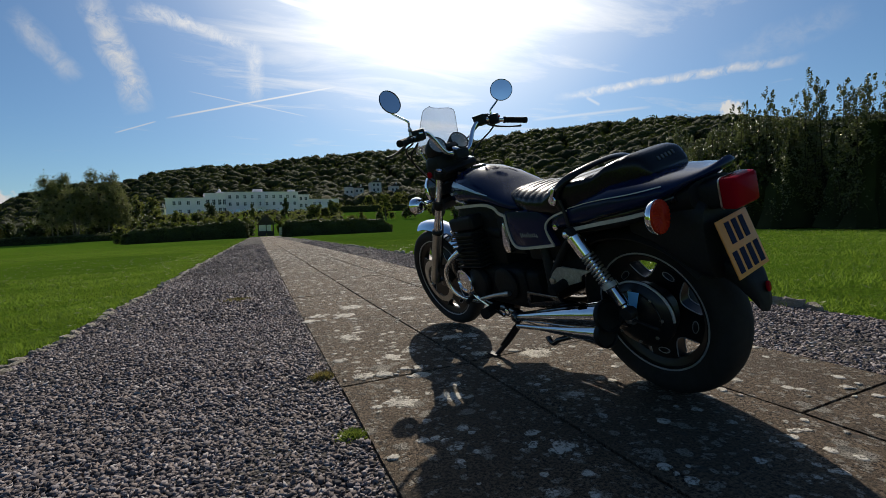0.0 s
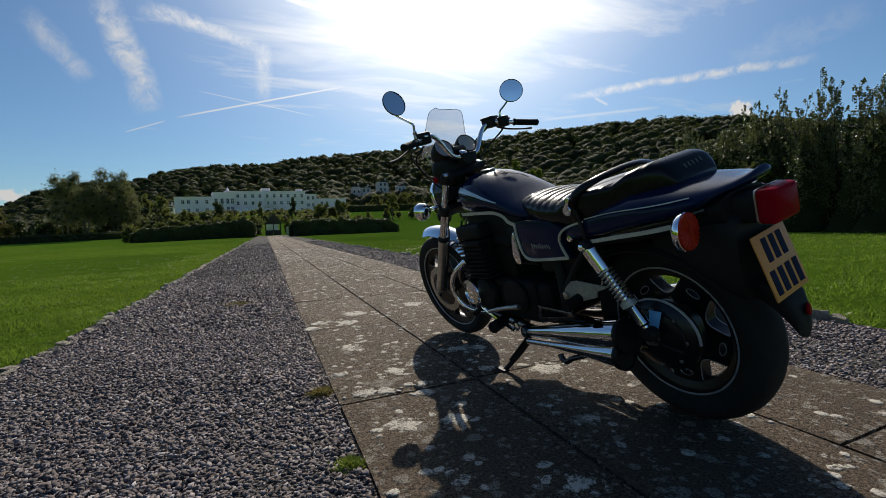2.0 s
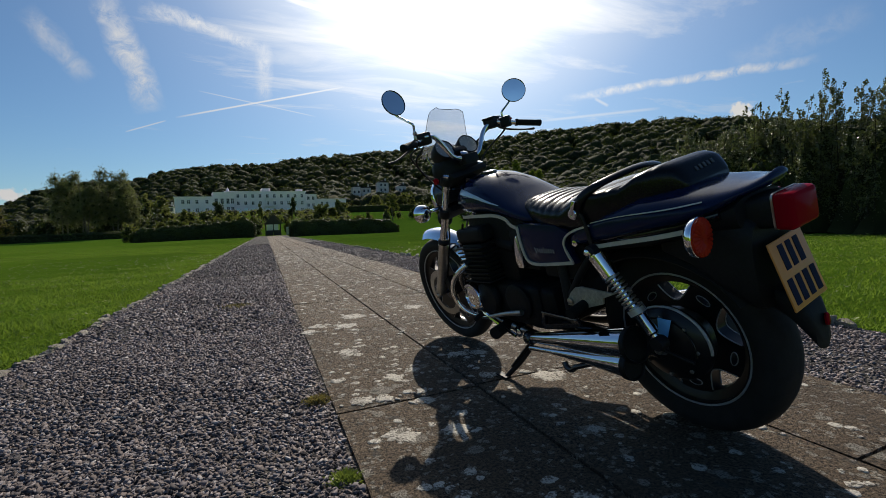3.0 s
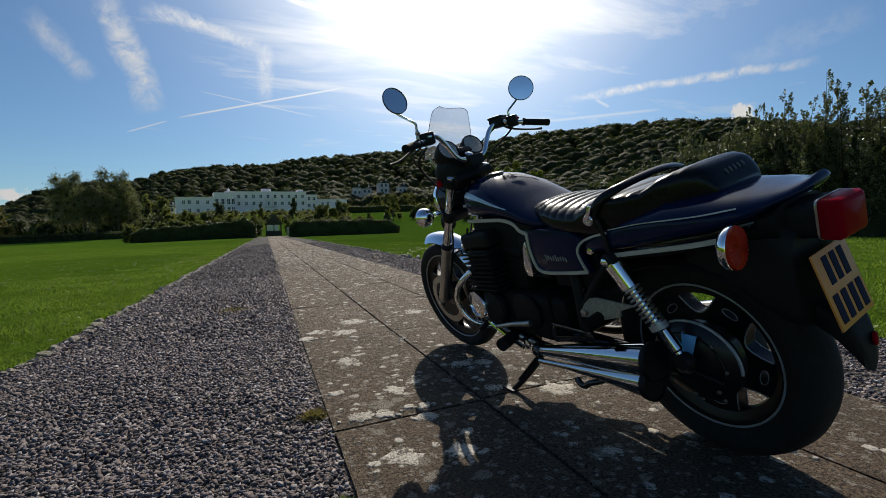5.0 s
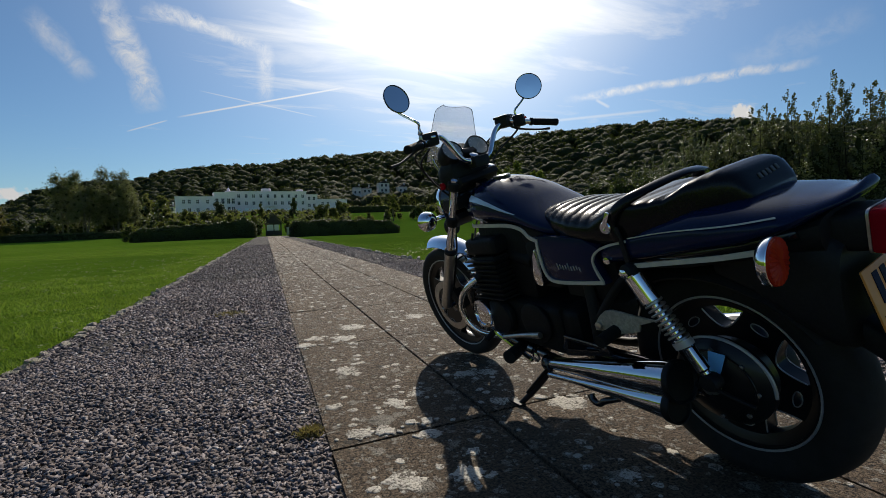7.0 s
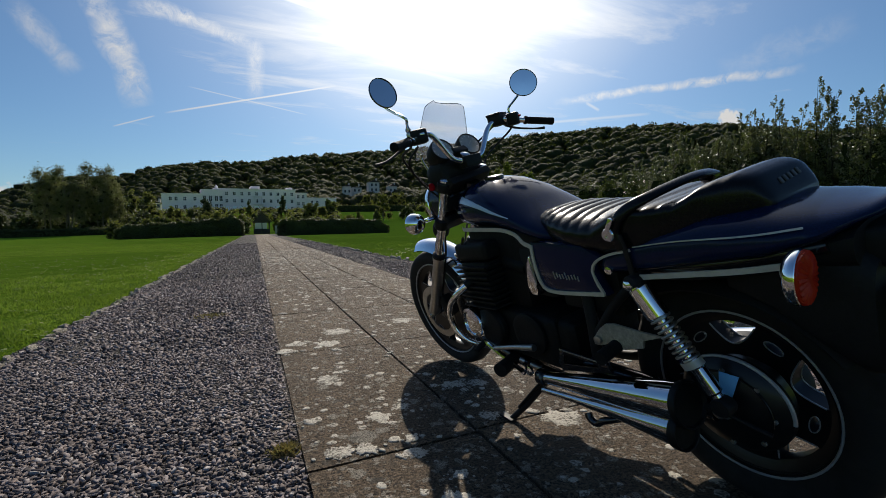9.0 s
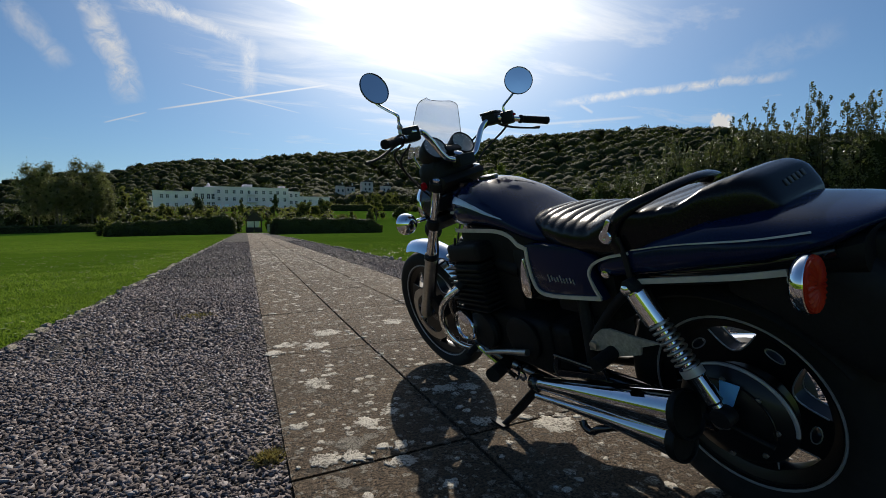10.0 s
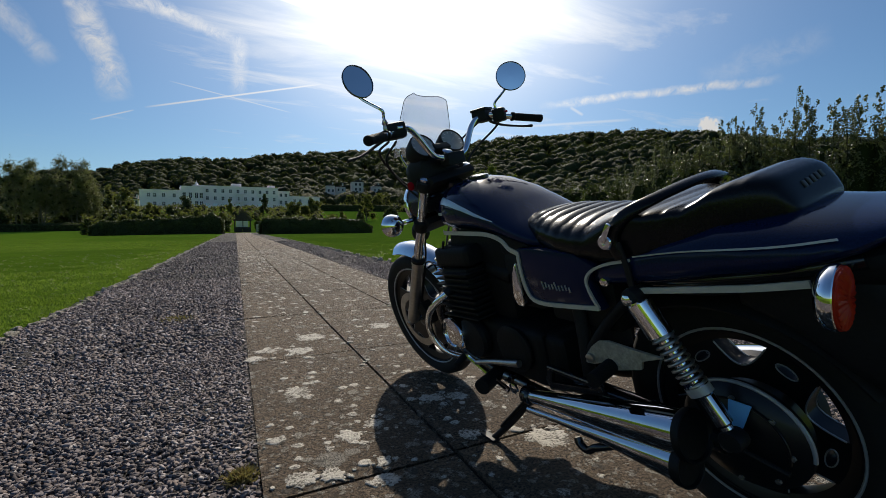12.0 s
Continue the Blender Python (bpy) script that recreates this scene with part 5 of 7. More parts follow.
DULL_ALLOY = material("dull_alloy", (0.33, 0.32, 0.30), 0.5, 0.9, scale=90, vary=0.2, bump=0.1, other=(0.16, 0.15, 0.13), stain=0.6)
CAST = material("cast_alloy", (0.40, 0.34, 0.26), 0.62, 0.15, scale=120, vary=0.35, bump=0.3, other=(0.20, 0.18, 0.15), stain=0.6)
EMBOSS = material("embossed_vinyl", (0.06, 0.06, 0.06), 0.5, scale=90, vary=0.2)
# chrome in a darker colour, for silencers that lie in the bike's shadow
SILENCER = material("shadowed_chrome", (0.50, 0.52, 0.56), 0.05, 1.0, scale=25, vary=0.06, rough_vary=0.03)
POLISHED = material("machined_lip", (0.36, 0.36, 0.37), 0.34, 0.3, scale=60, vary=0.12)
FLAT_BLACK = material("flat_black", (0.006, 0.006, 0.006), 0.5, scale=90, vary=0.35, bump=0.05, spec=0.2)
WHEEL_BLACK = material("black_wheel_enamel", (0.006, 0.006, 0.007), 0.38, scale=60, vary=0.2, coat=0.12, spec=0.3)
RUBBER = material("tyre_rubber", (0.010, 0.010, 0.010), 0.8, scale=45, vary=0.3, bump=0.12, other=(0.03, 0.028, 0.025), stain=0.3, spec=0.35)
GRIP = material("grip_rubber", (0.007, 0.007, 0.007), 0.8, scale=160, vary=0.3, bump=0.2, spec=0.2)
VINYL = material("black_vinyl", (0.005, 0.005, 0.006), 0.24, scale=220, vary=0.3, bump=0.05, spec=0.21)
SILVER = material("pale_stripe", (0.50, 0.46, 0.38), 0.35, scale=50, vary=0.1, coat=0.4)
PALE = material("pale_lettering", (0.40, 0.38, 0.36), 0.4, 0.3, scale=50, vary=0.1)
YELLOW = material("yellow_plate", (0.72, 0.27, 0.05), 0.4, scale=30, vary=0.06, other=(0.5, 0.26, 0.05), stain=0.3)
# pale tank stripe, with the sky it reflects put into its blue
FLASH = material("pale_blue_flash", (0.42, 0.52, 0.66), 0.3, scale=40, vary=0.06, coat=0.6)
INK = material("plate_ink", (0.010, 0.012, 0.04), 0.65, scale=30, vary=0.1, spec=0.12)
# bright blue put into the colour for the sky this small plate reflects
SKY_BLUE_PLATE = material("sky_blue_plate", (0.22, 0.56, 1.0), 0.35, scale=20, vary=0.06, coat=0.15)
DIAL = material("dial_face", (0.30, 0.30, 0.31), 0.45, scale=30, vary=0.2, coat=0.3)


def lens_material(name, color, glow):
    mat = bpy.data.materials.new(name)
    mat.use_nodes = True
    t = mat.node_tree
    n = Nodes(t)
    p = t.nodes["Principled BSDF"]
    p.inputs["Base Color"].default_value = (*color, 1)
    p.inputs["Roughness"].default_value = 0.22
    p.inputs["Subsurface Weight"].default_value = glow
    p.inputs["Subsurface Radius"].default_value = (0.02, 0.006, 0.003)
    p.inputs["Coat Weight"].default_value = 0.0
    p.inputs["Specular IOR Level"].default_value = 0.10 if glow else 0.02
    at = t.nodes.new("ShaderNodeTexCoord").outputs["Object"]
    wave = n.add("ShaderNodeTexWave", ("Vector", at), Scale=70.0)
    b = n.add("ShaderNodeBump", ("Height", wave.outputs["Fac"]), Strength=2.5 * glow, Distance=0.003)
    t.links.new(b.outputs[0], p.inputs["Normal"])
    return mat


AMBER, RED = lens_material("amber_lens", (0.42, 0.026, 0.010), 0.18), lens_material("red_lens", (0.27, 0.004, 0.012), 0.0)
MIRROR = material("mirror_glass", (0.95, 0.97, 0.98), 0.01, 1.0, scale=10, vary=0.01)
SCREEN_MAT = bpy.data.materials.new("clear_screen")
SCREEN_MAT.use_nodes = True
_t = SCREEN_MAT.node_tree
_t.nodes.clear()
_n = Nodes(_t)
_clear = _n.add("ShaderNodeBsdfTransparent", ("Color", (0.90, 0.91, 0.93, 1)))
_haze = _n.add("ShaderNodeBsdfDiffuse", ("Color", (0.55, 0.56, 0.58, 1)))
_tr = _n.add("ShaderNodeBsdfTranslucent", ("Color", (0.5, 0.5, 0.52, 1)))
_gl = _n.add("ShaderNodeBsdfGlossy", ("Color", (1, 1, 1, 1)), Roughness=0.04)
_a = _n.add("ShaderNodeMixShader", (0, 0.5), (1, _haze.outputs[0]), (2, _tr.outputs[0]))
_b = _n.add("ShaderNodeMixShader", (0, 0.16), (1, _clear.outputs[0]), (2, _a.outputs[0]))
_c = _n.add("ShaderNodeMixShader", (0, 0.05), (1, _b.outputs[0]), (2, _gl.outputs[0]))
_t.links.new(_c.outputs[0], _t.nodes.new("ShaderNodeOutputMaterial").inputs[0])

RAKE = Vector((-0.539, 0, 0.842))
STEER = Matrix.Translation((0.905, 0, 0.91)) @ Matrix.Rotation(radians(7.0), 4, RAKE) @ Matrix.Translation((-0.905, 0, -0.91))
BARS = Matrix.Translation((0.92, 0, 0)) @ Matrix.Rotation(radians(12.0), 4, "Z") @ Matrix.Translation((-0.92, 0, 0))
REAR_AXLE, FRONT_AXLE = Vector((0.084, -0.070, 0.285)), Vector((1.340, 0, 0.309))


ROUND = {}      # wheels and hubs keep their roundness


def b_part(name, bm, mat, parent=None, label="", smooth=True, steer=False):
    if parent in ROUND:
        return part(name, bm, mat, parent, label, smooth, ROUND[parent])
    return part(name, bm, mat, parent or bike, label, smooth, LONG @ (BARS if steer == "bars" else STEER if steer else Matrix()))


def ribbon(points, wide, thick=0.003, steps=6, bm=None):
    """A flat band along points on a side panel, wide in the panel's plane."""
    pts = smooth_path(points, steps)
    loops = []
    for k, p in enumerate(pts):
        way = (pts[min(k + 1, len(pts) - 1)] - pts[max(k - 1, 0)]).normalized()
        across = Vector((0, 1, 0)).cross(way).normalized() * wide / 2
        out = Vector((0, thick / 2, 0))
        loops.append([p + across + out, p - across + out, p - across - out, p + across - out])
    return rings(bm or bmesh.new(), loops)


def flip(bm):
    """The same on the bike's right."""
    bmesh.ops.scale(bm, vec=(1, -1, 1), verts=bm.verts)
    return bm


def arc(cx, cz, r, a0, a1, n, y=0.0):
    return [(cx + r * math.cos(radians(a0 + (a1 - a0) * k / n)), y, cz + r * math.sin(radians(a0 + (a1 - a0) * k / n))) for k in range(n + 1)]


def wheel(name, axle, tyre_r, rim_r, half, spokes, steer, drum):
    m = Matrix.Translation(axle)
    w = new(name)
    w.parent = bike
    tagged(w, "black cast wheel with polished pinstripes and a worn tyre")

    turn = STEER if steer else Matrix()
    at = turn @ axle
    turn = Matrix.Translation(LONG @ at - at) @ turn
    ROUND[w] = turn

    def add(n, bm, mat, label=""):
        return part(n, bm, mat, w, label, True, turn @ m)

    wall = tyre_r - rim_r
    prof = [(rim_r - 0.006, -half * 0.62), (rim_r + 0.012, -half * 0.80), (rim_r + wall * 0.45, -half), (tyre_r - wall * 0.30, -half * 0.94), (tyre_r - wall * 0.12, -half * 0.72), (tyre_r - 0.004, -half * 0.40), (tyre_r, 0)]
    add("tyre", lathe(prof + [(r, -h) for r, h in prof[-2::-1]], segs=80, closed=True), RUBBER, "black road tyre with worn tread")
    rim = [(rim_r - 0.004, -half * 0.72), (rim_r + 0.010, -half * 0.74), (rim_r + 0.012, -half * 0.66), (rim_r - 0.002, -half * 0.60), (rim_r - 0.030, -half * 0.30), (rim_r - 0.034, 0)]
    add("rim", lathe(rim + [(r, -h) for r, h in rim[-2::-1]], segs=72, closed=True), WHEEL_BLACK)
    for s in (-1, 1):
        add("pinstripe", tube([(math.cos(2 * math.pi * k / 60) * (rim_r + 0.004), s * half * 0.735, math.sin(2 * math.pi * k / 60) * (rim_r + 0.004)) for k in range(60)], 0.0034, 6, 0, closed=True), POLISHED, "polished rim edge")
    hub = 0.058 if not drum else 0.075
    inner = rim_r - 0.018
    for s in range(spokes):
        a0 = 2 * math.pi * (s + (0.71 if drum else 0.3)) / spokes
        span = math.pi / spokes
        outer = []
        low = inner * 0.63
        for k in range(-8, 9):
            t = k / 8
            # a spoke: narrow by the hub's lobes, wide at the rim, its sides hollowed
            outer.append((t * span * 0.46, inner))
        side = [(span * (0.46 + 0.54 * ((q / 7) ** 1.5)), inner - (inner - low) * math.sin(q / 7 * math.pi / 2)) for q in range(1, 8)]
        loop = outer + side + [(-a, r) for a, r in side[::-1]]
        base = [(span * (1 - 2 * q / 6), hub * 0.8) for q in range(7)]
        pts = [(-span, hub * 0.8)] + [(a, r) for a, r in ([(-a, r) for a, r in side[::-1]] + outer + side)] + base[:-1]
        flat = [(r * math.cos(a0 + a), r * math.sin(a0 + a)) for a, r in pts]
        slot_c, slot_l, slot_w = inner * 0.80, inner * 0.095, inner * 0.055
        slot = []
        for k in range(14):
            g = 2 * math.pi * k / 14
            rr = slot_c + slot_w * math.sin(g)
            tt = (slot_l * 1.25 * math.cos(g)) / slot_c
            slot.append((rr * math.cos(a0 + tt), rr * math.sin(a0 + tt)))
        y0, y1 = (-0.020, 0.020)
        add("spoke", prism(flat, y0, y1, "y", 0.0, holes=[slot]), WHEEL_BLACK)
        for y in (y0 - 0.001, y1 + 0.001):
            edge = [((r) * math.cos(a0 + a), y, (r) * math.sin(a0 + a)) for a, r in ([(a, r) for a, r in side] + [(2 * span - a, r) for a, r in side[::-1]])]
            add("pinstripe", tube(edge, 0.0019, 6, 0), POLISHED)
            add("pinstripe", tube([(u, y, v) for u, v in slot], 0.0015, 5, 0, closed=True), POLISHED)
    add("hub", lathe([(hub * 0.5, -half * 0.95), (hub * 0.8, -half * 0.9), (hub, -half * 0.5), (hub, half * 0.5), (hub * 0.8, half * 0.9), (hub * 0.5, half * 0.95)], segs=32), GLOSS_BLACK)
    return w


rear_wheel = wheel("rear_wheel", REAR_AXLE, 0.303, 0.206, 0.060, 5, False, True)
front_wheel = wheel("front_wheel", FRONT_AXLE, 0.302, 0.232, 0.047, 5, True, False)

drum = b_part("brake_drum", lathe([(0.118, -0.058), (0.122, -0.050), (0.122, -0.022), (0.02, -0.020)], REAR_AXLE, (0, 1, 0), 40), MATT_BLACK, rear_wheel, "black rear brake drum")

# front brake discs and calipers
for s in (-1, 1):
    ring = lathe([(0.098, -0.0025), (0.132, -0.0025), (0.132, 0.0025), (0.098, 0.0025)], FRONT_AXLE + Vector((0, s * 0.068, 0)), (0, 1, 0), 40, closed=True)
    b_part("brake_disc", ring, ALLOY, front_wheel, "steel brake disc", steer=True)
    b_part("brake_caliper", block(FRONT_AXLE + Vector((-0.115, s * 0.075, 0.055)), (0.055, 0.05, 0.10), 0.010, Matrix.Rotation(0.5, 4, "Y")), ENGINE, None, "black brake caliper", steer=True)

# fork
FT, FB = Vector((0.945, 0, 0.935)), Vector((1.337, 0, 0.309))
for s in (-1, 1):
    o = Vector((0, s * 0.098, 0))
    fork = b_part("fork_leg", tube([FT + o, FT.lerp(FB, 0.55) + o], 0.0185, 16, 0), CHROME, None, "chrome fork tube with alloy slider", steer=True)
    slide = [(0.0265, 0.0), (0.0275, 0.012), (0.0245, 0.03), (0.0245, 0.27), (0.027, 0.30), (0.027, 0.34), (0.018, 0.355)]
    b_part("fork_slider", lathe(slide, FT.lerp(FB, 0.505) + o, (FB - FT), 20), ALLOY, fork, steer=True)
    b_part("dust_seal", lathe([(0.020, 0), (0.028, 0.004), (0.029, 0.018), (0.024, 0.022)], FT.lerp(FB, 0.485) + o, (FB - FT), 20), MATT_BLACK, fork, steer=True)
    b_part("fork_cap", lathe([(0.021, 0), (0.021, 0.014), (0.012, 0.02)], FT + o + Vector((0.006, 0, -0.008)), (FT - FB), 6), CHROME, fork, steer=True)
    for f, tall in ((0.035, 0.035), (0.27, 0.04)):
        b_part("clamp", lathe([(0.027, -tall / 2), (0.029, -tall / 2 + 0.004), (0.029, tall / 2 - 0.004), (0.027, tall / 2)], FT.lerp(FB, f) + o, (FB - FT), 16), MATT_BLACK, fork, steer=True)
for f in (0.035, 0.27):
    b_part("fork_yoke", block(FT.lerp(FB, f) + Vector((-0.018, 0, -0.005)), (0.075, 0.20, 0.03), 0.008, Matrix.Rotation(radians(32.6), 4, "Y")), MATT_BLACK, steer=True)
b_part("front_axle", tube([FB + Vector((0, -0.12, 0)), FB + Vector((0, 0.125, 0))], 0.011, 12, 0), CHROME, steer=True)

# front mudguard with its stays
guard = bmesh.new()
loops = []
for k in range(19):
    a = radians(80 + (166 - 80) * k / 18)
    r = 0.336
    row = []
    for j in range(9):
        u = (j / 8 - 0.5) * 2
        row.append((FRONT_AXLE.x + (r + 0.022 * (1 - u * u) - 0.018 * u ** 4) * math.cos(a), u * 0.062, FRONT_AXLE.z + (r + 0.022 * (1 - u * u) - 0.018 * u ** 4) * math.sin(a)))
    row += [(FRONT_AXLE.x + (r + 0.018 * (1 - (j / 4 - 1) ** 2) - 0.022) * math.cos(a), -(j / 4 - 1) * 0.058, FRONT_AXLE.z + (r + 0.018 * (1 - (j / 4 - 1) ** 2) - 0.022) * math.sin(a)) for j in range(9)]
    loops.append(row)
rings(guard, loops)
b_part("front_mudguard", guard, CHROME, None, "chrome front mudguard", steer=True)
b_part("mudguard_stay", tube([(1.20, 0.066, 0.60), (1.19, 0.085, 0.56), (1.215, 0.09, 0.50)], 0.006, 8, 3), CHROME, steer=True)
b_part("mudguard_stay", tube([(1.20, -0.066, 0.60), (1.19, -0.085, 0.56), (1.215, -0.09, 0.50)], 0.006, 8, 3), CHROME, steer=True)

# headlamp
b_part("headlamp", lathe([(0.02, -0.11), (0.055, -0.10), (0.078, -0.06), (0.085, 0.0), (0.088, 0.015)], (1.10, 0, 0.835), (1, 0, -0.05), 32), GLOSS_BLACK, None, "round headlamp with black shell and chrome rim", steer=True)
head = b_part("headlamp_rim", lathe([(0.086, 0.0), (0.094, 0.004), (0.095, 0.022), (0.086, 0.034), (0.080, 0.030)], (1.11, 0, 0.834), (1, 0, -0.05), 36), CHROME, steer=True)
b_part("headlamp_lens", lathe([(0.083, 0.0), (0.07, 0.012), (0.04, 0.022), (0.004, 0.026)], (1.132, 0, 0.833), (1, 0, -0.05), 32), BRIGHT_PANE, head, steer=True)
b_part("headlamp_bracket", block((1.03, 0, 0.835), (0.10, 0.20, 0.05), 0.01), MATT_BLACK, steer=True)
b_part("horn", lathe([(0.02, -0.02), (0.038, -0.012), (0.042, 0.0), (0.038, 0.012), (0.01, 0.018)], (1.10, 0.075, 0.735), (1, 0.2, 0), 24), MATT_BLACK, None, "black round horn", steer=True)
b_part("reflector", lathe([(0.014, -0.006), (0.016, 0.0), (0.014, 0.005), (0.004, 0.006)], (0.985, 0.137, 0.925), (0.1, 1, 0), 20), RED, None, "dark red side reflector", steer=True)


def indicator(name, at, way, stem_to, amber, steer, label, r=0.043, deep=0.040):
    ob = b_part(name, lathe([(0.005, -deep), (r * 0.45, -deep * 0.95), (r * 0.74, -deep * 0.74), (r * 0.93, -deep * 0.4), (r, 0.0), (r, 0.006), (r * 0.94, 0.008)], at, way, 36), CHROME, None, label, steer=steer)
    lens = lathe([(r * 0.94, 0.003), (r * 0.965, 0.008), (r * 0.93, 0.011), (r * 0.80, 0.0135), (r * 0.45, 0.015), (0.004, 0.015)], at, way, 48)
    for k, v in enumerate(lens.verts):
        if k % 2 and 96 <= k < 240:
            v.co += Vector(way).normalized() * 0.0022
    b_part("lens", lens, amber, ob, "ribbed amber lens", steer=steer)
    b_part("stem", tube([Vector(at) - Vector(way).normalized() * 0.015, stem_to], 0.009, 10, 0), CHROME if steer else MATT_BLACK, ob, steer=steer)
    return ob


for s in (1, -1):
    indicator("front_indicator", (1.085, s * 0.20, 0.800), (1, s * 0.05, 0), (1.075, s * 0.10, 0.795), AMBER, True, "round chrome front indicator on a short stem")
    indicator("rear_indicator", (-0.148 if s > 0 else -0.136, s * 0.163, 0.668 if s > 0 else 0.655), (-1, -0.15, 0), (-0.125, s * 0.10, 0.685), AMBER, False, "round chrome rear indicator with amber lens", 0.0475, 0.019)

# handlebar, grips, levers
for s in (1, -1):
    bar = [(0.900, s * 0.045, 0.985), (0.905, s * 0.085, 1.005), (0.905, s * 0.135, 1.075), (0.895, s * 0.175, 1.105), (0.875, s * 0.225, 1.104), (0.845, s * 0.29, 1.084 if s < 0 else 1.091), (0.790, s * (0.415 if s > 0 else 0.395), 1.052 if s < 0 else 1.076)]
    hb = b_part("handlebar", tube(bar, 0.0105, 12, 6), CHROME, None, "bent chrome handlebar", steer="bars")
    g0 = Vector((0.842, s * 0.295, 1.083)) if s < 0 else Vector((0.838, 0.315, 1.086))
    g1 = Vector((0.783, s * 0.398, 1.050)) if s < 0 else Vector((0.786, 0.425, 1.074))
    grip = bmesh.new()
    lathe([(0.012, 0), (0.0165, 0.002), (0.0165, 0.010), (0.0134, 0.014)] + [v for k in range(8) for v in ((0.0136, 0.018 + k * 0.011), (0.0144, 0.021 + k * 0.011), (0.0144, 0.026 + k * 0.011))] + [(0.0150, 0.110), (0.0150, 0.120), (0.012, 0.123)], g0, g1 - g0, 20, bm=grip)
    b_part("grip", grip, GRIP, hb, "ribbed black rubber grip", steer="bars")
    sw = Vector((0.862, s * 0.255, 1.098))
    b_part("switch_block", block(sw, (0.046, 0.060, 0.050), 0.010, Matrix.Rotation(-s * 0.5, 4, "Z")), MATT_BLACK, hb, steer="bars")
    b_part("switch", block(sw + Vector((-0.026, 0.004 * s, 0.006)), (0.008, 0.018, 0.008), 0.002), CHROME if s > 0 else RED, hb, steer="bars")
    if s < 0:
        res = b_part("brake_reservoir", block((0.900, -0.205, 1.106), (0.055, 0.085, 0.042), 0.008, Matrix.Rotation(0.35, 4, "Z")), MATT_BLACK, hb, "black brake fluid reservoir", steer="bars")
        b_part("reservoir_cap", block((0.900, -0.205, 1.130), (0.058, 0.088, 0.010), 0.003, Matrix.Rotation(0.35, 4, "Z")), MATT_BLACK, res, steer="bars")
    perch = Vector((0.895, s * 0.235, 1.092))
    b_part("lever", tube([perch, perch + Vector((0.018, s * 0.035, -0.010)), perch + Vector((0.010, s * 0.09, -0.030)), perch + Vector((-0.020, s * 0.165, -0.050)), perch + Vector((-0.030, s * 0.215, -0.056))], [0.007, 0.006, 0.0045, 0.0038, 0.006], 10, 5), MATT_BLACK, hb, "curved control lever", steer="bars")
    # mirror on its stem, as the bar stands turned
    if s > 0:
        mb, bend, low, mid = Vector((0.810, 0.268, 1.115)), Vector((0.785, 0.280, 1.162)), Vector((0.862, 0.298, 1.218)), Vector((0.852, 0.303, 1.268))
        face = Vector((-0.965, -0.190, 0.170)).normalized()
    else:
        mb, bend, low, mid = Vector((0.925, -0.252, 1.107)), Vector((0.921, -0.256, 1.147)), Vector((0.890, -0.285, 1.182)), Vector((0.862, -0.300, 1.222))
        face = Vector((-1.0, 0.50, 0.16)).normalized()
    mir = b_part("mirror", lathe([(0.004, 0.022), (0.028, 0.019), (0.046, 0.009), (0.0535, 0.0), (0.0535, -0.004), (0.051, -0.005), (0.0505, -0.002)], mid, -face, 40), GLOSS_BLACK, None, "round mirror on a bent chrome stem")
    b_part("mirror_glass", lathe([(0.0506, 0.002), (0.03, 0.0026), (0.004, 0.003)], mid + face * 0.0005, face, 40), MIRROR, mir)
    b_part("stem", tube([mb, mb.lerp(bend, 0.6), bend, bend.lerp(low, 0.5), low, low.lerp(mid, 0.4) - face * 0.016], 0.0048, 8, 5), CHROME, mir)
    b_part("stem_joint", lathe([(0.006, -0.02), (0.009, -0.014), (0.010, -0.002), (0.007, 0.006), (0.010, 0.012), (0.006, 0.022)], mb, (0, 0, 1), 14), ALLOY, mir)
b_part("handlebar", tube([(0.900, -0.05, 0.985), (0.900, 0.05, 0.985)], 0.0115, 12, 0), CHROME, steer="bars")
b_part("bar_clamp", block((0.900, 0, 0.978), (0.045, 0.085, 0.045), 0.008), MATT_BLACK, steer="bars")

# instruments
for s in (1, -1):
    at, way = Vector((0.965, s * 0.074, 1.038)), Vector((-0.90, 0.10, 0.48))
    pod = b_part("gauge", lathe([(0.012, -0.062), (0.036, -0.055), (0.046, -0.030), (0.049, 0.0), (0.049, 0.010), (0.045, 0.013)], at, way, 32), MATT_BLACK, None, "round instrument in a black cup", steer="bars")
    b_part("dial", lathe([(0.0445, 0.0132), (0.0445, 0.0142), (0.004, 0.0144)], at, way, 32), DIAL, pod, steer="bars")
    b_part("bezel", lathe([(0.0445, 0.011), (0.0478, 0.011), (0.0478, 0.018), (0.0445, 0.018)], at, way, 32, closed=True), MATT_BLACK, pod, steer="bars")
    turn = way.to_track_quat("Z", "Y").to_matrix().to_4x4()
    for k in range(9):
        a = radians(-120 + 30 * k)
        b_part("tick", block(at + way.normalized() * 0.0148 + turn @ Vector((0.036 * math.sin(a), 0.036 * math.cos(a), 0)), (0.0018, 0.008, 0.0008), 0, turn @ Matrix.Rotation(-a, 4, "Z")), WHITEWASH, pod, steer="bars")
    b_part("needle", block(at + way.normalized() * 0.0160, (0.003, 0.034, 0.0015), 0, turn @ Matrix.Rotation(0.9 * s, 4, "Z")), PALE, pod, steer="bars")
b_part("warning_panel", block((0.955, 0, 1.015), (0.030, 0.075, 0.055), 0.006, Matrix.Rotation(radians(-44), 4, "Y")), MATT_BLACK, None, "black panel of warning lamps", steer="bars")
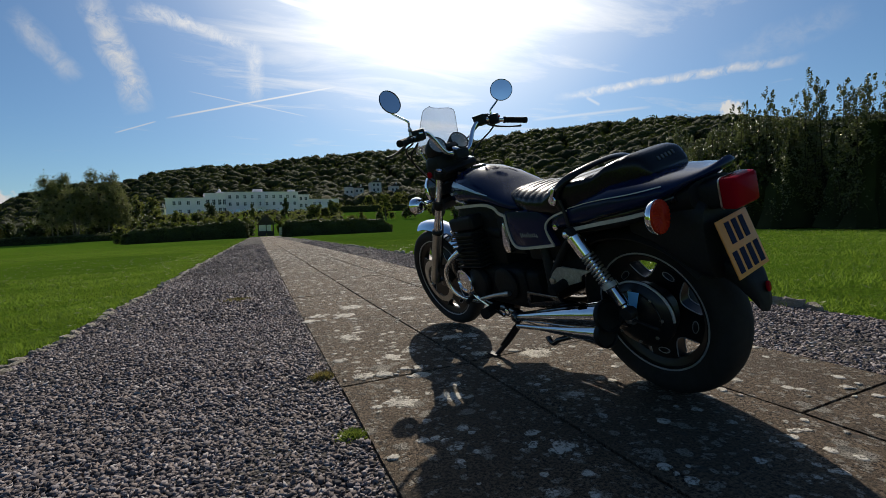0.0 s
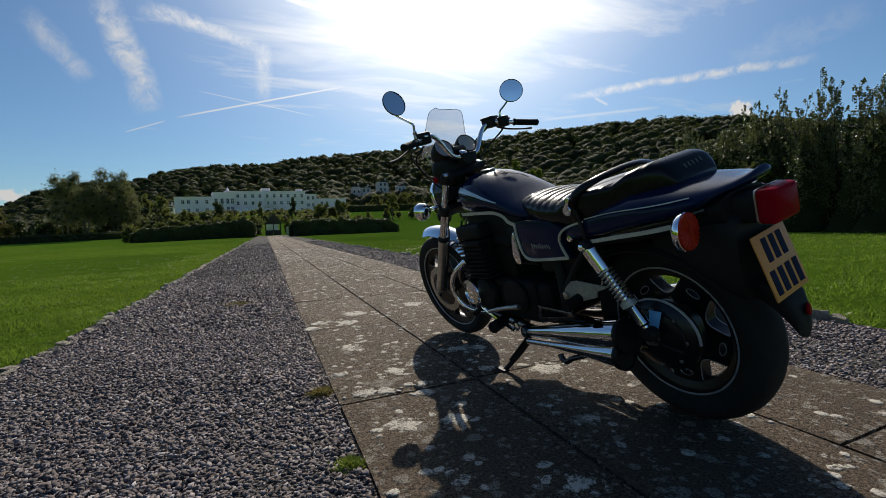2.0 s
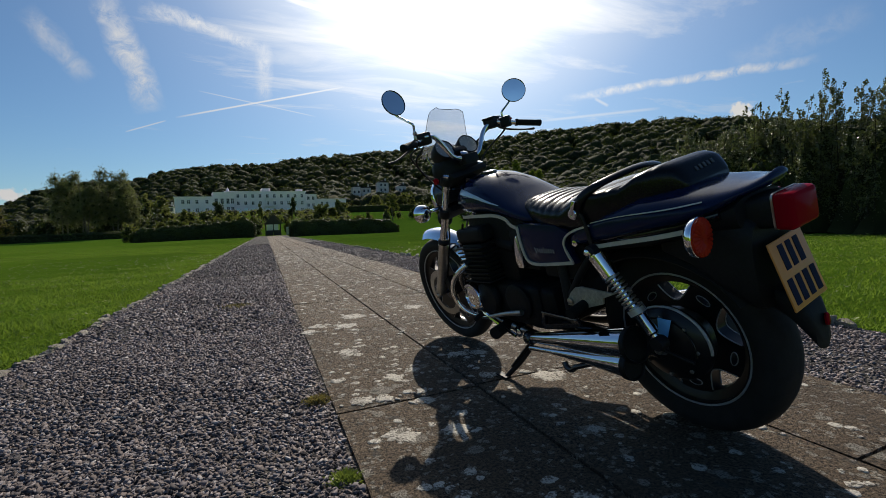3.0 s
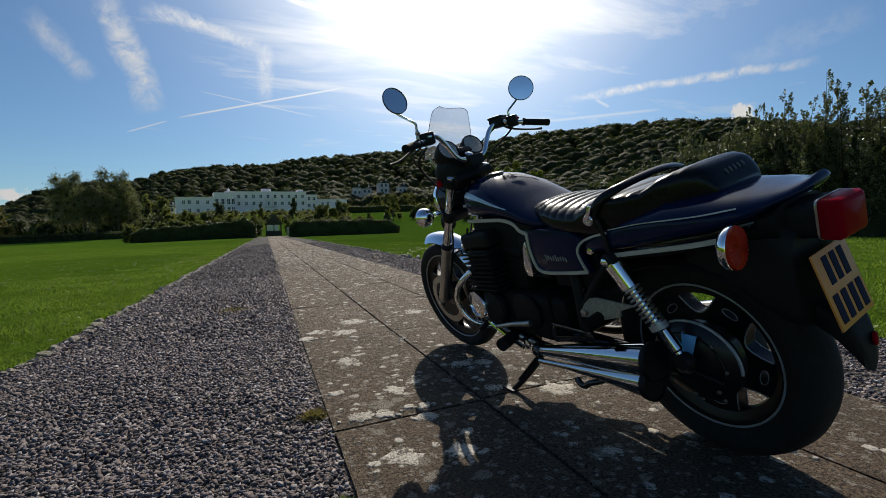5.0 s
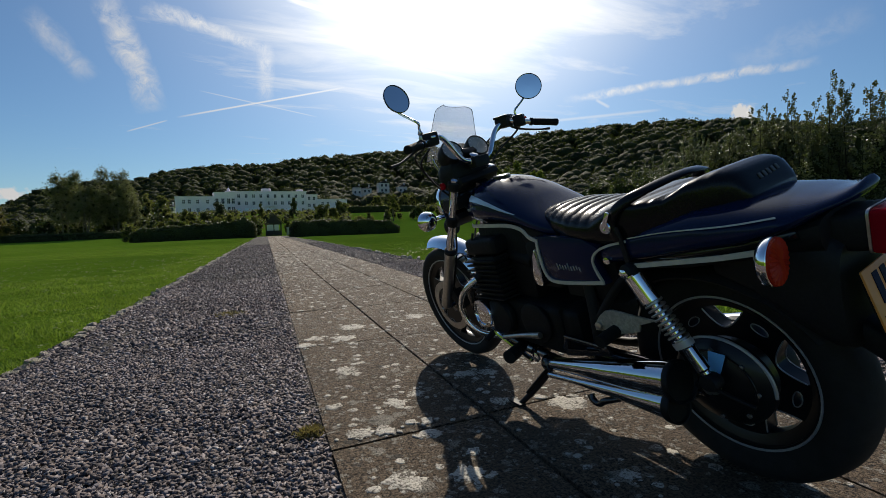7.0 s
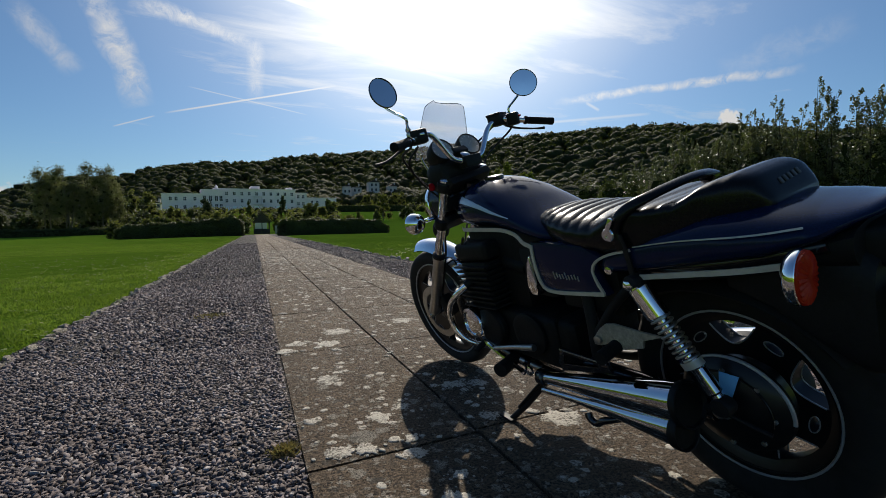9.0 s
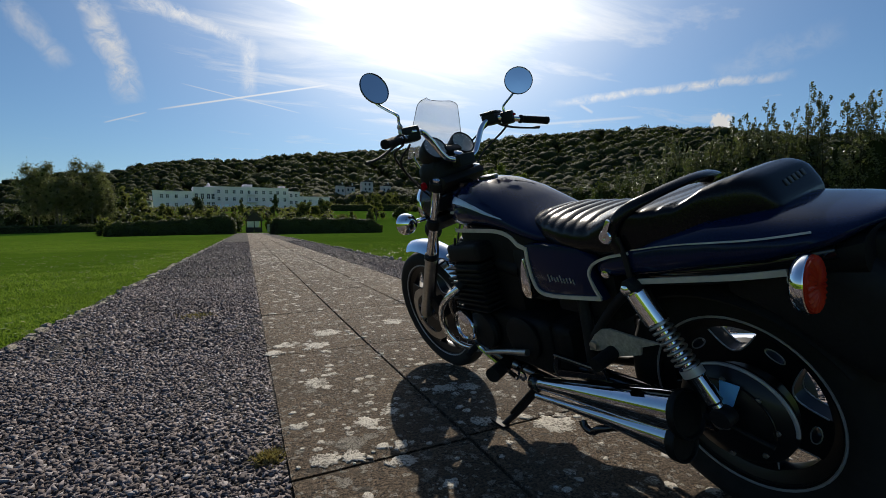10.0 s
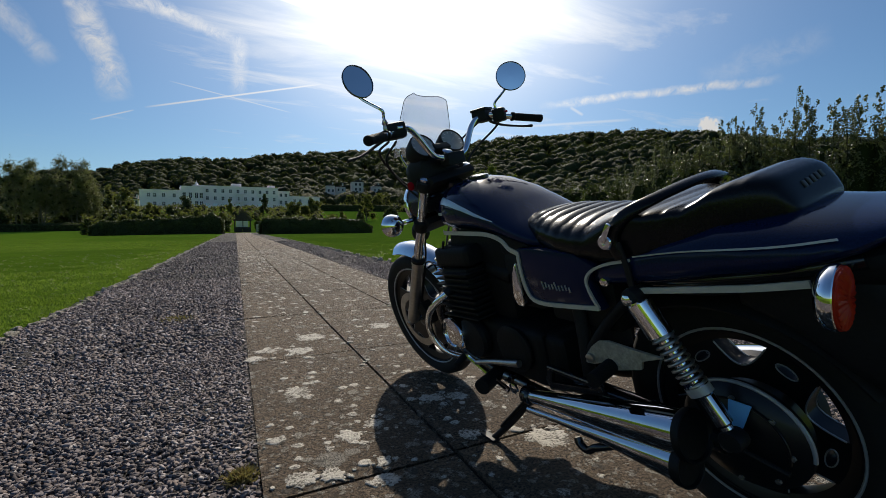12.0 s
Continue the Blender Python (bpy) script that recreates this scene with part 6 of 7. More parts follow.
for k in range(4):
    b_part("warning_lamp", lathe([(0.005, 0), (0.005, 0.003), (0.002, 0.004)], (0.942, -0.024 + 0.016 * k, 1.027), (-0.72, 0, 0.69), 10), PALE, steer="bars")
b_part("ignition_lock", lathe([(0.020, 0), (0.020, 0.012), (0.015, 0.016), (0.004, 0.017)], (0.925, 0, 1.0), (-0.55, 0, 0.84), 20), CHROME, steer="bars")

b_part("instrument_housing", loft([(0.945, 0, 0.965, 0.09, 0.03, 0.045), (0.955, 0, 0.962, 0.105, 0.050, 0.058), (1.01, 0, 0.958, 0.112, 0.055, 0.070), (1.045, 0, 0.95, 0.10, 0.045, 0.065), (1.055, 0, 0.95, 0.08, 0.03, 0.05)], 24, 4), MATT_BLACK, None, "black housing below the instruments", steer="bars")

# fly screen
scr = bmesh.new()
rows = []
for k in range(25):
    t = k / 24
    z = 1.030 + 0.195 * t
    half = 0.152 - 0.054 * t ** 1.2
    if t > 0.84:
        half -= 0.040 * ((t - 0.84) / 0.16) ** 3.5
    rows.append([(1.066 - 0.081 * t + 0.030 * (1 - (j / 10 - 1) ** 2), half * (j / 10 - 1) - 0.030, z + 0.011 * t * (j / 10 - 1) + (0.004 * (1 - (j / 10 - 1) ** 2) if t > 0.8 else 0)) for j in range(21)])
grid = [[scr.verts.new(p) for p in row] for row in rows]
for a, b in zip(grid, grid[1:]):
    for j in range(20):
        scr.faces.new((a[j], a[j + 1], b[j + 1], b[j]))
screen = b_part("fly_screen", scr, SCREEN_MAT, None, "small clear plastic fly screen", steer="bars")
thick = screen.modifiers.new("thickness", "SOLIDIFY")
thick.thickness = 0.0025
rim_pts = [r[0] for r in rows] + [p for p in rows[-1][1:-1]] + [r[-1] for r in rows[::-1]]
b_part("screen_edge", tube(rim_pts, 0.0011, 5, 0), MATT_BLACK, screen, steer="bars")
for s in (1, -1):
    b_part("screen_bracket", tube([(1.03, s * 0.08, 0.94), (1.062, s * 0.09, 1.02), (1.058, s * 0.09, 1.05)], 0.004, 8, 3), CHROME, screen, steer="bars")

# cables and hoses
CABLES = ([(0.90, 0.20, 1.085), (0.99, 0.20, 1.03), (1.02, 0.13, 0.92), (0.96, 0.05, 0.78), (0.86, 0.06, 0.70)],
          [(0.88, 0.24, 1.09), (0.97, 0.23, 1.06), (1.04, 0.13, 0.95), (1.00, 0.04, 0.84)],
          [(0.90, -0.22, 1.09), (1.02, -0.24, 1.06), (1.06, -0.12, 0.98), (1.02, -0.02, 0.86), (0.95, 0.0, 0.74)],
          [(0.87, -0.26, 1.08), (0.95, -0.30, 1.04), (1.00, -0.18, 0.96), (0.93, -0.06, 0.85)],
          [(1.00, 0.05, 0.79), (1.13, 0.085, 0.70), (1.21, 0.085, 0.56), (1.235, 0.08, 0.41)],
          [(1.00, -0.05, 0.79), (1.13, -0.085, 0.70), (1.21, -0.085, 0.56), (1.235, -0.08, 0.41)],
          [(0.98, 0.07, 1.00), (1.03, 0.09, 0.86), (1.12, 0.07, 0.64), (1.31, 0.07, 0.33)])
for path in CABLES:
    b_part("cable", tube(path, 0.0042, 6, 6), MATT_BLACK, steer=True)

# fuel tank
def tank_side(x, z):
    """The tank's half width at a place along and up its side."""
    order = TANK[::-1]
    mid, w, up, down = (float(np.interp(x, [q[0] for q in order], [q[c] for q in order])) for c in (2, 3, 4, 5))
    k = min(1.0, abs(z - mid) / (up if z > mid else down))
    return w * max(0.02, 1 - k ** 2.35) ** (1 / 2.35)


TANK = [(0.884, 0, 0.797, 0.070, 0.050, 0.045), (0.876, 0, 0.797, 0.106, 0.074, 0.058), (0.855, 0, 0.800, 0.128, 0.092, 0.066), (0.79, 0, 0.800, 0.144, 0.102, 0.068), (0.72, 0, 0.797, 0.147, 0.092, 0.066), (0.64, 0, 0.787, 0.147, 0.068, 0.060),
        (0.57, 0, 0.766, 0.145, 0.045, 0.052), (0.51, 0, 0.742, 0.141, 0.036, 0.046), (0.46, 0, 0.726, 0.135, 0.028, 0.040), (0.42, 0, 0.715, 0.12, 0.014, 0.03)]
tank = b_part("fuel_tank", loft(TANK, 44, 2.35), PAINT, None, "dark blue fuel tank with pale stripes")
b_part("filler_cap", lathe([(0.034, -0.008), (0.034, 0.003), (0.031, 0.005), (0.006, 0.006)], (0.775, 0, 0.9005), (-0.06, 0, 1), 28), GLOSS_BLACK, tank)
b_part("filler_hinge", block((0.812, 0, 0.897), (0.024, 0.036, 0.008), 0.003), GLOSS_BLACK, tank)
for s in (1, -1):
    low = [(0.862, 0.836), (0.827, 0.838), (0.78, 0.834), (0.737, 0.824), (0.69, 0.812), (0.641, 0.797), (0.60, 0.786), (0.568, 0.778)]
    top = [(0.862, 0.850), (0.827, 0.860), (0.78, 0.853), (0.737, 0.840), (0.69, 0.824), (0.641, 0.806), (0.60, 0.790), (0.568, 0.779)]
    flash = bmesh.new()
    rings(flash, [[(a[0], tank_side(*a) + 0.002, a[1]), (a[0], tank_side(a[0], (a[1] + b[1]) / 2) + 0.003, (a[1] + b[1]) / 2), (b[0], tank_side(*b) + 0.002, b[1]), (b[0], tank_side(*b) - 0.004, b[1]), (a[0], tank_side(*a) - 0.004, a[1])] for a, b in zip(low, top)])
    b_part("tank_flash", flash if s > 0 else flip(flash), FLASH, tank, "pale tank flash")
    line = ribbon([(0.862, 0.122, 0.742), (0.822, 0.140, 0.742), (0.704, 0.147, 0.744), (0.602, 0.147, 0.742), (0.545, 0.147, 0.727), (0.516, 0.148, 0.703), (0.485, 0.151, 0.694)], 0.013)
    b_part("stripe", line if s > 0 else flip(line), SILVER, tank, "pale pinstripe")
    badge = block((0.835, 0.132, 0.805), (0.034, 0.004, 0.010), 0.002)
    b_part("tank_badge", badge if s > 0 else flip(badge), PALE, tank)

# side covers
for s in (1, -1):
    cover = prism([(0.487, 0.706), (0.489, 0.648), (0.483, 0.596), (0.464, 0.561), (0.416, 0.553), (0.332, 0.560), (0.244, 0.570), (0.262, 0.607), (0.272, 0.642), (0.25, 0.675), (0.30, 0.70), (0.42, 0.708)], 0.120, 0.150, "y", 0.008)
    panel = b_part("side_cover", cover if s > 0 else flip(cover), PAINT, None, "dark blue side cover edged with a pale stripe")
    line = ribbon([(0.479, 0.151, 0.698), (0.481, 0.151, 0.648), (0.475, 0.151, 0.600), (0.458, 0.151, 0.569), (0.416, 0.151, 0.561), (0.332, 0.151, 0.568), (0.251, 0.151, 0.577)], 0.0105, 0.006)
    b_part("stripe", line if s > 0 else flip(line), SILVER, panel)
    for k in range(9):
        bar = block((0.410 - 0.0105 * k, 0.1515, 0.612 + 0.002 * math.sin(k * 2.1)), (0.0022, 0.003, 0.014 + 0.008 * (k in (0, 4)) ), 0, Matrix.Rotation(0.25, 4, "Y"))
        b_part("emblem_bar", bar if s > 0 else flip(bar), PALE, panel)
    trim = prism([(0.493, 0.668), (0.508, 0.640), (0.519, 0.600), (0.524, 0.567), (0.512, 0.541), (0.487, 0.541), (0.482, 0.556), (0.490, 0.610)], 0.125, 0.160, "y", 0.006)
    b_part("intake_trim", trim if s > 0 else flip(trim), CHROME, None, "chrome trim ahead of the side cover")

def settle(bm, low=0.0):
    """The seat hump and the top of the cowl sit a little forward and to the right on their mounts."""
    for v in bm.verts:
        d = max(0.0, 0.12 - v.co.x) * (1.0 if not low else min(1.0, max(0.0, (v.co.z - low) / 0.05)))
        v.co.x += 0.16 * d
        v.co.y -= 0.18 * d
    return bm


# tail cowl
COWL = [(0.275, 0, 0.645, 0.118, 0.012, 0.014), (0.262, 0, 0.648, 0.138, 0.028, 0.026), (0.235, 0, 0.655, 0.150, 0.038, 0.034), (0.18, 0, 0.670, 0.155, 0.045, 0.042), (0.10, 0, 0.685, 0.156, 0.055, 0.044), (0.0, 0, 0.703, 0.153, 0.068, 0.043),
        (-0.08, 0, 0.716, 0.143, 0.050, 0.043), (-0.13, 0, 0.727, 0.132, 0.035, 0.036), (-0.160, 0, 0.733, 0.120, 0.027, 0.027), (-0.196, 0, 0.740, 0.098, 0.017, 0.010), (-0.223, 0, 0.747, 0.076, 0.011, 0.009), (-0.238, 0, 0.752, 0.060, 0.009, 0.007), (-0.250, 0, 0.758, 0.042, 0.006, 0.005), (-0.260, 0, 0.766, 0.018, 0.003, 0.003)]
cowl = b_part("tail_cowl", settle(loft(COWL, 36, [3.6 if q[0] > 0.05 else 3.0 if q[0] > -0.10 else 2.6 if q[0] > -0.18 else 2.3 for q in COWL]), 0.725), PAINT, None, "dark blue tail cowl with pale stripes")
for s in (1, -1):
    wide = ribbon([(0.168, 0.1575, 0.632), (0.061, 0.158, 0.649), (-0.045, 0.152, 0.664), (-0.116, 0.141, 0.676)], 0.0115, 0.005)
    b_part("stripe", wide if s > 0 else flip(wide), SILVER, cowl)
    thin = ribbon([(0.146, 0.157, 0.706), (0.048, 0.1575, 0.722), (-0.077, 0.148, 0.731), (-0.152, 0.130, 0.738)], 0.0024, 0.003)
    b_part("stripe", settle(thin if s > 0 else flip(thin), 0.725), SILVER, cowl)
    nose = ribbon([(0.251, 0.152, 0.577), (0.267, 0.151, 0.607), (0.275, 0.149, 0.639), (0.254, 0.152, 0.665), (0.211, 0.156, 0.685), (0.155, 0.157, 0.698)], 0.006, 0.006)
    b_part("stripe", nose if s > 0 else flip(nose), SILVER, cowl)
    bolt = lathe([(0.010, 0), (0.010, 0.005), (0.004, 0.007)], (0.225, 0.150, 0.642), (0, 1, 0), 12)
    b_part("bolt", bolt if s > 0 else flip(bolt), CHROME, cowl)
b_part("undertray", loft([(0.20, 0, 0.615, 0.10, 0.03, 0.02), (0.05, 0, 0.635, 0.11, 0.03, 0.025), (-0.10, 0, 0.67, 0.10, 0.03, 0.03), (-0.19, 0, 0.70, 0.09, 0.03, 0.05)], 20, 3), MATT_BLACK)

b_part("inner_mudguard", loft([(0.02, 0, 0.615, 0.06, 0.03, 0.03), (-0.06, 0, 0.610, 0.085, 0.075, 0.05), (-0.13, 0, 0.585, 0.092, 0.12, 0.085), (-0.185, 0, 0.560, 0.088, 0.13, 0.10), (-0.205, 0, 0.55, 0.080, 0.12, 0.09)], 24, 4), MATT_BLACK, None, "black inner mudguard below the tail")

# seat: pleated, stepped
SEAT = [(0.545, 0.752, 0.040, 0.018, 0.02), (0.51, 0.752, 0.078, 0.026, 0.035), (0.47, 0.748, 0.104, 0.032, 0.05), (0.43, 0.738, 0.124, 0.043, 0.06), (0.36, 0.722, 0.142, 0.054, 0.058), (0.29, 0.715, 0.150, 0.058, 0.056), (0.235, 0.718, 0.152, 0.062, 0.052), (0.19, 0.728, 0.152, 0.064, 0.05),
        (0.15, 0.738, 0.150, 0.057, 0.05), (0.11, 0.742, 0.147, 0.051, 0.046), (0.05, 0.748, 0.143, 0.049, 0.04), (0.03, 0.752, 0.139, 0.054, 0.04), (0.010, 0.757, 0.135, 0.062, 0.04), (-0.018, 0.762, 0.130, 0.065, 0.04), (-0.045, 0.765, 0.122, 0.066, 0.036), (-0.066, 0.765, 0.112, 0.061, 0.032),
        (-0.081, 0.765, 0.102, 0.053, 0.03), (-0.097, 0.764, 0.092, 0.028, 0.025), (-0.107, 0.762, 0.08, 0.01, 0.012)]
dense = []
xs = np.linspace(SEAT[0][0], SEAT[-1][0], 120)
order = SEAT[::-1]
for x in xs:
    z, w, up, down = (float(np.interp(x, [q[0] for q in order], [q[c] for q in order])) for c in (1, 2, 3, 4))
    if 0.27 < x < 0.50 or 0.03 < x < 0.13:
        up += (0.0075 if x > 0.2 else 0.0030) * abs(math.sin((x - 0.235) * math.pi / 0.036)) ** 0.7 - 0.003
    dense.append((x, 0, z, w, up, down))
seat_bm = bmesh.new()
loops = []
for x, y, z, w, up, down in dense:
    power = 2.6 + 4.4 * min(1.0, max(0.0, (0.26 - x) / 0.10)) - 2.4 * min(1.0, max(0.0, (0.03 - x) / 0.06))
    row = []
    for k in range(44):
        c, q = math.cos(2 * math.pi * k / 44), math.sin(2 * math.pi * k / 44)
        row.append((x, w * math.copysign(abs(c) ** (2 / power), c), z + (up if q > 0 else down) * math.copysign(abs(q) ** (2 / power), q)))
    loops.append(row)
rings(seat_bm, loops)
settle(seat_bm)
seat = b_part("seat", seat_bm, VINYL, None, "black pleated stepped vinyl seat")
strap_line = smooth_path([(0.172, 0.157, 0.700), (0.186, 0.158, 0.742), (0.160, 0.150, 0.784), (0.114, 0.112, 0.812), (0.090, 0.0, 0.826), (0.114, -0.112, 0.812), (0.160, -0.150, 0.784), (0.172, -0.157, 0.700)], 8)
loops = []
for k, p in enumerate(strap_line):
    way = (strap_line[min(k + 1, len(strap_line) - 1)] - strap_line[max(k - 1, 0)]).normalized()
    across = (Vector((1, 0, 0.35)) - way * way.dot(Vector((1, 0, 0.35)))).normalized()
    rise = way.cross(across)
    loops.append([p + across * 0.0135 * math.copysign(abs(math.cos(a)) ** 0.6, math.cos(a)) + rise * 0.0065 * math.sin(a) for a in (2 * math.pi * j / 12 for j in range(12))])
b_part("seat_strap", rings(bmesh.new(), loops), VINYL, seat, "black padded passenger strap")
b_part("strap_band", ribbon([(0.172, 0.160, 0.735), (0.160, 0.161, 0.69), (0.156, 0.160, 0.64)], 0.012, 0.004), MATT_BLACK, seat)
b_part("buckle", lathe([(0.003, -0.003), (0.015, -0.003), (0.016, 0.0), (0.014, 0.003), (0.005, 0.004), (0.003, 0.003)], (0.196, 0.166, 0.736), (0, 1, 0), 20, closed=True), CHROME, seat, "chrome strap buckle")
b_part("buckle_tongue", block((0.188, 0.168, 0.756), (0.012, 0.007, 0.044), 0.002, Matrix.Rotation(-0.5, 4, "Y")), CHROME, seat)
for k in range(5):
    b_part("seat_emblem_bar", block((-0.0600 + 0.0007 * k, -0.012 - 0.017 * k, 0.7975 + 0.0012 * k), (0.003, 0.009, 0.013), 0.001, Matrix.Rotation(radians(30), 4, "Y")), EMBOSS, seat)

# tail lamp, plate, mudguard
lamp_box = loft([(-0.238, -0.010, 0.687, 0.052, 0.040, 0.040), (-0.241, -0.010, 0.687, 0.053, 0.042, 0.041), (-0.263, -0.010, 0.685, 0.052, 0.042, 0.040), (-0.269, -0.010, 0.685, 0.048, 0.039, 0.036), (-0.272, -0.010, 0.685, 0.040, 0.032, 0.028)], 40, 9)
tail = b_part("tail_lamp", lamp_box, RED, None, "large red rectangular tail lamp")
b_part("lamp_edge", loft([(-0.234, -0.010, 0.687, 0.054, 0.042, 0.041), (-0.238, -0.010, 0.687, 0.054, 0.042, 0.041)], 40, 9), ALLOY, tail, "chrome lamp surround")
b_part("lamp_body", loft([(-0.10, 0, 0.685, 0.070, 0.03, 0.04), (-0.234, -0.010, 0.687, 0.052, 0.040, 0.040)], 24, 5), MATT_BLACK, tail)
PL = Matrix.Translation((-0.270, -0.004, 0.546)) @ Matrix.Rotation(radians(4), 4, "Z") @ Matrix.Rotation(radians(14), 4, "Y")
plate = part("number_plate", block((0, 0, 0), (0.004, 0.150, 0.158), 0.0015), YELLOW, bike, "yellow number plate with dark characters")
plate.matrix_basis = PL
for row, (n, z) in enumerate(((3, 0.038), (4, -0.038))):
    for k in range(n):
        y = (k - (n - 1) / 2) * 0.034
        bar = part("plate_bar", block((-0.0028, y, z), (0.0016, 0.021, 0.058), 0.0), INK, plate)
bracket = part("plate_bracket", block((0.006, 0, 0.004), (0.008, 0.13, 0.14), 0.003), MATT_BLACK, bike)
bracket.matrix_basis = PL
mud = bmesh.new()
loops = []
for k in range(22):
    a = radians(62 + (205 - 62) * k / 21)
    r = 0.318
    half = 0.076
    row = []
    for j in range(9):
        u = (j / 8 - 0.5) * 2
        row.append((REAR_AXLE.x + (r - 0.028 * u ** 4) * math.cos(a), u * half - 0.02, REAR_AXLE.z + (r - 0.028 * u ** 4) * math.sin(a)))
    for j in range(9):
        u = 1 - j / 4
        row.append((REAR_AXLE.x + (r - 0.006 - 0.028 * u ** 4) * math.cos(a), u * (half - 0.004) - 0.02, REAR_AXLE.z + (r - 0.006 - 0.028 * u ** 4) * math.sin(a)))
    loops.append(row)
rings(mud, [l for k, l in enumerate(loops) if k <= 12])
b_part("rear_mudguard", mud, MATT_BLACK, None, "black plastic rear mudguard")
flap = loft([(-0.191, -0.020, 0.474, 0.046, 0.04, 0.02), (-0.226, -0.020, 0.464, 0.046, 0.03, 0.040), (-0.252, -0.020, 0.436, 0.042, 0.030, 0.052), (-0.264, -0.020, 0.400, 0.030, 0.024, 0.044), (-0.267, -0.020, 0.368, 0.010, 0.012, 0.016)], 20, 4)
b_part("mud_flap", flap, MATT_BLACK, None, "black mudguard extension")
b_part("rear_reflector", lathe([(0.013, 0), (0.015, 0.004), (0.012, 0.007), (0.003, 0.008)], (-0.264, -0.035, 0.416), (-1, -0.3, 0.05), 20), RED, None, "round red reflector")

# frame
for s in (1, -1):
    b_part("frame_tube", tube([(0.86, s * 0.03, 0.72), (0.88, s * 0.07, 0.50), (0.86, s * 0.09, 0.30), (0.70, s * 0.10, 0.245), (0.45, s * 0.11, 0.245), (0.36, s * 0.12, 0.30), (0.33, s * 0.13, 0.45), (0.36, s * 0.10, 0.66)], 0.016, 10, 6), MATT_BLACK)
    b_part("frame_tube", tube([(0.36, s * 0.10, 0.64), (0.20, s * 0.115, 0.64), (0.0, s * 0.115, 0.665), (-0.16, s * 0.09, 0.70)], 0.013, 10, 6), GLOSS_BLACK)
    b_part("frame_tube", tube([(0.34, s * 0.13, 0.42), (0.24, s * 0.13, 0.55), (0.15, s * 0.125, 0.635)], 0.012, 10, 4), MATT_BLACK)
    b_part("swingarm", tube([(0.40, s * 0.105, 0.320), (0.22, s * 0.108, 0.318), (0.05, s * 0.105, 0.318)], [0.026, 0.030, 0.026], 14, 4), GLOSS_BLACK)
b_part("frame_tube", tube([(0.88, 0, 0.82), (0.70, 0, 0.745), (0.40, 0, 0.66)], 0.022, 12, 4), GLOSS_BLACK)
b_part("steering_head", tube([(0.915, 0, 0.90), (0.975, 0, 0.745)], 0.030, 16, 0), GLOSS_BLACK)
b_part("battery_box", block((0.34, 0, 0.585), (0.20, 0.22, 0.17), 0.012), MATT_BLACK)
b_part("air_box", block((0.52, 0, 0.60), (0.14, 0.24, 0.16), 0.02), MATT_BLACK)
# added black block, keeps the gap between tank and side covers dark
b_part("frame_cover", block((0.50, 0, 0.70), (0.22, 0.235, 0.07), 0.015), MATT_BLACK)
b_part("coil_box", block((0.72, 0, 0.725), (0.22, 0.16, 0.05), 0.01), MATT_BLACK)

# shocks
for s in (1, -1):
    top, low = Vector((0.150, s * 0.165, 0.625)), Vector((0.010, s * 0.150, 0.365))
    way = low - top
    L = way.length
    shock = b_part("shock_absorber", lathe([(0.006, 0.0), (0.012, 0.004), (0.0125, L * 0.5), (0.0125, L - 0.02)], top, way, 16), CHROME, None, "chrome shock absorber with an exposed spring")
    b_part("shroud", lathe([(0.020, 0.010), (0.0245, 0.014), (0.0245, 0.084), (0.021, 0.088)], top, way, 24), CHROME, shock)
    b_part("damper_body", lathe([(0.015, 0.185), (0.0215, 0.188), (0.0215, 0.206), (0.0185, 0.210), (0.0185, 0.264), (0.012, 0.270)], top, way, 24), SILENCER, shock)
    b_part("damper_band", lathe([(0.0222, 0.190), (0.0222, 0.206)], top, way, 24), PALE, shock)
    for k in range(4):
        a = 0.4 + k * 0.5
        b_part("band_bar", lathe([(0.0008, -0.0), (0.0008, 0.016)], top + way.normalized() * 0.189 + (Vector((0.6 * math.cos(a), s * 1.0, 0.5 * math.sin(a))).normalized() * 0.0224), way, 5), INK, shock)
    turn = way.to_track_quat("Z", "Y").to_matrix()
    coil = [top + turn @ Vector((0.0205 * math.cos(g), 0.0205 * math.sin(g), 0.086 + 0.102 * k / 160)) for k in range(161) for g in (2 * math.pi * 8.5 * k / 160,)]
    b_part("spring", tube(coil, 0.0030, 8, 0), ALLOY, shock)
    for p in (top, low):
        b_part("eye", lathe([(0.018, -0.016), (0.020, -0.012), (0.020, 0.012), (0.018, 0.016)], p, (0, 1, 0), 18), MATT_BLACK, shock)
    nut = lathe([(0.012, 0), (0.012, 0.010), (0.006, 0.014)], top + Vector((0, s * 0.016, 0)), (0, s, 0), 6)
    b_part("nut", nut, CHROME, shock)

# final drive and rear axle
DRIVE = Vector((0.035, 0, 0.328))
drive = b_part("final_drive", lathe([(0.060, -0.02), (0.090, 0.02), (0.098, 0.050), (0.108, 0.062), (0.108, 0.078), (0.096, 0.092), (0.062, 0.106), (0.030, 0.112), (0.004, 0.113)], DRIVE, (0, 1, 0), 48), WHEEL_BLACK, None, "black final drive casing with polished edge and pale highlight arc")
# the highlight on the casing's edge, put in as a pale arc
b_part("polished_edge", tube(arc(DRIVE.x, DRIVE.z, 0.1085, 62, 185, 34, 0.076), 0.0042, 8, 0), POLISHED, drive)
b_part("casing_rib", tube(arc(DRIVE.x, DRIVE.z, 0.084, 70, 190, 26, 0.1005), 0.0025, 6, 0), WHEEL_BLACK, drive)
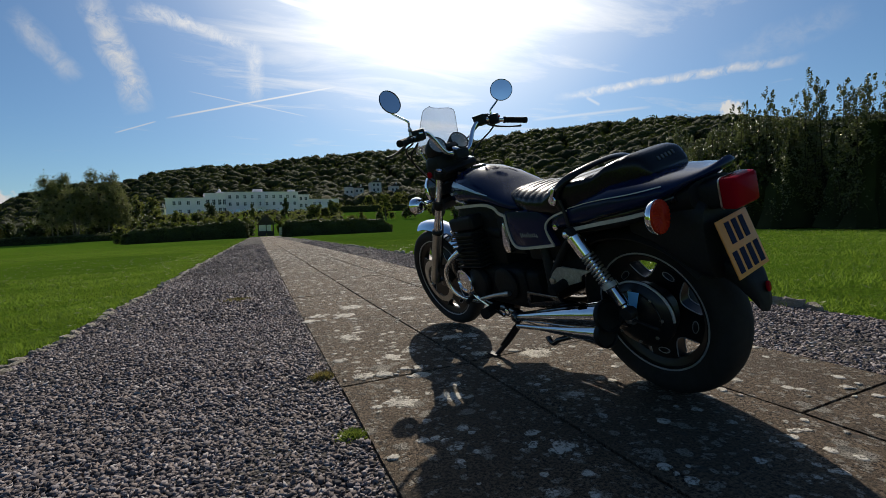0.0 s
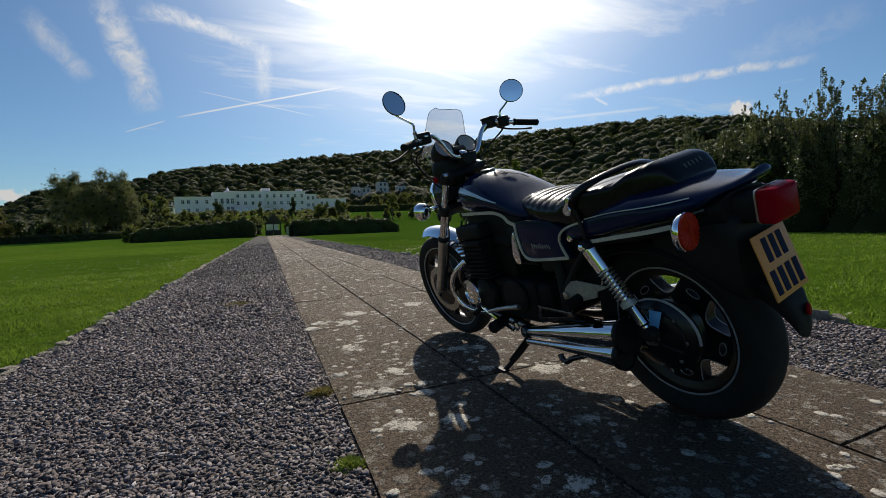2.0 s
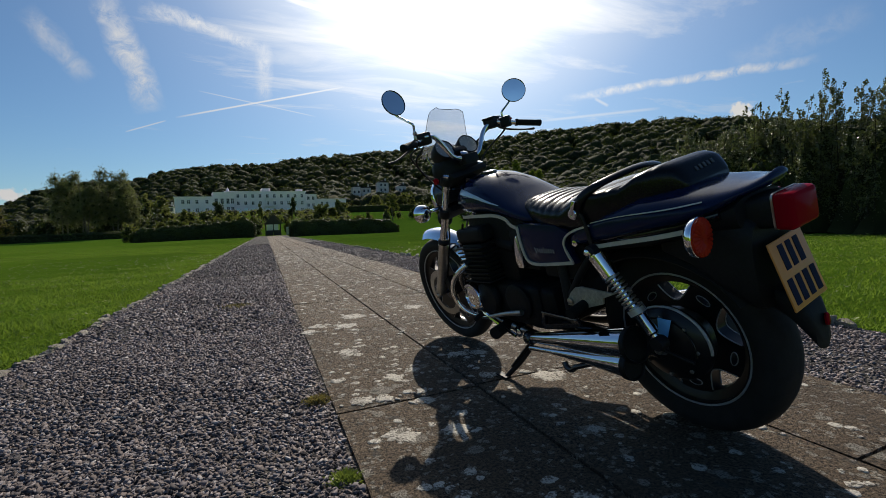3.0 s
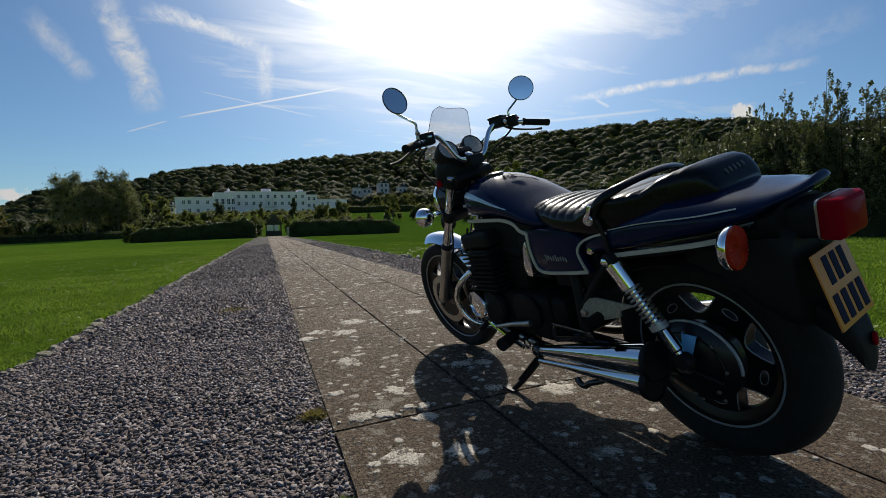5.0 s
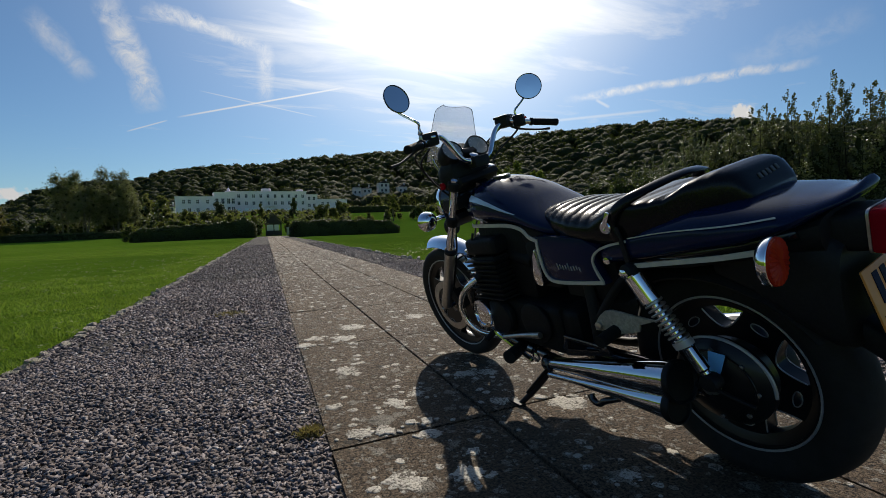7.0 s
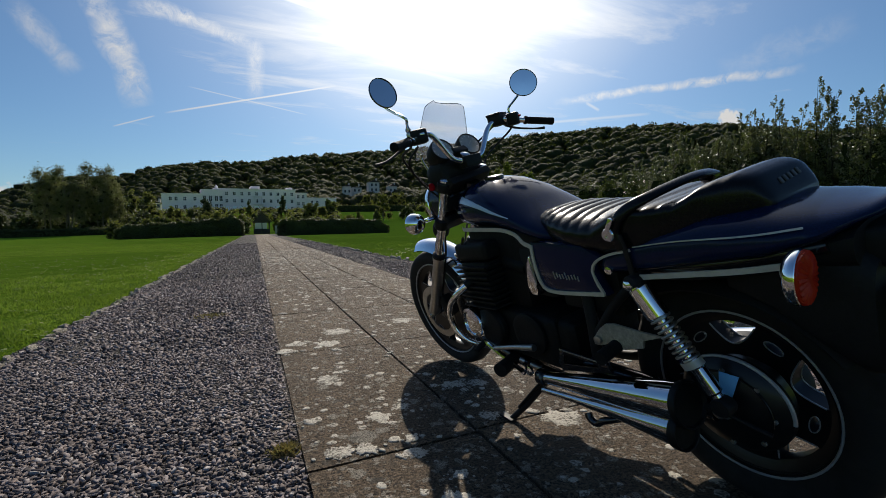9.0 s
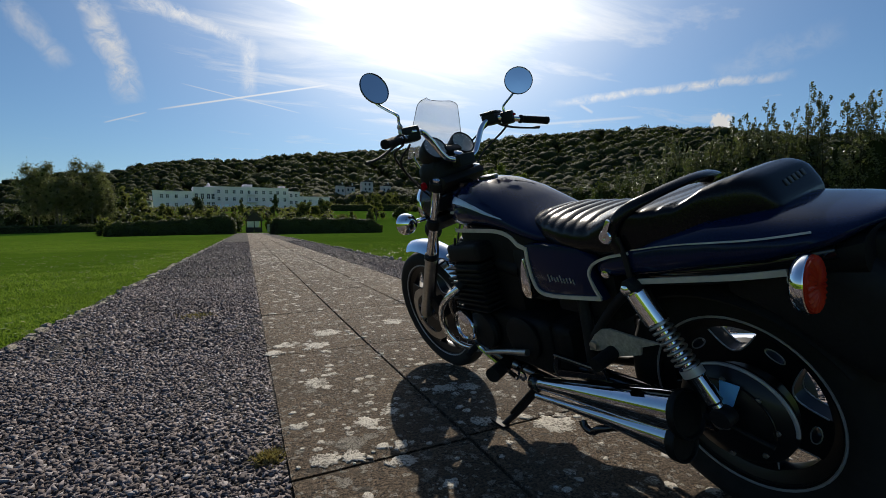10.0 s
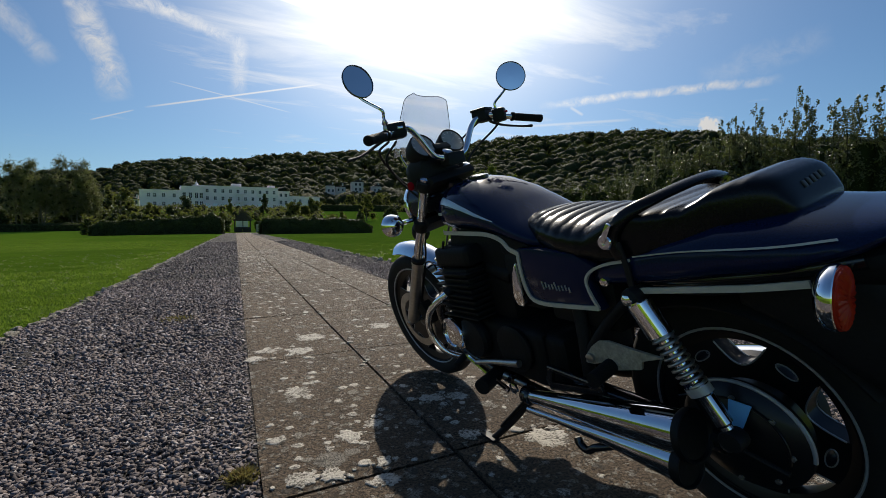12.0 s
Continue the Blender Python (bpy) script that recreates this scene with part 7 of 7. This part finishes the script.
label = b_part("label", prism([(0.016, 0.361), (0.040, 0.366), (0.034, 0.418), (-0.003, 0.416)], 0.1085, 0.1110, "y", 0), SKY_BLUE_PLATE, drive, "small flat pale blue plate")
for k in range(8):
    a = 2 * math.pi * k / 8
    b_part("casing_bolt", lathe([(0.0055, 0), (0.0055, 0.005), (0.002, 0.006)], DRIVE + Vector((0.086 * math.cos(a), 0.096, 0.086 * math.sin(a))), (0, 1, 0), 6), DULL_ALLOY, drive)
b_part("axle_nut", lathe([(0.020, 0.112), (0.020, 0.118), (0.013, 0.120), (0.013, 0.132), (0.006, 0.136)], DRIVE, (0, 1, 0), 12), ALLOY, drive, "steel axle nut")
b_part("torque_arm", tube([(0.02, 0.125, 0.330), (-0.02, 0.122, 0.318), (-0.055, 0.120, 0.310)], 0.005, 8, 3), MATT_BLACK, drive)

# engine
eng = b_part("engine", block((0.655, 0, 0.385), (0.40, 0.32, 0.17), 0.03, segs=3), ENGINE, None, "black four-cylinder engine")
b_part("gearbox", block((0.50, 0, 0.38), (0.20, 0.28, 0.16), 0.03, segs=3), ENGINE, eng)
TILT = Matrix.Rotation(radians(4), 4, "Y")
for k in range(9):
    b_part("cooling_fin", block(Vector((0.755, 0, 0.475)) + TILT @ Vector((0, 0, 0.018 * k)), (0.19, 0.40 - 0.01 * (k % 2), 0.006), 0.0015, TILT), ENGINE, eng)
b_part("cylinder_block", block(Vector((0.755, 0, 0.475)) + TILT @ Vector((0, 0, 0.072)), (0.15, 0.36, 0.17), 0.01, TILT), ENGINE, eng)
b_part("cam_cover", block((0.770, 0, 0.668), (0.19, 0.36, 0.065), 0.02, TILT, segs=3), ENGINE, eng)
for s in (1, -1):
    for a, b, r, d in ((0.555, 0.405, 0.070, 0.012), (0.735, 0.400, 0.070, 0.026)):
        b_part("engine_cover", lathe([(r, 0.0), (r, d * 0.6), (r * 0.92, d * 0.9), (r * 0.7, d), (0.004, d * 1.02)], (a, s * 0.165, b), (0, s, 0), 36), ENGINE, eng)
    b_part("cover_ring", tube([(0.735 + 0.062 * math.cos(g), s * 0.190, 0.400 + 0.062 * math.sin(g)) for g in (2 * math.pi * k / 40 for k in range(40))], 0.0016, 6, 0, closed=True), MATT_BLACK, eng)
    b_part("spark_lead", tube([(0.84, s * 0.10, 0.60), (0.85, s * 0.16, 0.64), (0.80, s * 0.17, 0.72)], 0.005, 6, 4), MATT_BLACK, eng)
    b_part("exhaust_header", tube([(0.86, s * 0.07, 0.54), (0.935, s * 0.075, 0.48), (0.94, s * 0.08, 0.38), (0.87, s * 0.085, 0.29), (0.62, s * 0.10, 0.262)], 0.019, 14, 6), GLOSS_BLACK, eng)
    b_part("exhaust_header", tube([(0.86, s * 0.16, 0.54), (0.925, s * 0.165, 0.47), (0.93, s * 0.15, 0.38), (0.86, s * 0.13, 0.295), (0.62, s * 0.14, 0.268)], 0.019, 14, 6), GLOSS_BLACK, eng)
    b_part("carburettor", lathe([(0.026, -0.05), (0.030, -0.04), (0.030, 0.04), (0.026, 0.05)], (0.62, s * 0.10, 0.615), (1, 0, 0.2), 18), ENGINE, eng)
    # engine guard and the chrome-rimmed end cover
    loop = b_part("engine_guard", tube([(0.79, s * 0.12, 0.585), (0.80, s * 0.195, 0.552), (0.850, s * 0.228, 0.512), (0.900, s * 0.232, 0.465), (0.925, s * 0.230, 0.410), (0.918, s * 0.220, 0.355), (0.885, s * 0.19, 0.305), (0.84, s * 0.12, 0.268)], 0.0115, 14, 6), CHROME, None, "chrome engine guard loop")
    b_part("guard_sleeve", tube([(0.785, s * 0.10, 0.590), (0.79, s * 0.16, 0.570), (0.805, s * 0.205, 0.549)], 0.0155, 12, 3), MATT_BLACK, loop)
    cap = b_part("end_cover", lathe([(0.058, 0.0), (0.060, 0.03), (0.056, 0.046), (0.046, 0.048), (0.044, 0.042), (0.004, 0.044)], (0.815, s * 0.165, 0.405), (0, s, 0), 36), CHROME, eng, "chrome-rimmed engine end cover")
    b_part("cover_face", lathe([(0.044, 0.0), (0.036, 0.003), (0.004, 0.004)], (0.815, s * 0.208, 0.405), (0, s, 0), 28), CHROME, eng)
    b_part("footrest", tube([(0.690, s * 0.14, 0.278), (0.640, s * 0.250, 0.288)], [0.022, 0.024], 14, 0), GRIP, None, "ribbed rubber footrest")
    b_part("footrest_arm", tube([(0.60, s * 0.12, 0.25), (0.655, s * 0.155, 0.285)], 0.012, 10, 0), ALLOY)
    b_part("passenger_plate", prism([(0.338, 0.419), (0.30, 0.469), (0.278, 0.488), (0.253, 0.494), (0.183, 0.489), (0.125, 0.487), (0.174, 0.466), (0.178, 0.446), (0.237, 0.426), (0.266, 0.438), (0.30, 0.423)], s * 0.140 - 0.004, s * 0.140 + 0.004, "y", 0.0015), CAST, None, "cast alloy footrest plate")
    b_part("plate_bolt", lathe([(0.011, -0.0), (0.011, 0.008), (0.006, 0.010)], (0.305, s * 0.144, 0.440), (0, s, 0), 12), ALLOY)
    b_part("passenger_footrest", tube([(0.255, s * 0.125, 0.435), (0.245, s * 0.215, 0.43)], 0.017, 12, 0), GRIP, None, "folded rubber passenger footrest")
    b_part("footrest_hanger", prism([(0.448, 0.343), (0.43, 0.390), (0.271, 0.390), (0.262, 0.364), (0.436, 0.318)], s * 0.165 - 0.006, s * 0.165 + 0.006, "y", 0.002, holes=[[(0.428, 0.342), (0.418, 0.376), (0.31, 0.376), (0.30, 0.370)]]), GLOSS_BLACK, None, "open triangular footrest hanger")
    b_part("hanger_edge", tube([(0.43, s * 0.173, 0.388), (0.35, s * 0.173, 0.388), (0.272, s * 0.173, 0.388)], 0.0022, 6, 0), DULL_ALLOY)
b_part("gear_lever", tube([(0.520, 0.190, 0.376), (0.620, 0.200, 0.356), (0.712, 0.205, 0.330)], [0.011, 0.009, 0.008], 12, 3), ALLOY, None, "chrome gear lever")
b_part("gear_toe_peg", tube([(0.776, 0.195, 0.338), (0.770, 0.245, 0.318)], 0.011, 10, 0), GRIP)
b_part("linkage_rod", tube([(0.60, 0.186, 0.262), (0.68, 0.195, 0.300), (0.776, 0.200, 0.340)], 0.008, 8, 3), CHROME)
b_part("pivot_cap", lathe([(0.017, 0), (0.017, 0.006), (0.010, 0.010)], (0.565, 0.19, 0.285), (0, 1, 0), 14), CHROME)

# silencers, two a side
for s in (1, -1):
    y = s * 0.168
    up = b_part("silencer", lathe([(0.019, 0.0), (0.021, 0.06), (0.030, 0.18), (0.042, 0.34), (0.0475, 0.44), (0.0485, 0.475)], (0.543, y, 0.260), (-0.47, 0, 0.092), 32), SILENCER, None, "tapered chrome silencer with black end")
    # black end ring; its closed black face stands for the dark open bore
    b_part("end_cap", lathe([(0.0480, -0.006), (0.0520, -0.004), (0.0530, 0.000), (0.0530, 0.008), (0.0515, 0.011), (0.0480, 0.010), (0.045, 0.004), (0.003, 0.003)], (0.077, y, 0.3512), (-0.47, 0, 0.092), 32), FLAT_BLACK, up)
    b_part("clamp_ring", lathe([(0.024, -0.012), (0.027, -0.010), (0.027, 0.010), (0.024, 0.012)], (0.535, y, 0.263), (-0.47, 0, 0.092), 20), GLOSS_BLACK, up)
    y2 = s * 0.190
    lo = b_part("silencer", lathe([(0.010, 0.0), (0.011, 0.14), (0.019, 0.28), (0.034, 0.41), (0.037, 0.436)], (0.520, y2, 0.2330), (-0.436, 0, 0.060), 28), SILENCER, None, "slim chrome lower silencer with black end")
    b_part("end_cap", lathe([(0.037, -0.006), (0.0405, -0.004), (0.0412, 0.000), (0.0412, 0.012), (0.0400, 0.015), (0.0370, 0.014), (0.035, 0.008), (0.003, 0.006)], (0.084, y2, 0.2925), (-0.40, 0, 0.055), 28), FLAT_BLACK, lo)

# added dark block that closes the see-through space below the tank
b_part("engine_mount", block((0.71, 0, 0.60), (0.27, 0.24, 0.27), 0.02), ENGINE, eng)

# stands
stand = b_part("side_stand", tube([(0.600, 0.125, 0.195), (0.655, 0.165, 0.120), (0.712, 0.205, 0.056)], [0.013, 0.011, 0.010], 12, 4), MATT_BLACK, None, "black side stand, folded out")
b_part("stand_foot", block((0.722, 0.212, 0.060), (0.065, 0.030, 0.008), 0.003, Matrix.Rotation(radians(15), 4, "X")), MATT_BLACK, stand)
b_part("stand_spring", tube([(0.59, 0.135, 0.215), (0.68, 0.188, 0.105)], 0.0055, 8, 0), FLAT_BLACK, stand)
for s in (1, -1):
    b_part("centre_stand", tube([(0.40, s * 0.10, 0.25), (0.30, s * 0.12, 0.235), (0.20, s * 0.13, 0.235), (0.145, s * 0.13, 0.245)], 0.011, 10, 5), GLOSS_BLACK, None, "black centre stand, folded up")
b_part("stand_tang", tube([(0.352, 0.190, 0.224), (0.343, 0.194, 0.212), (0.320, 0.196, 0.207), (0.300, 0.192, 0.222), (0.278, 0.180, 0.230), (0.250, 0.150, 0.238)], [0.011, 0.010, 0.0095, 0.0095, 0.0095, 0.011], 10, 5), GLOSS_BLACK)

for build in LAST:
    build()
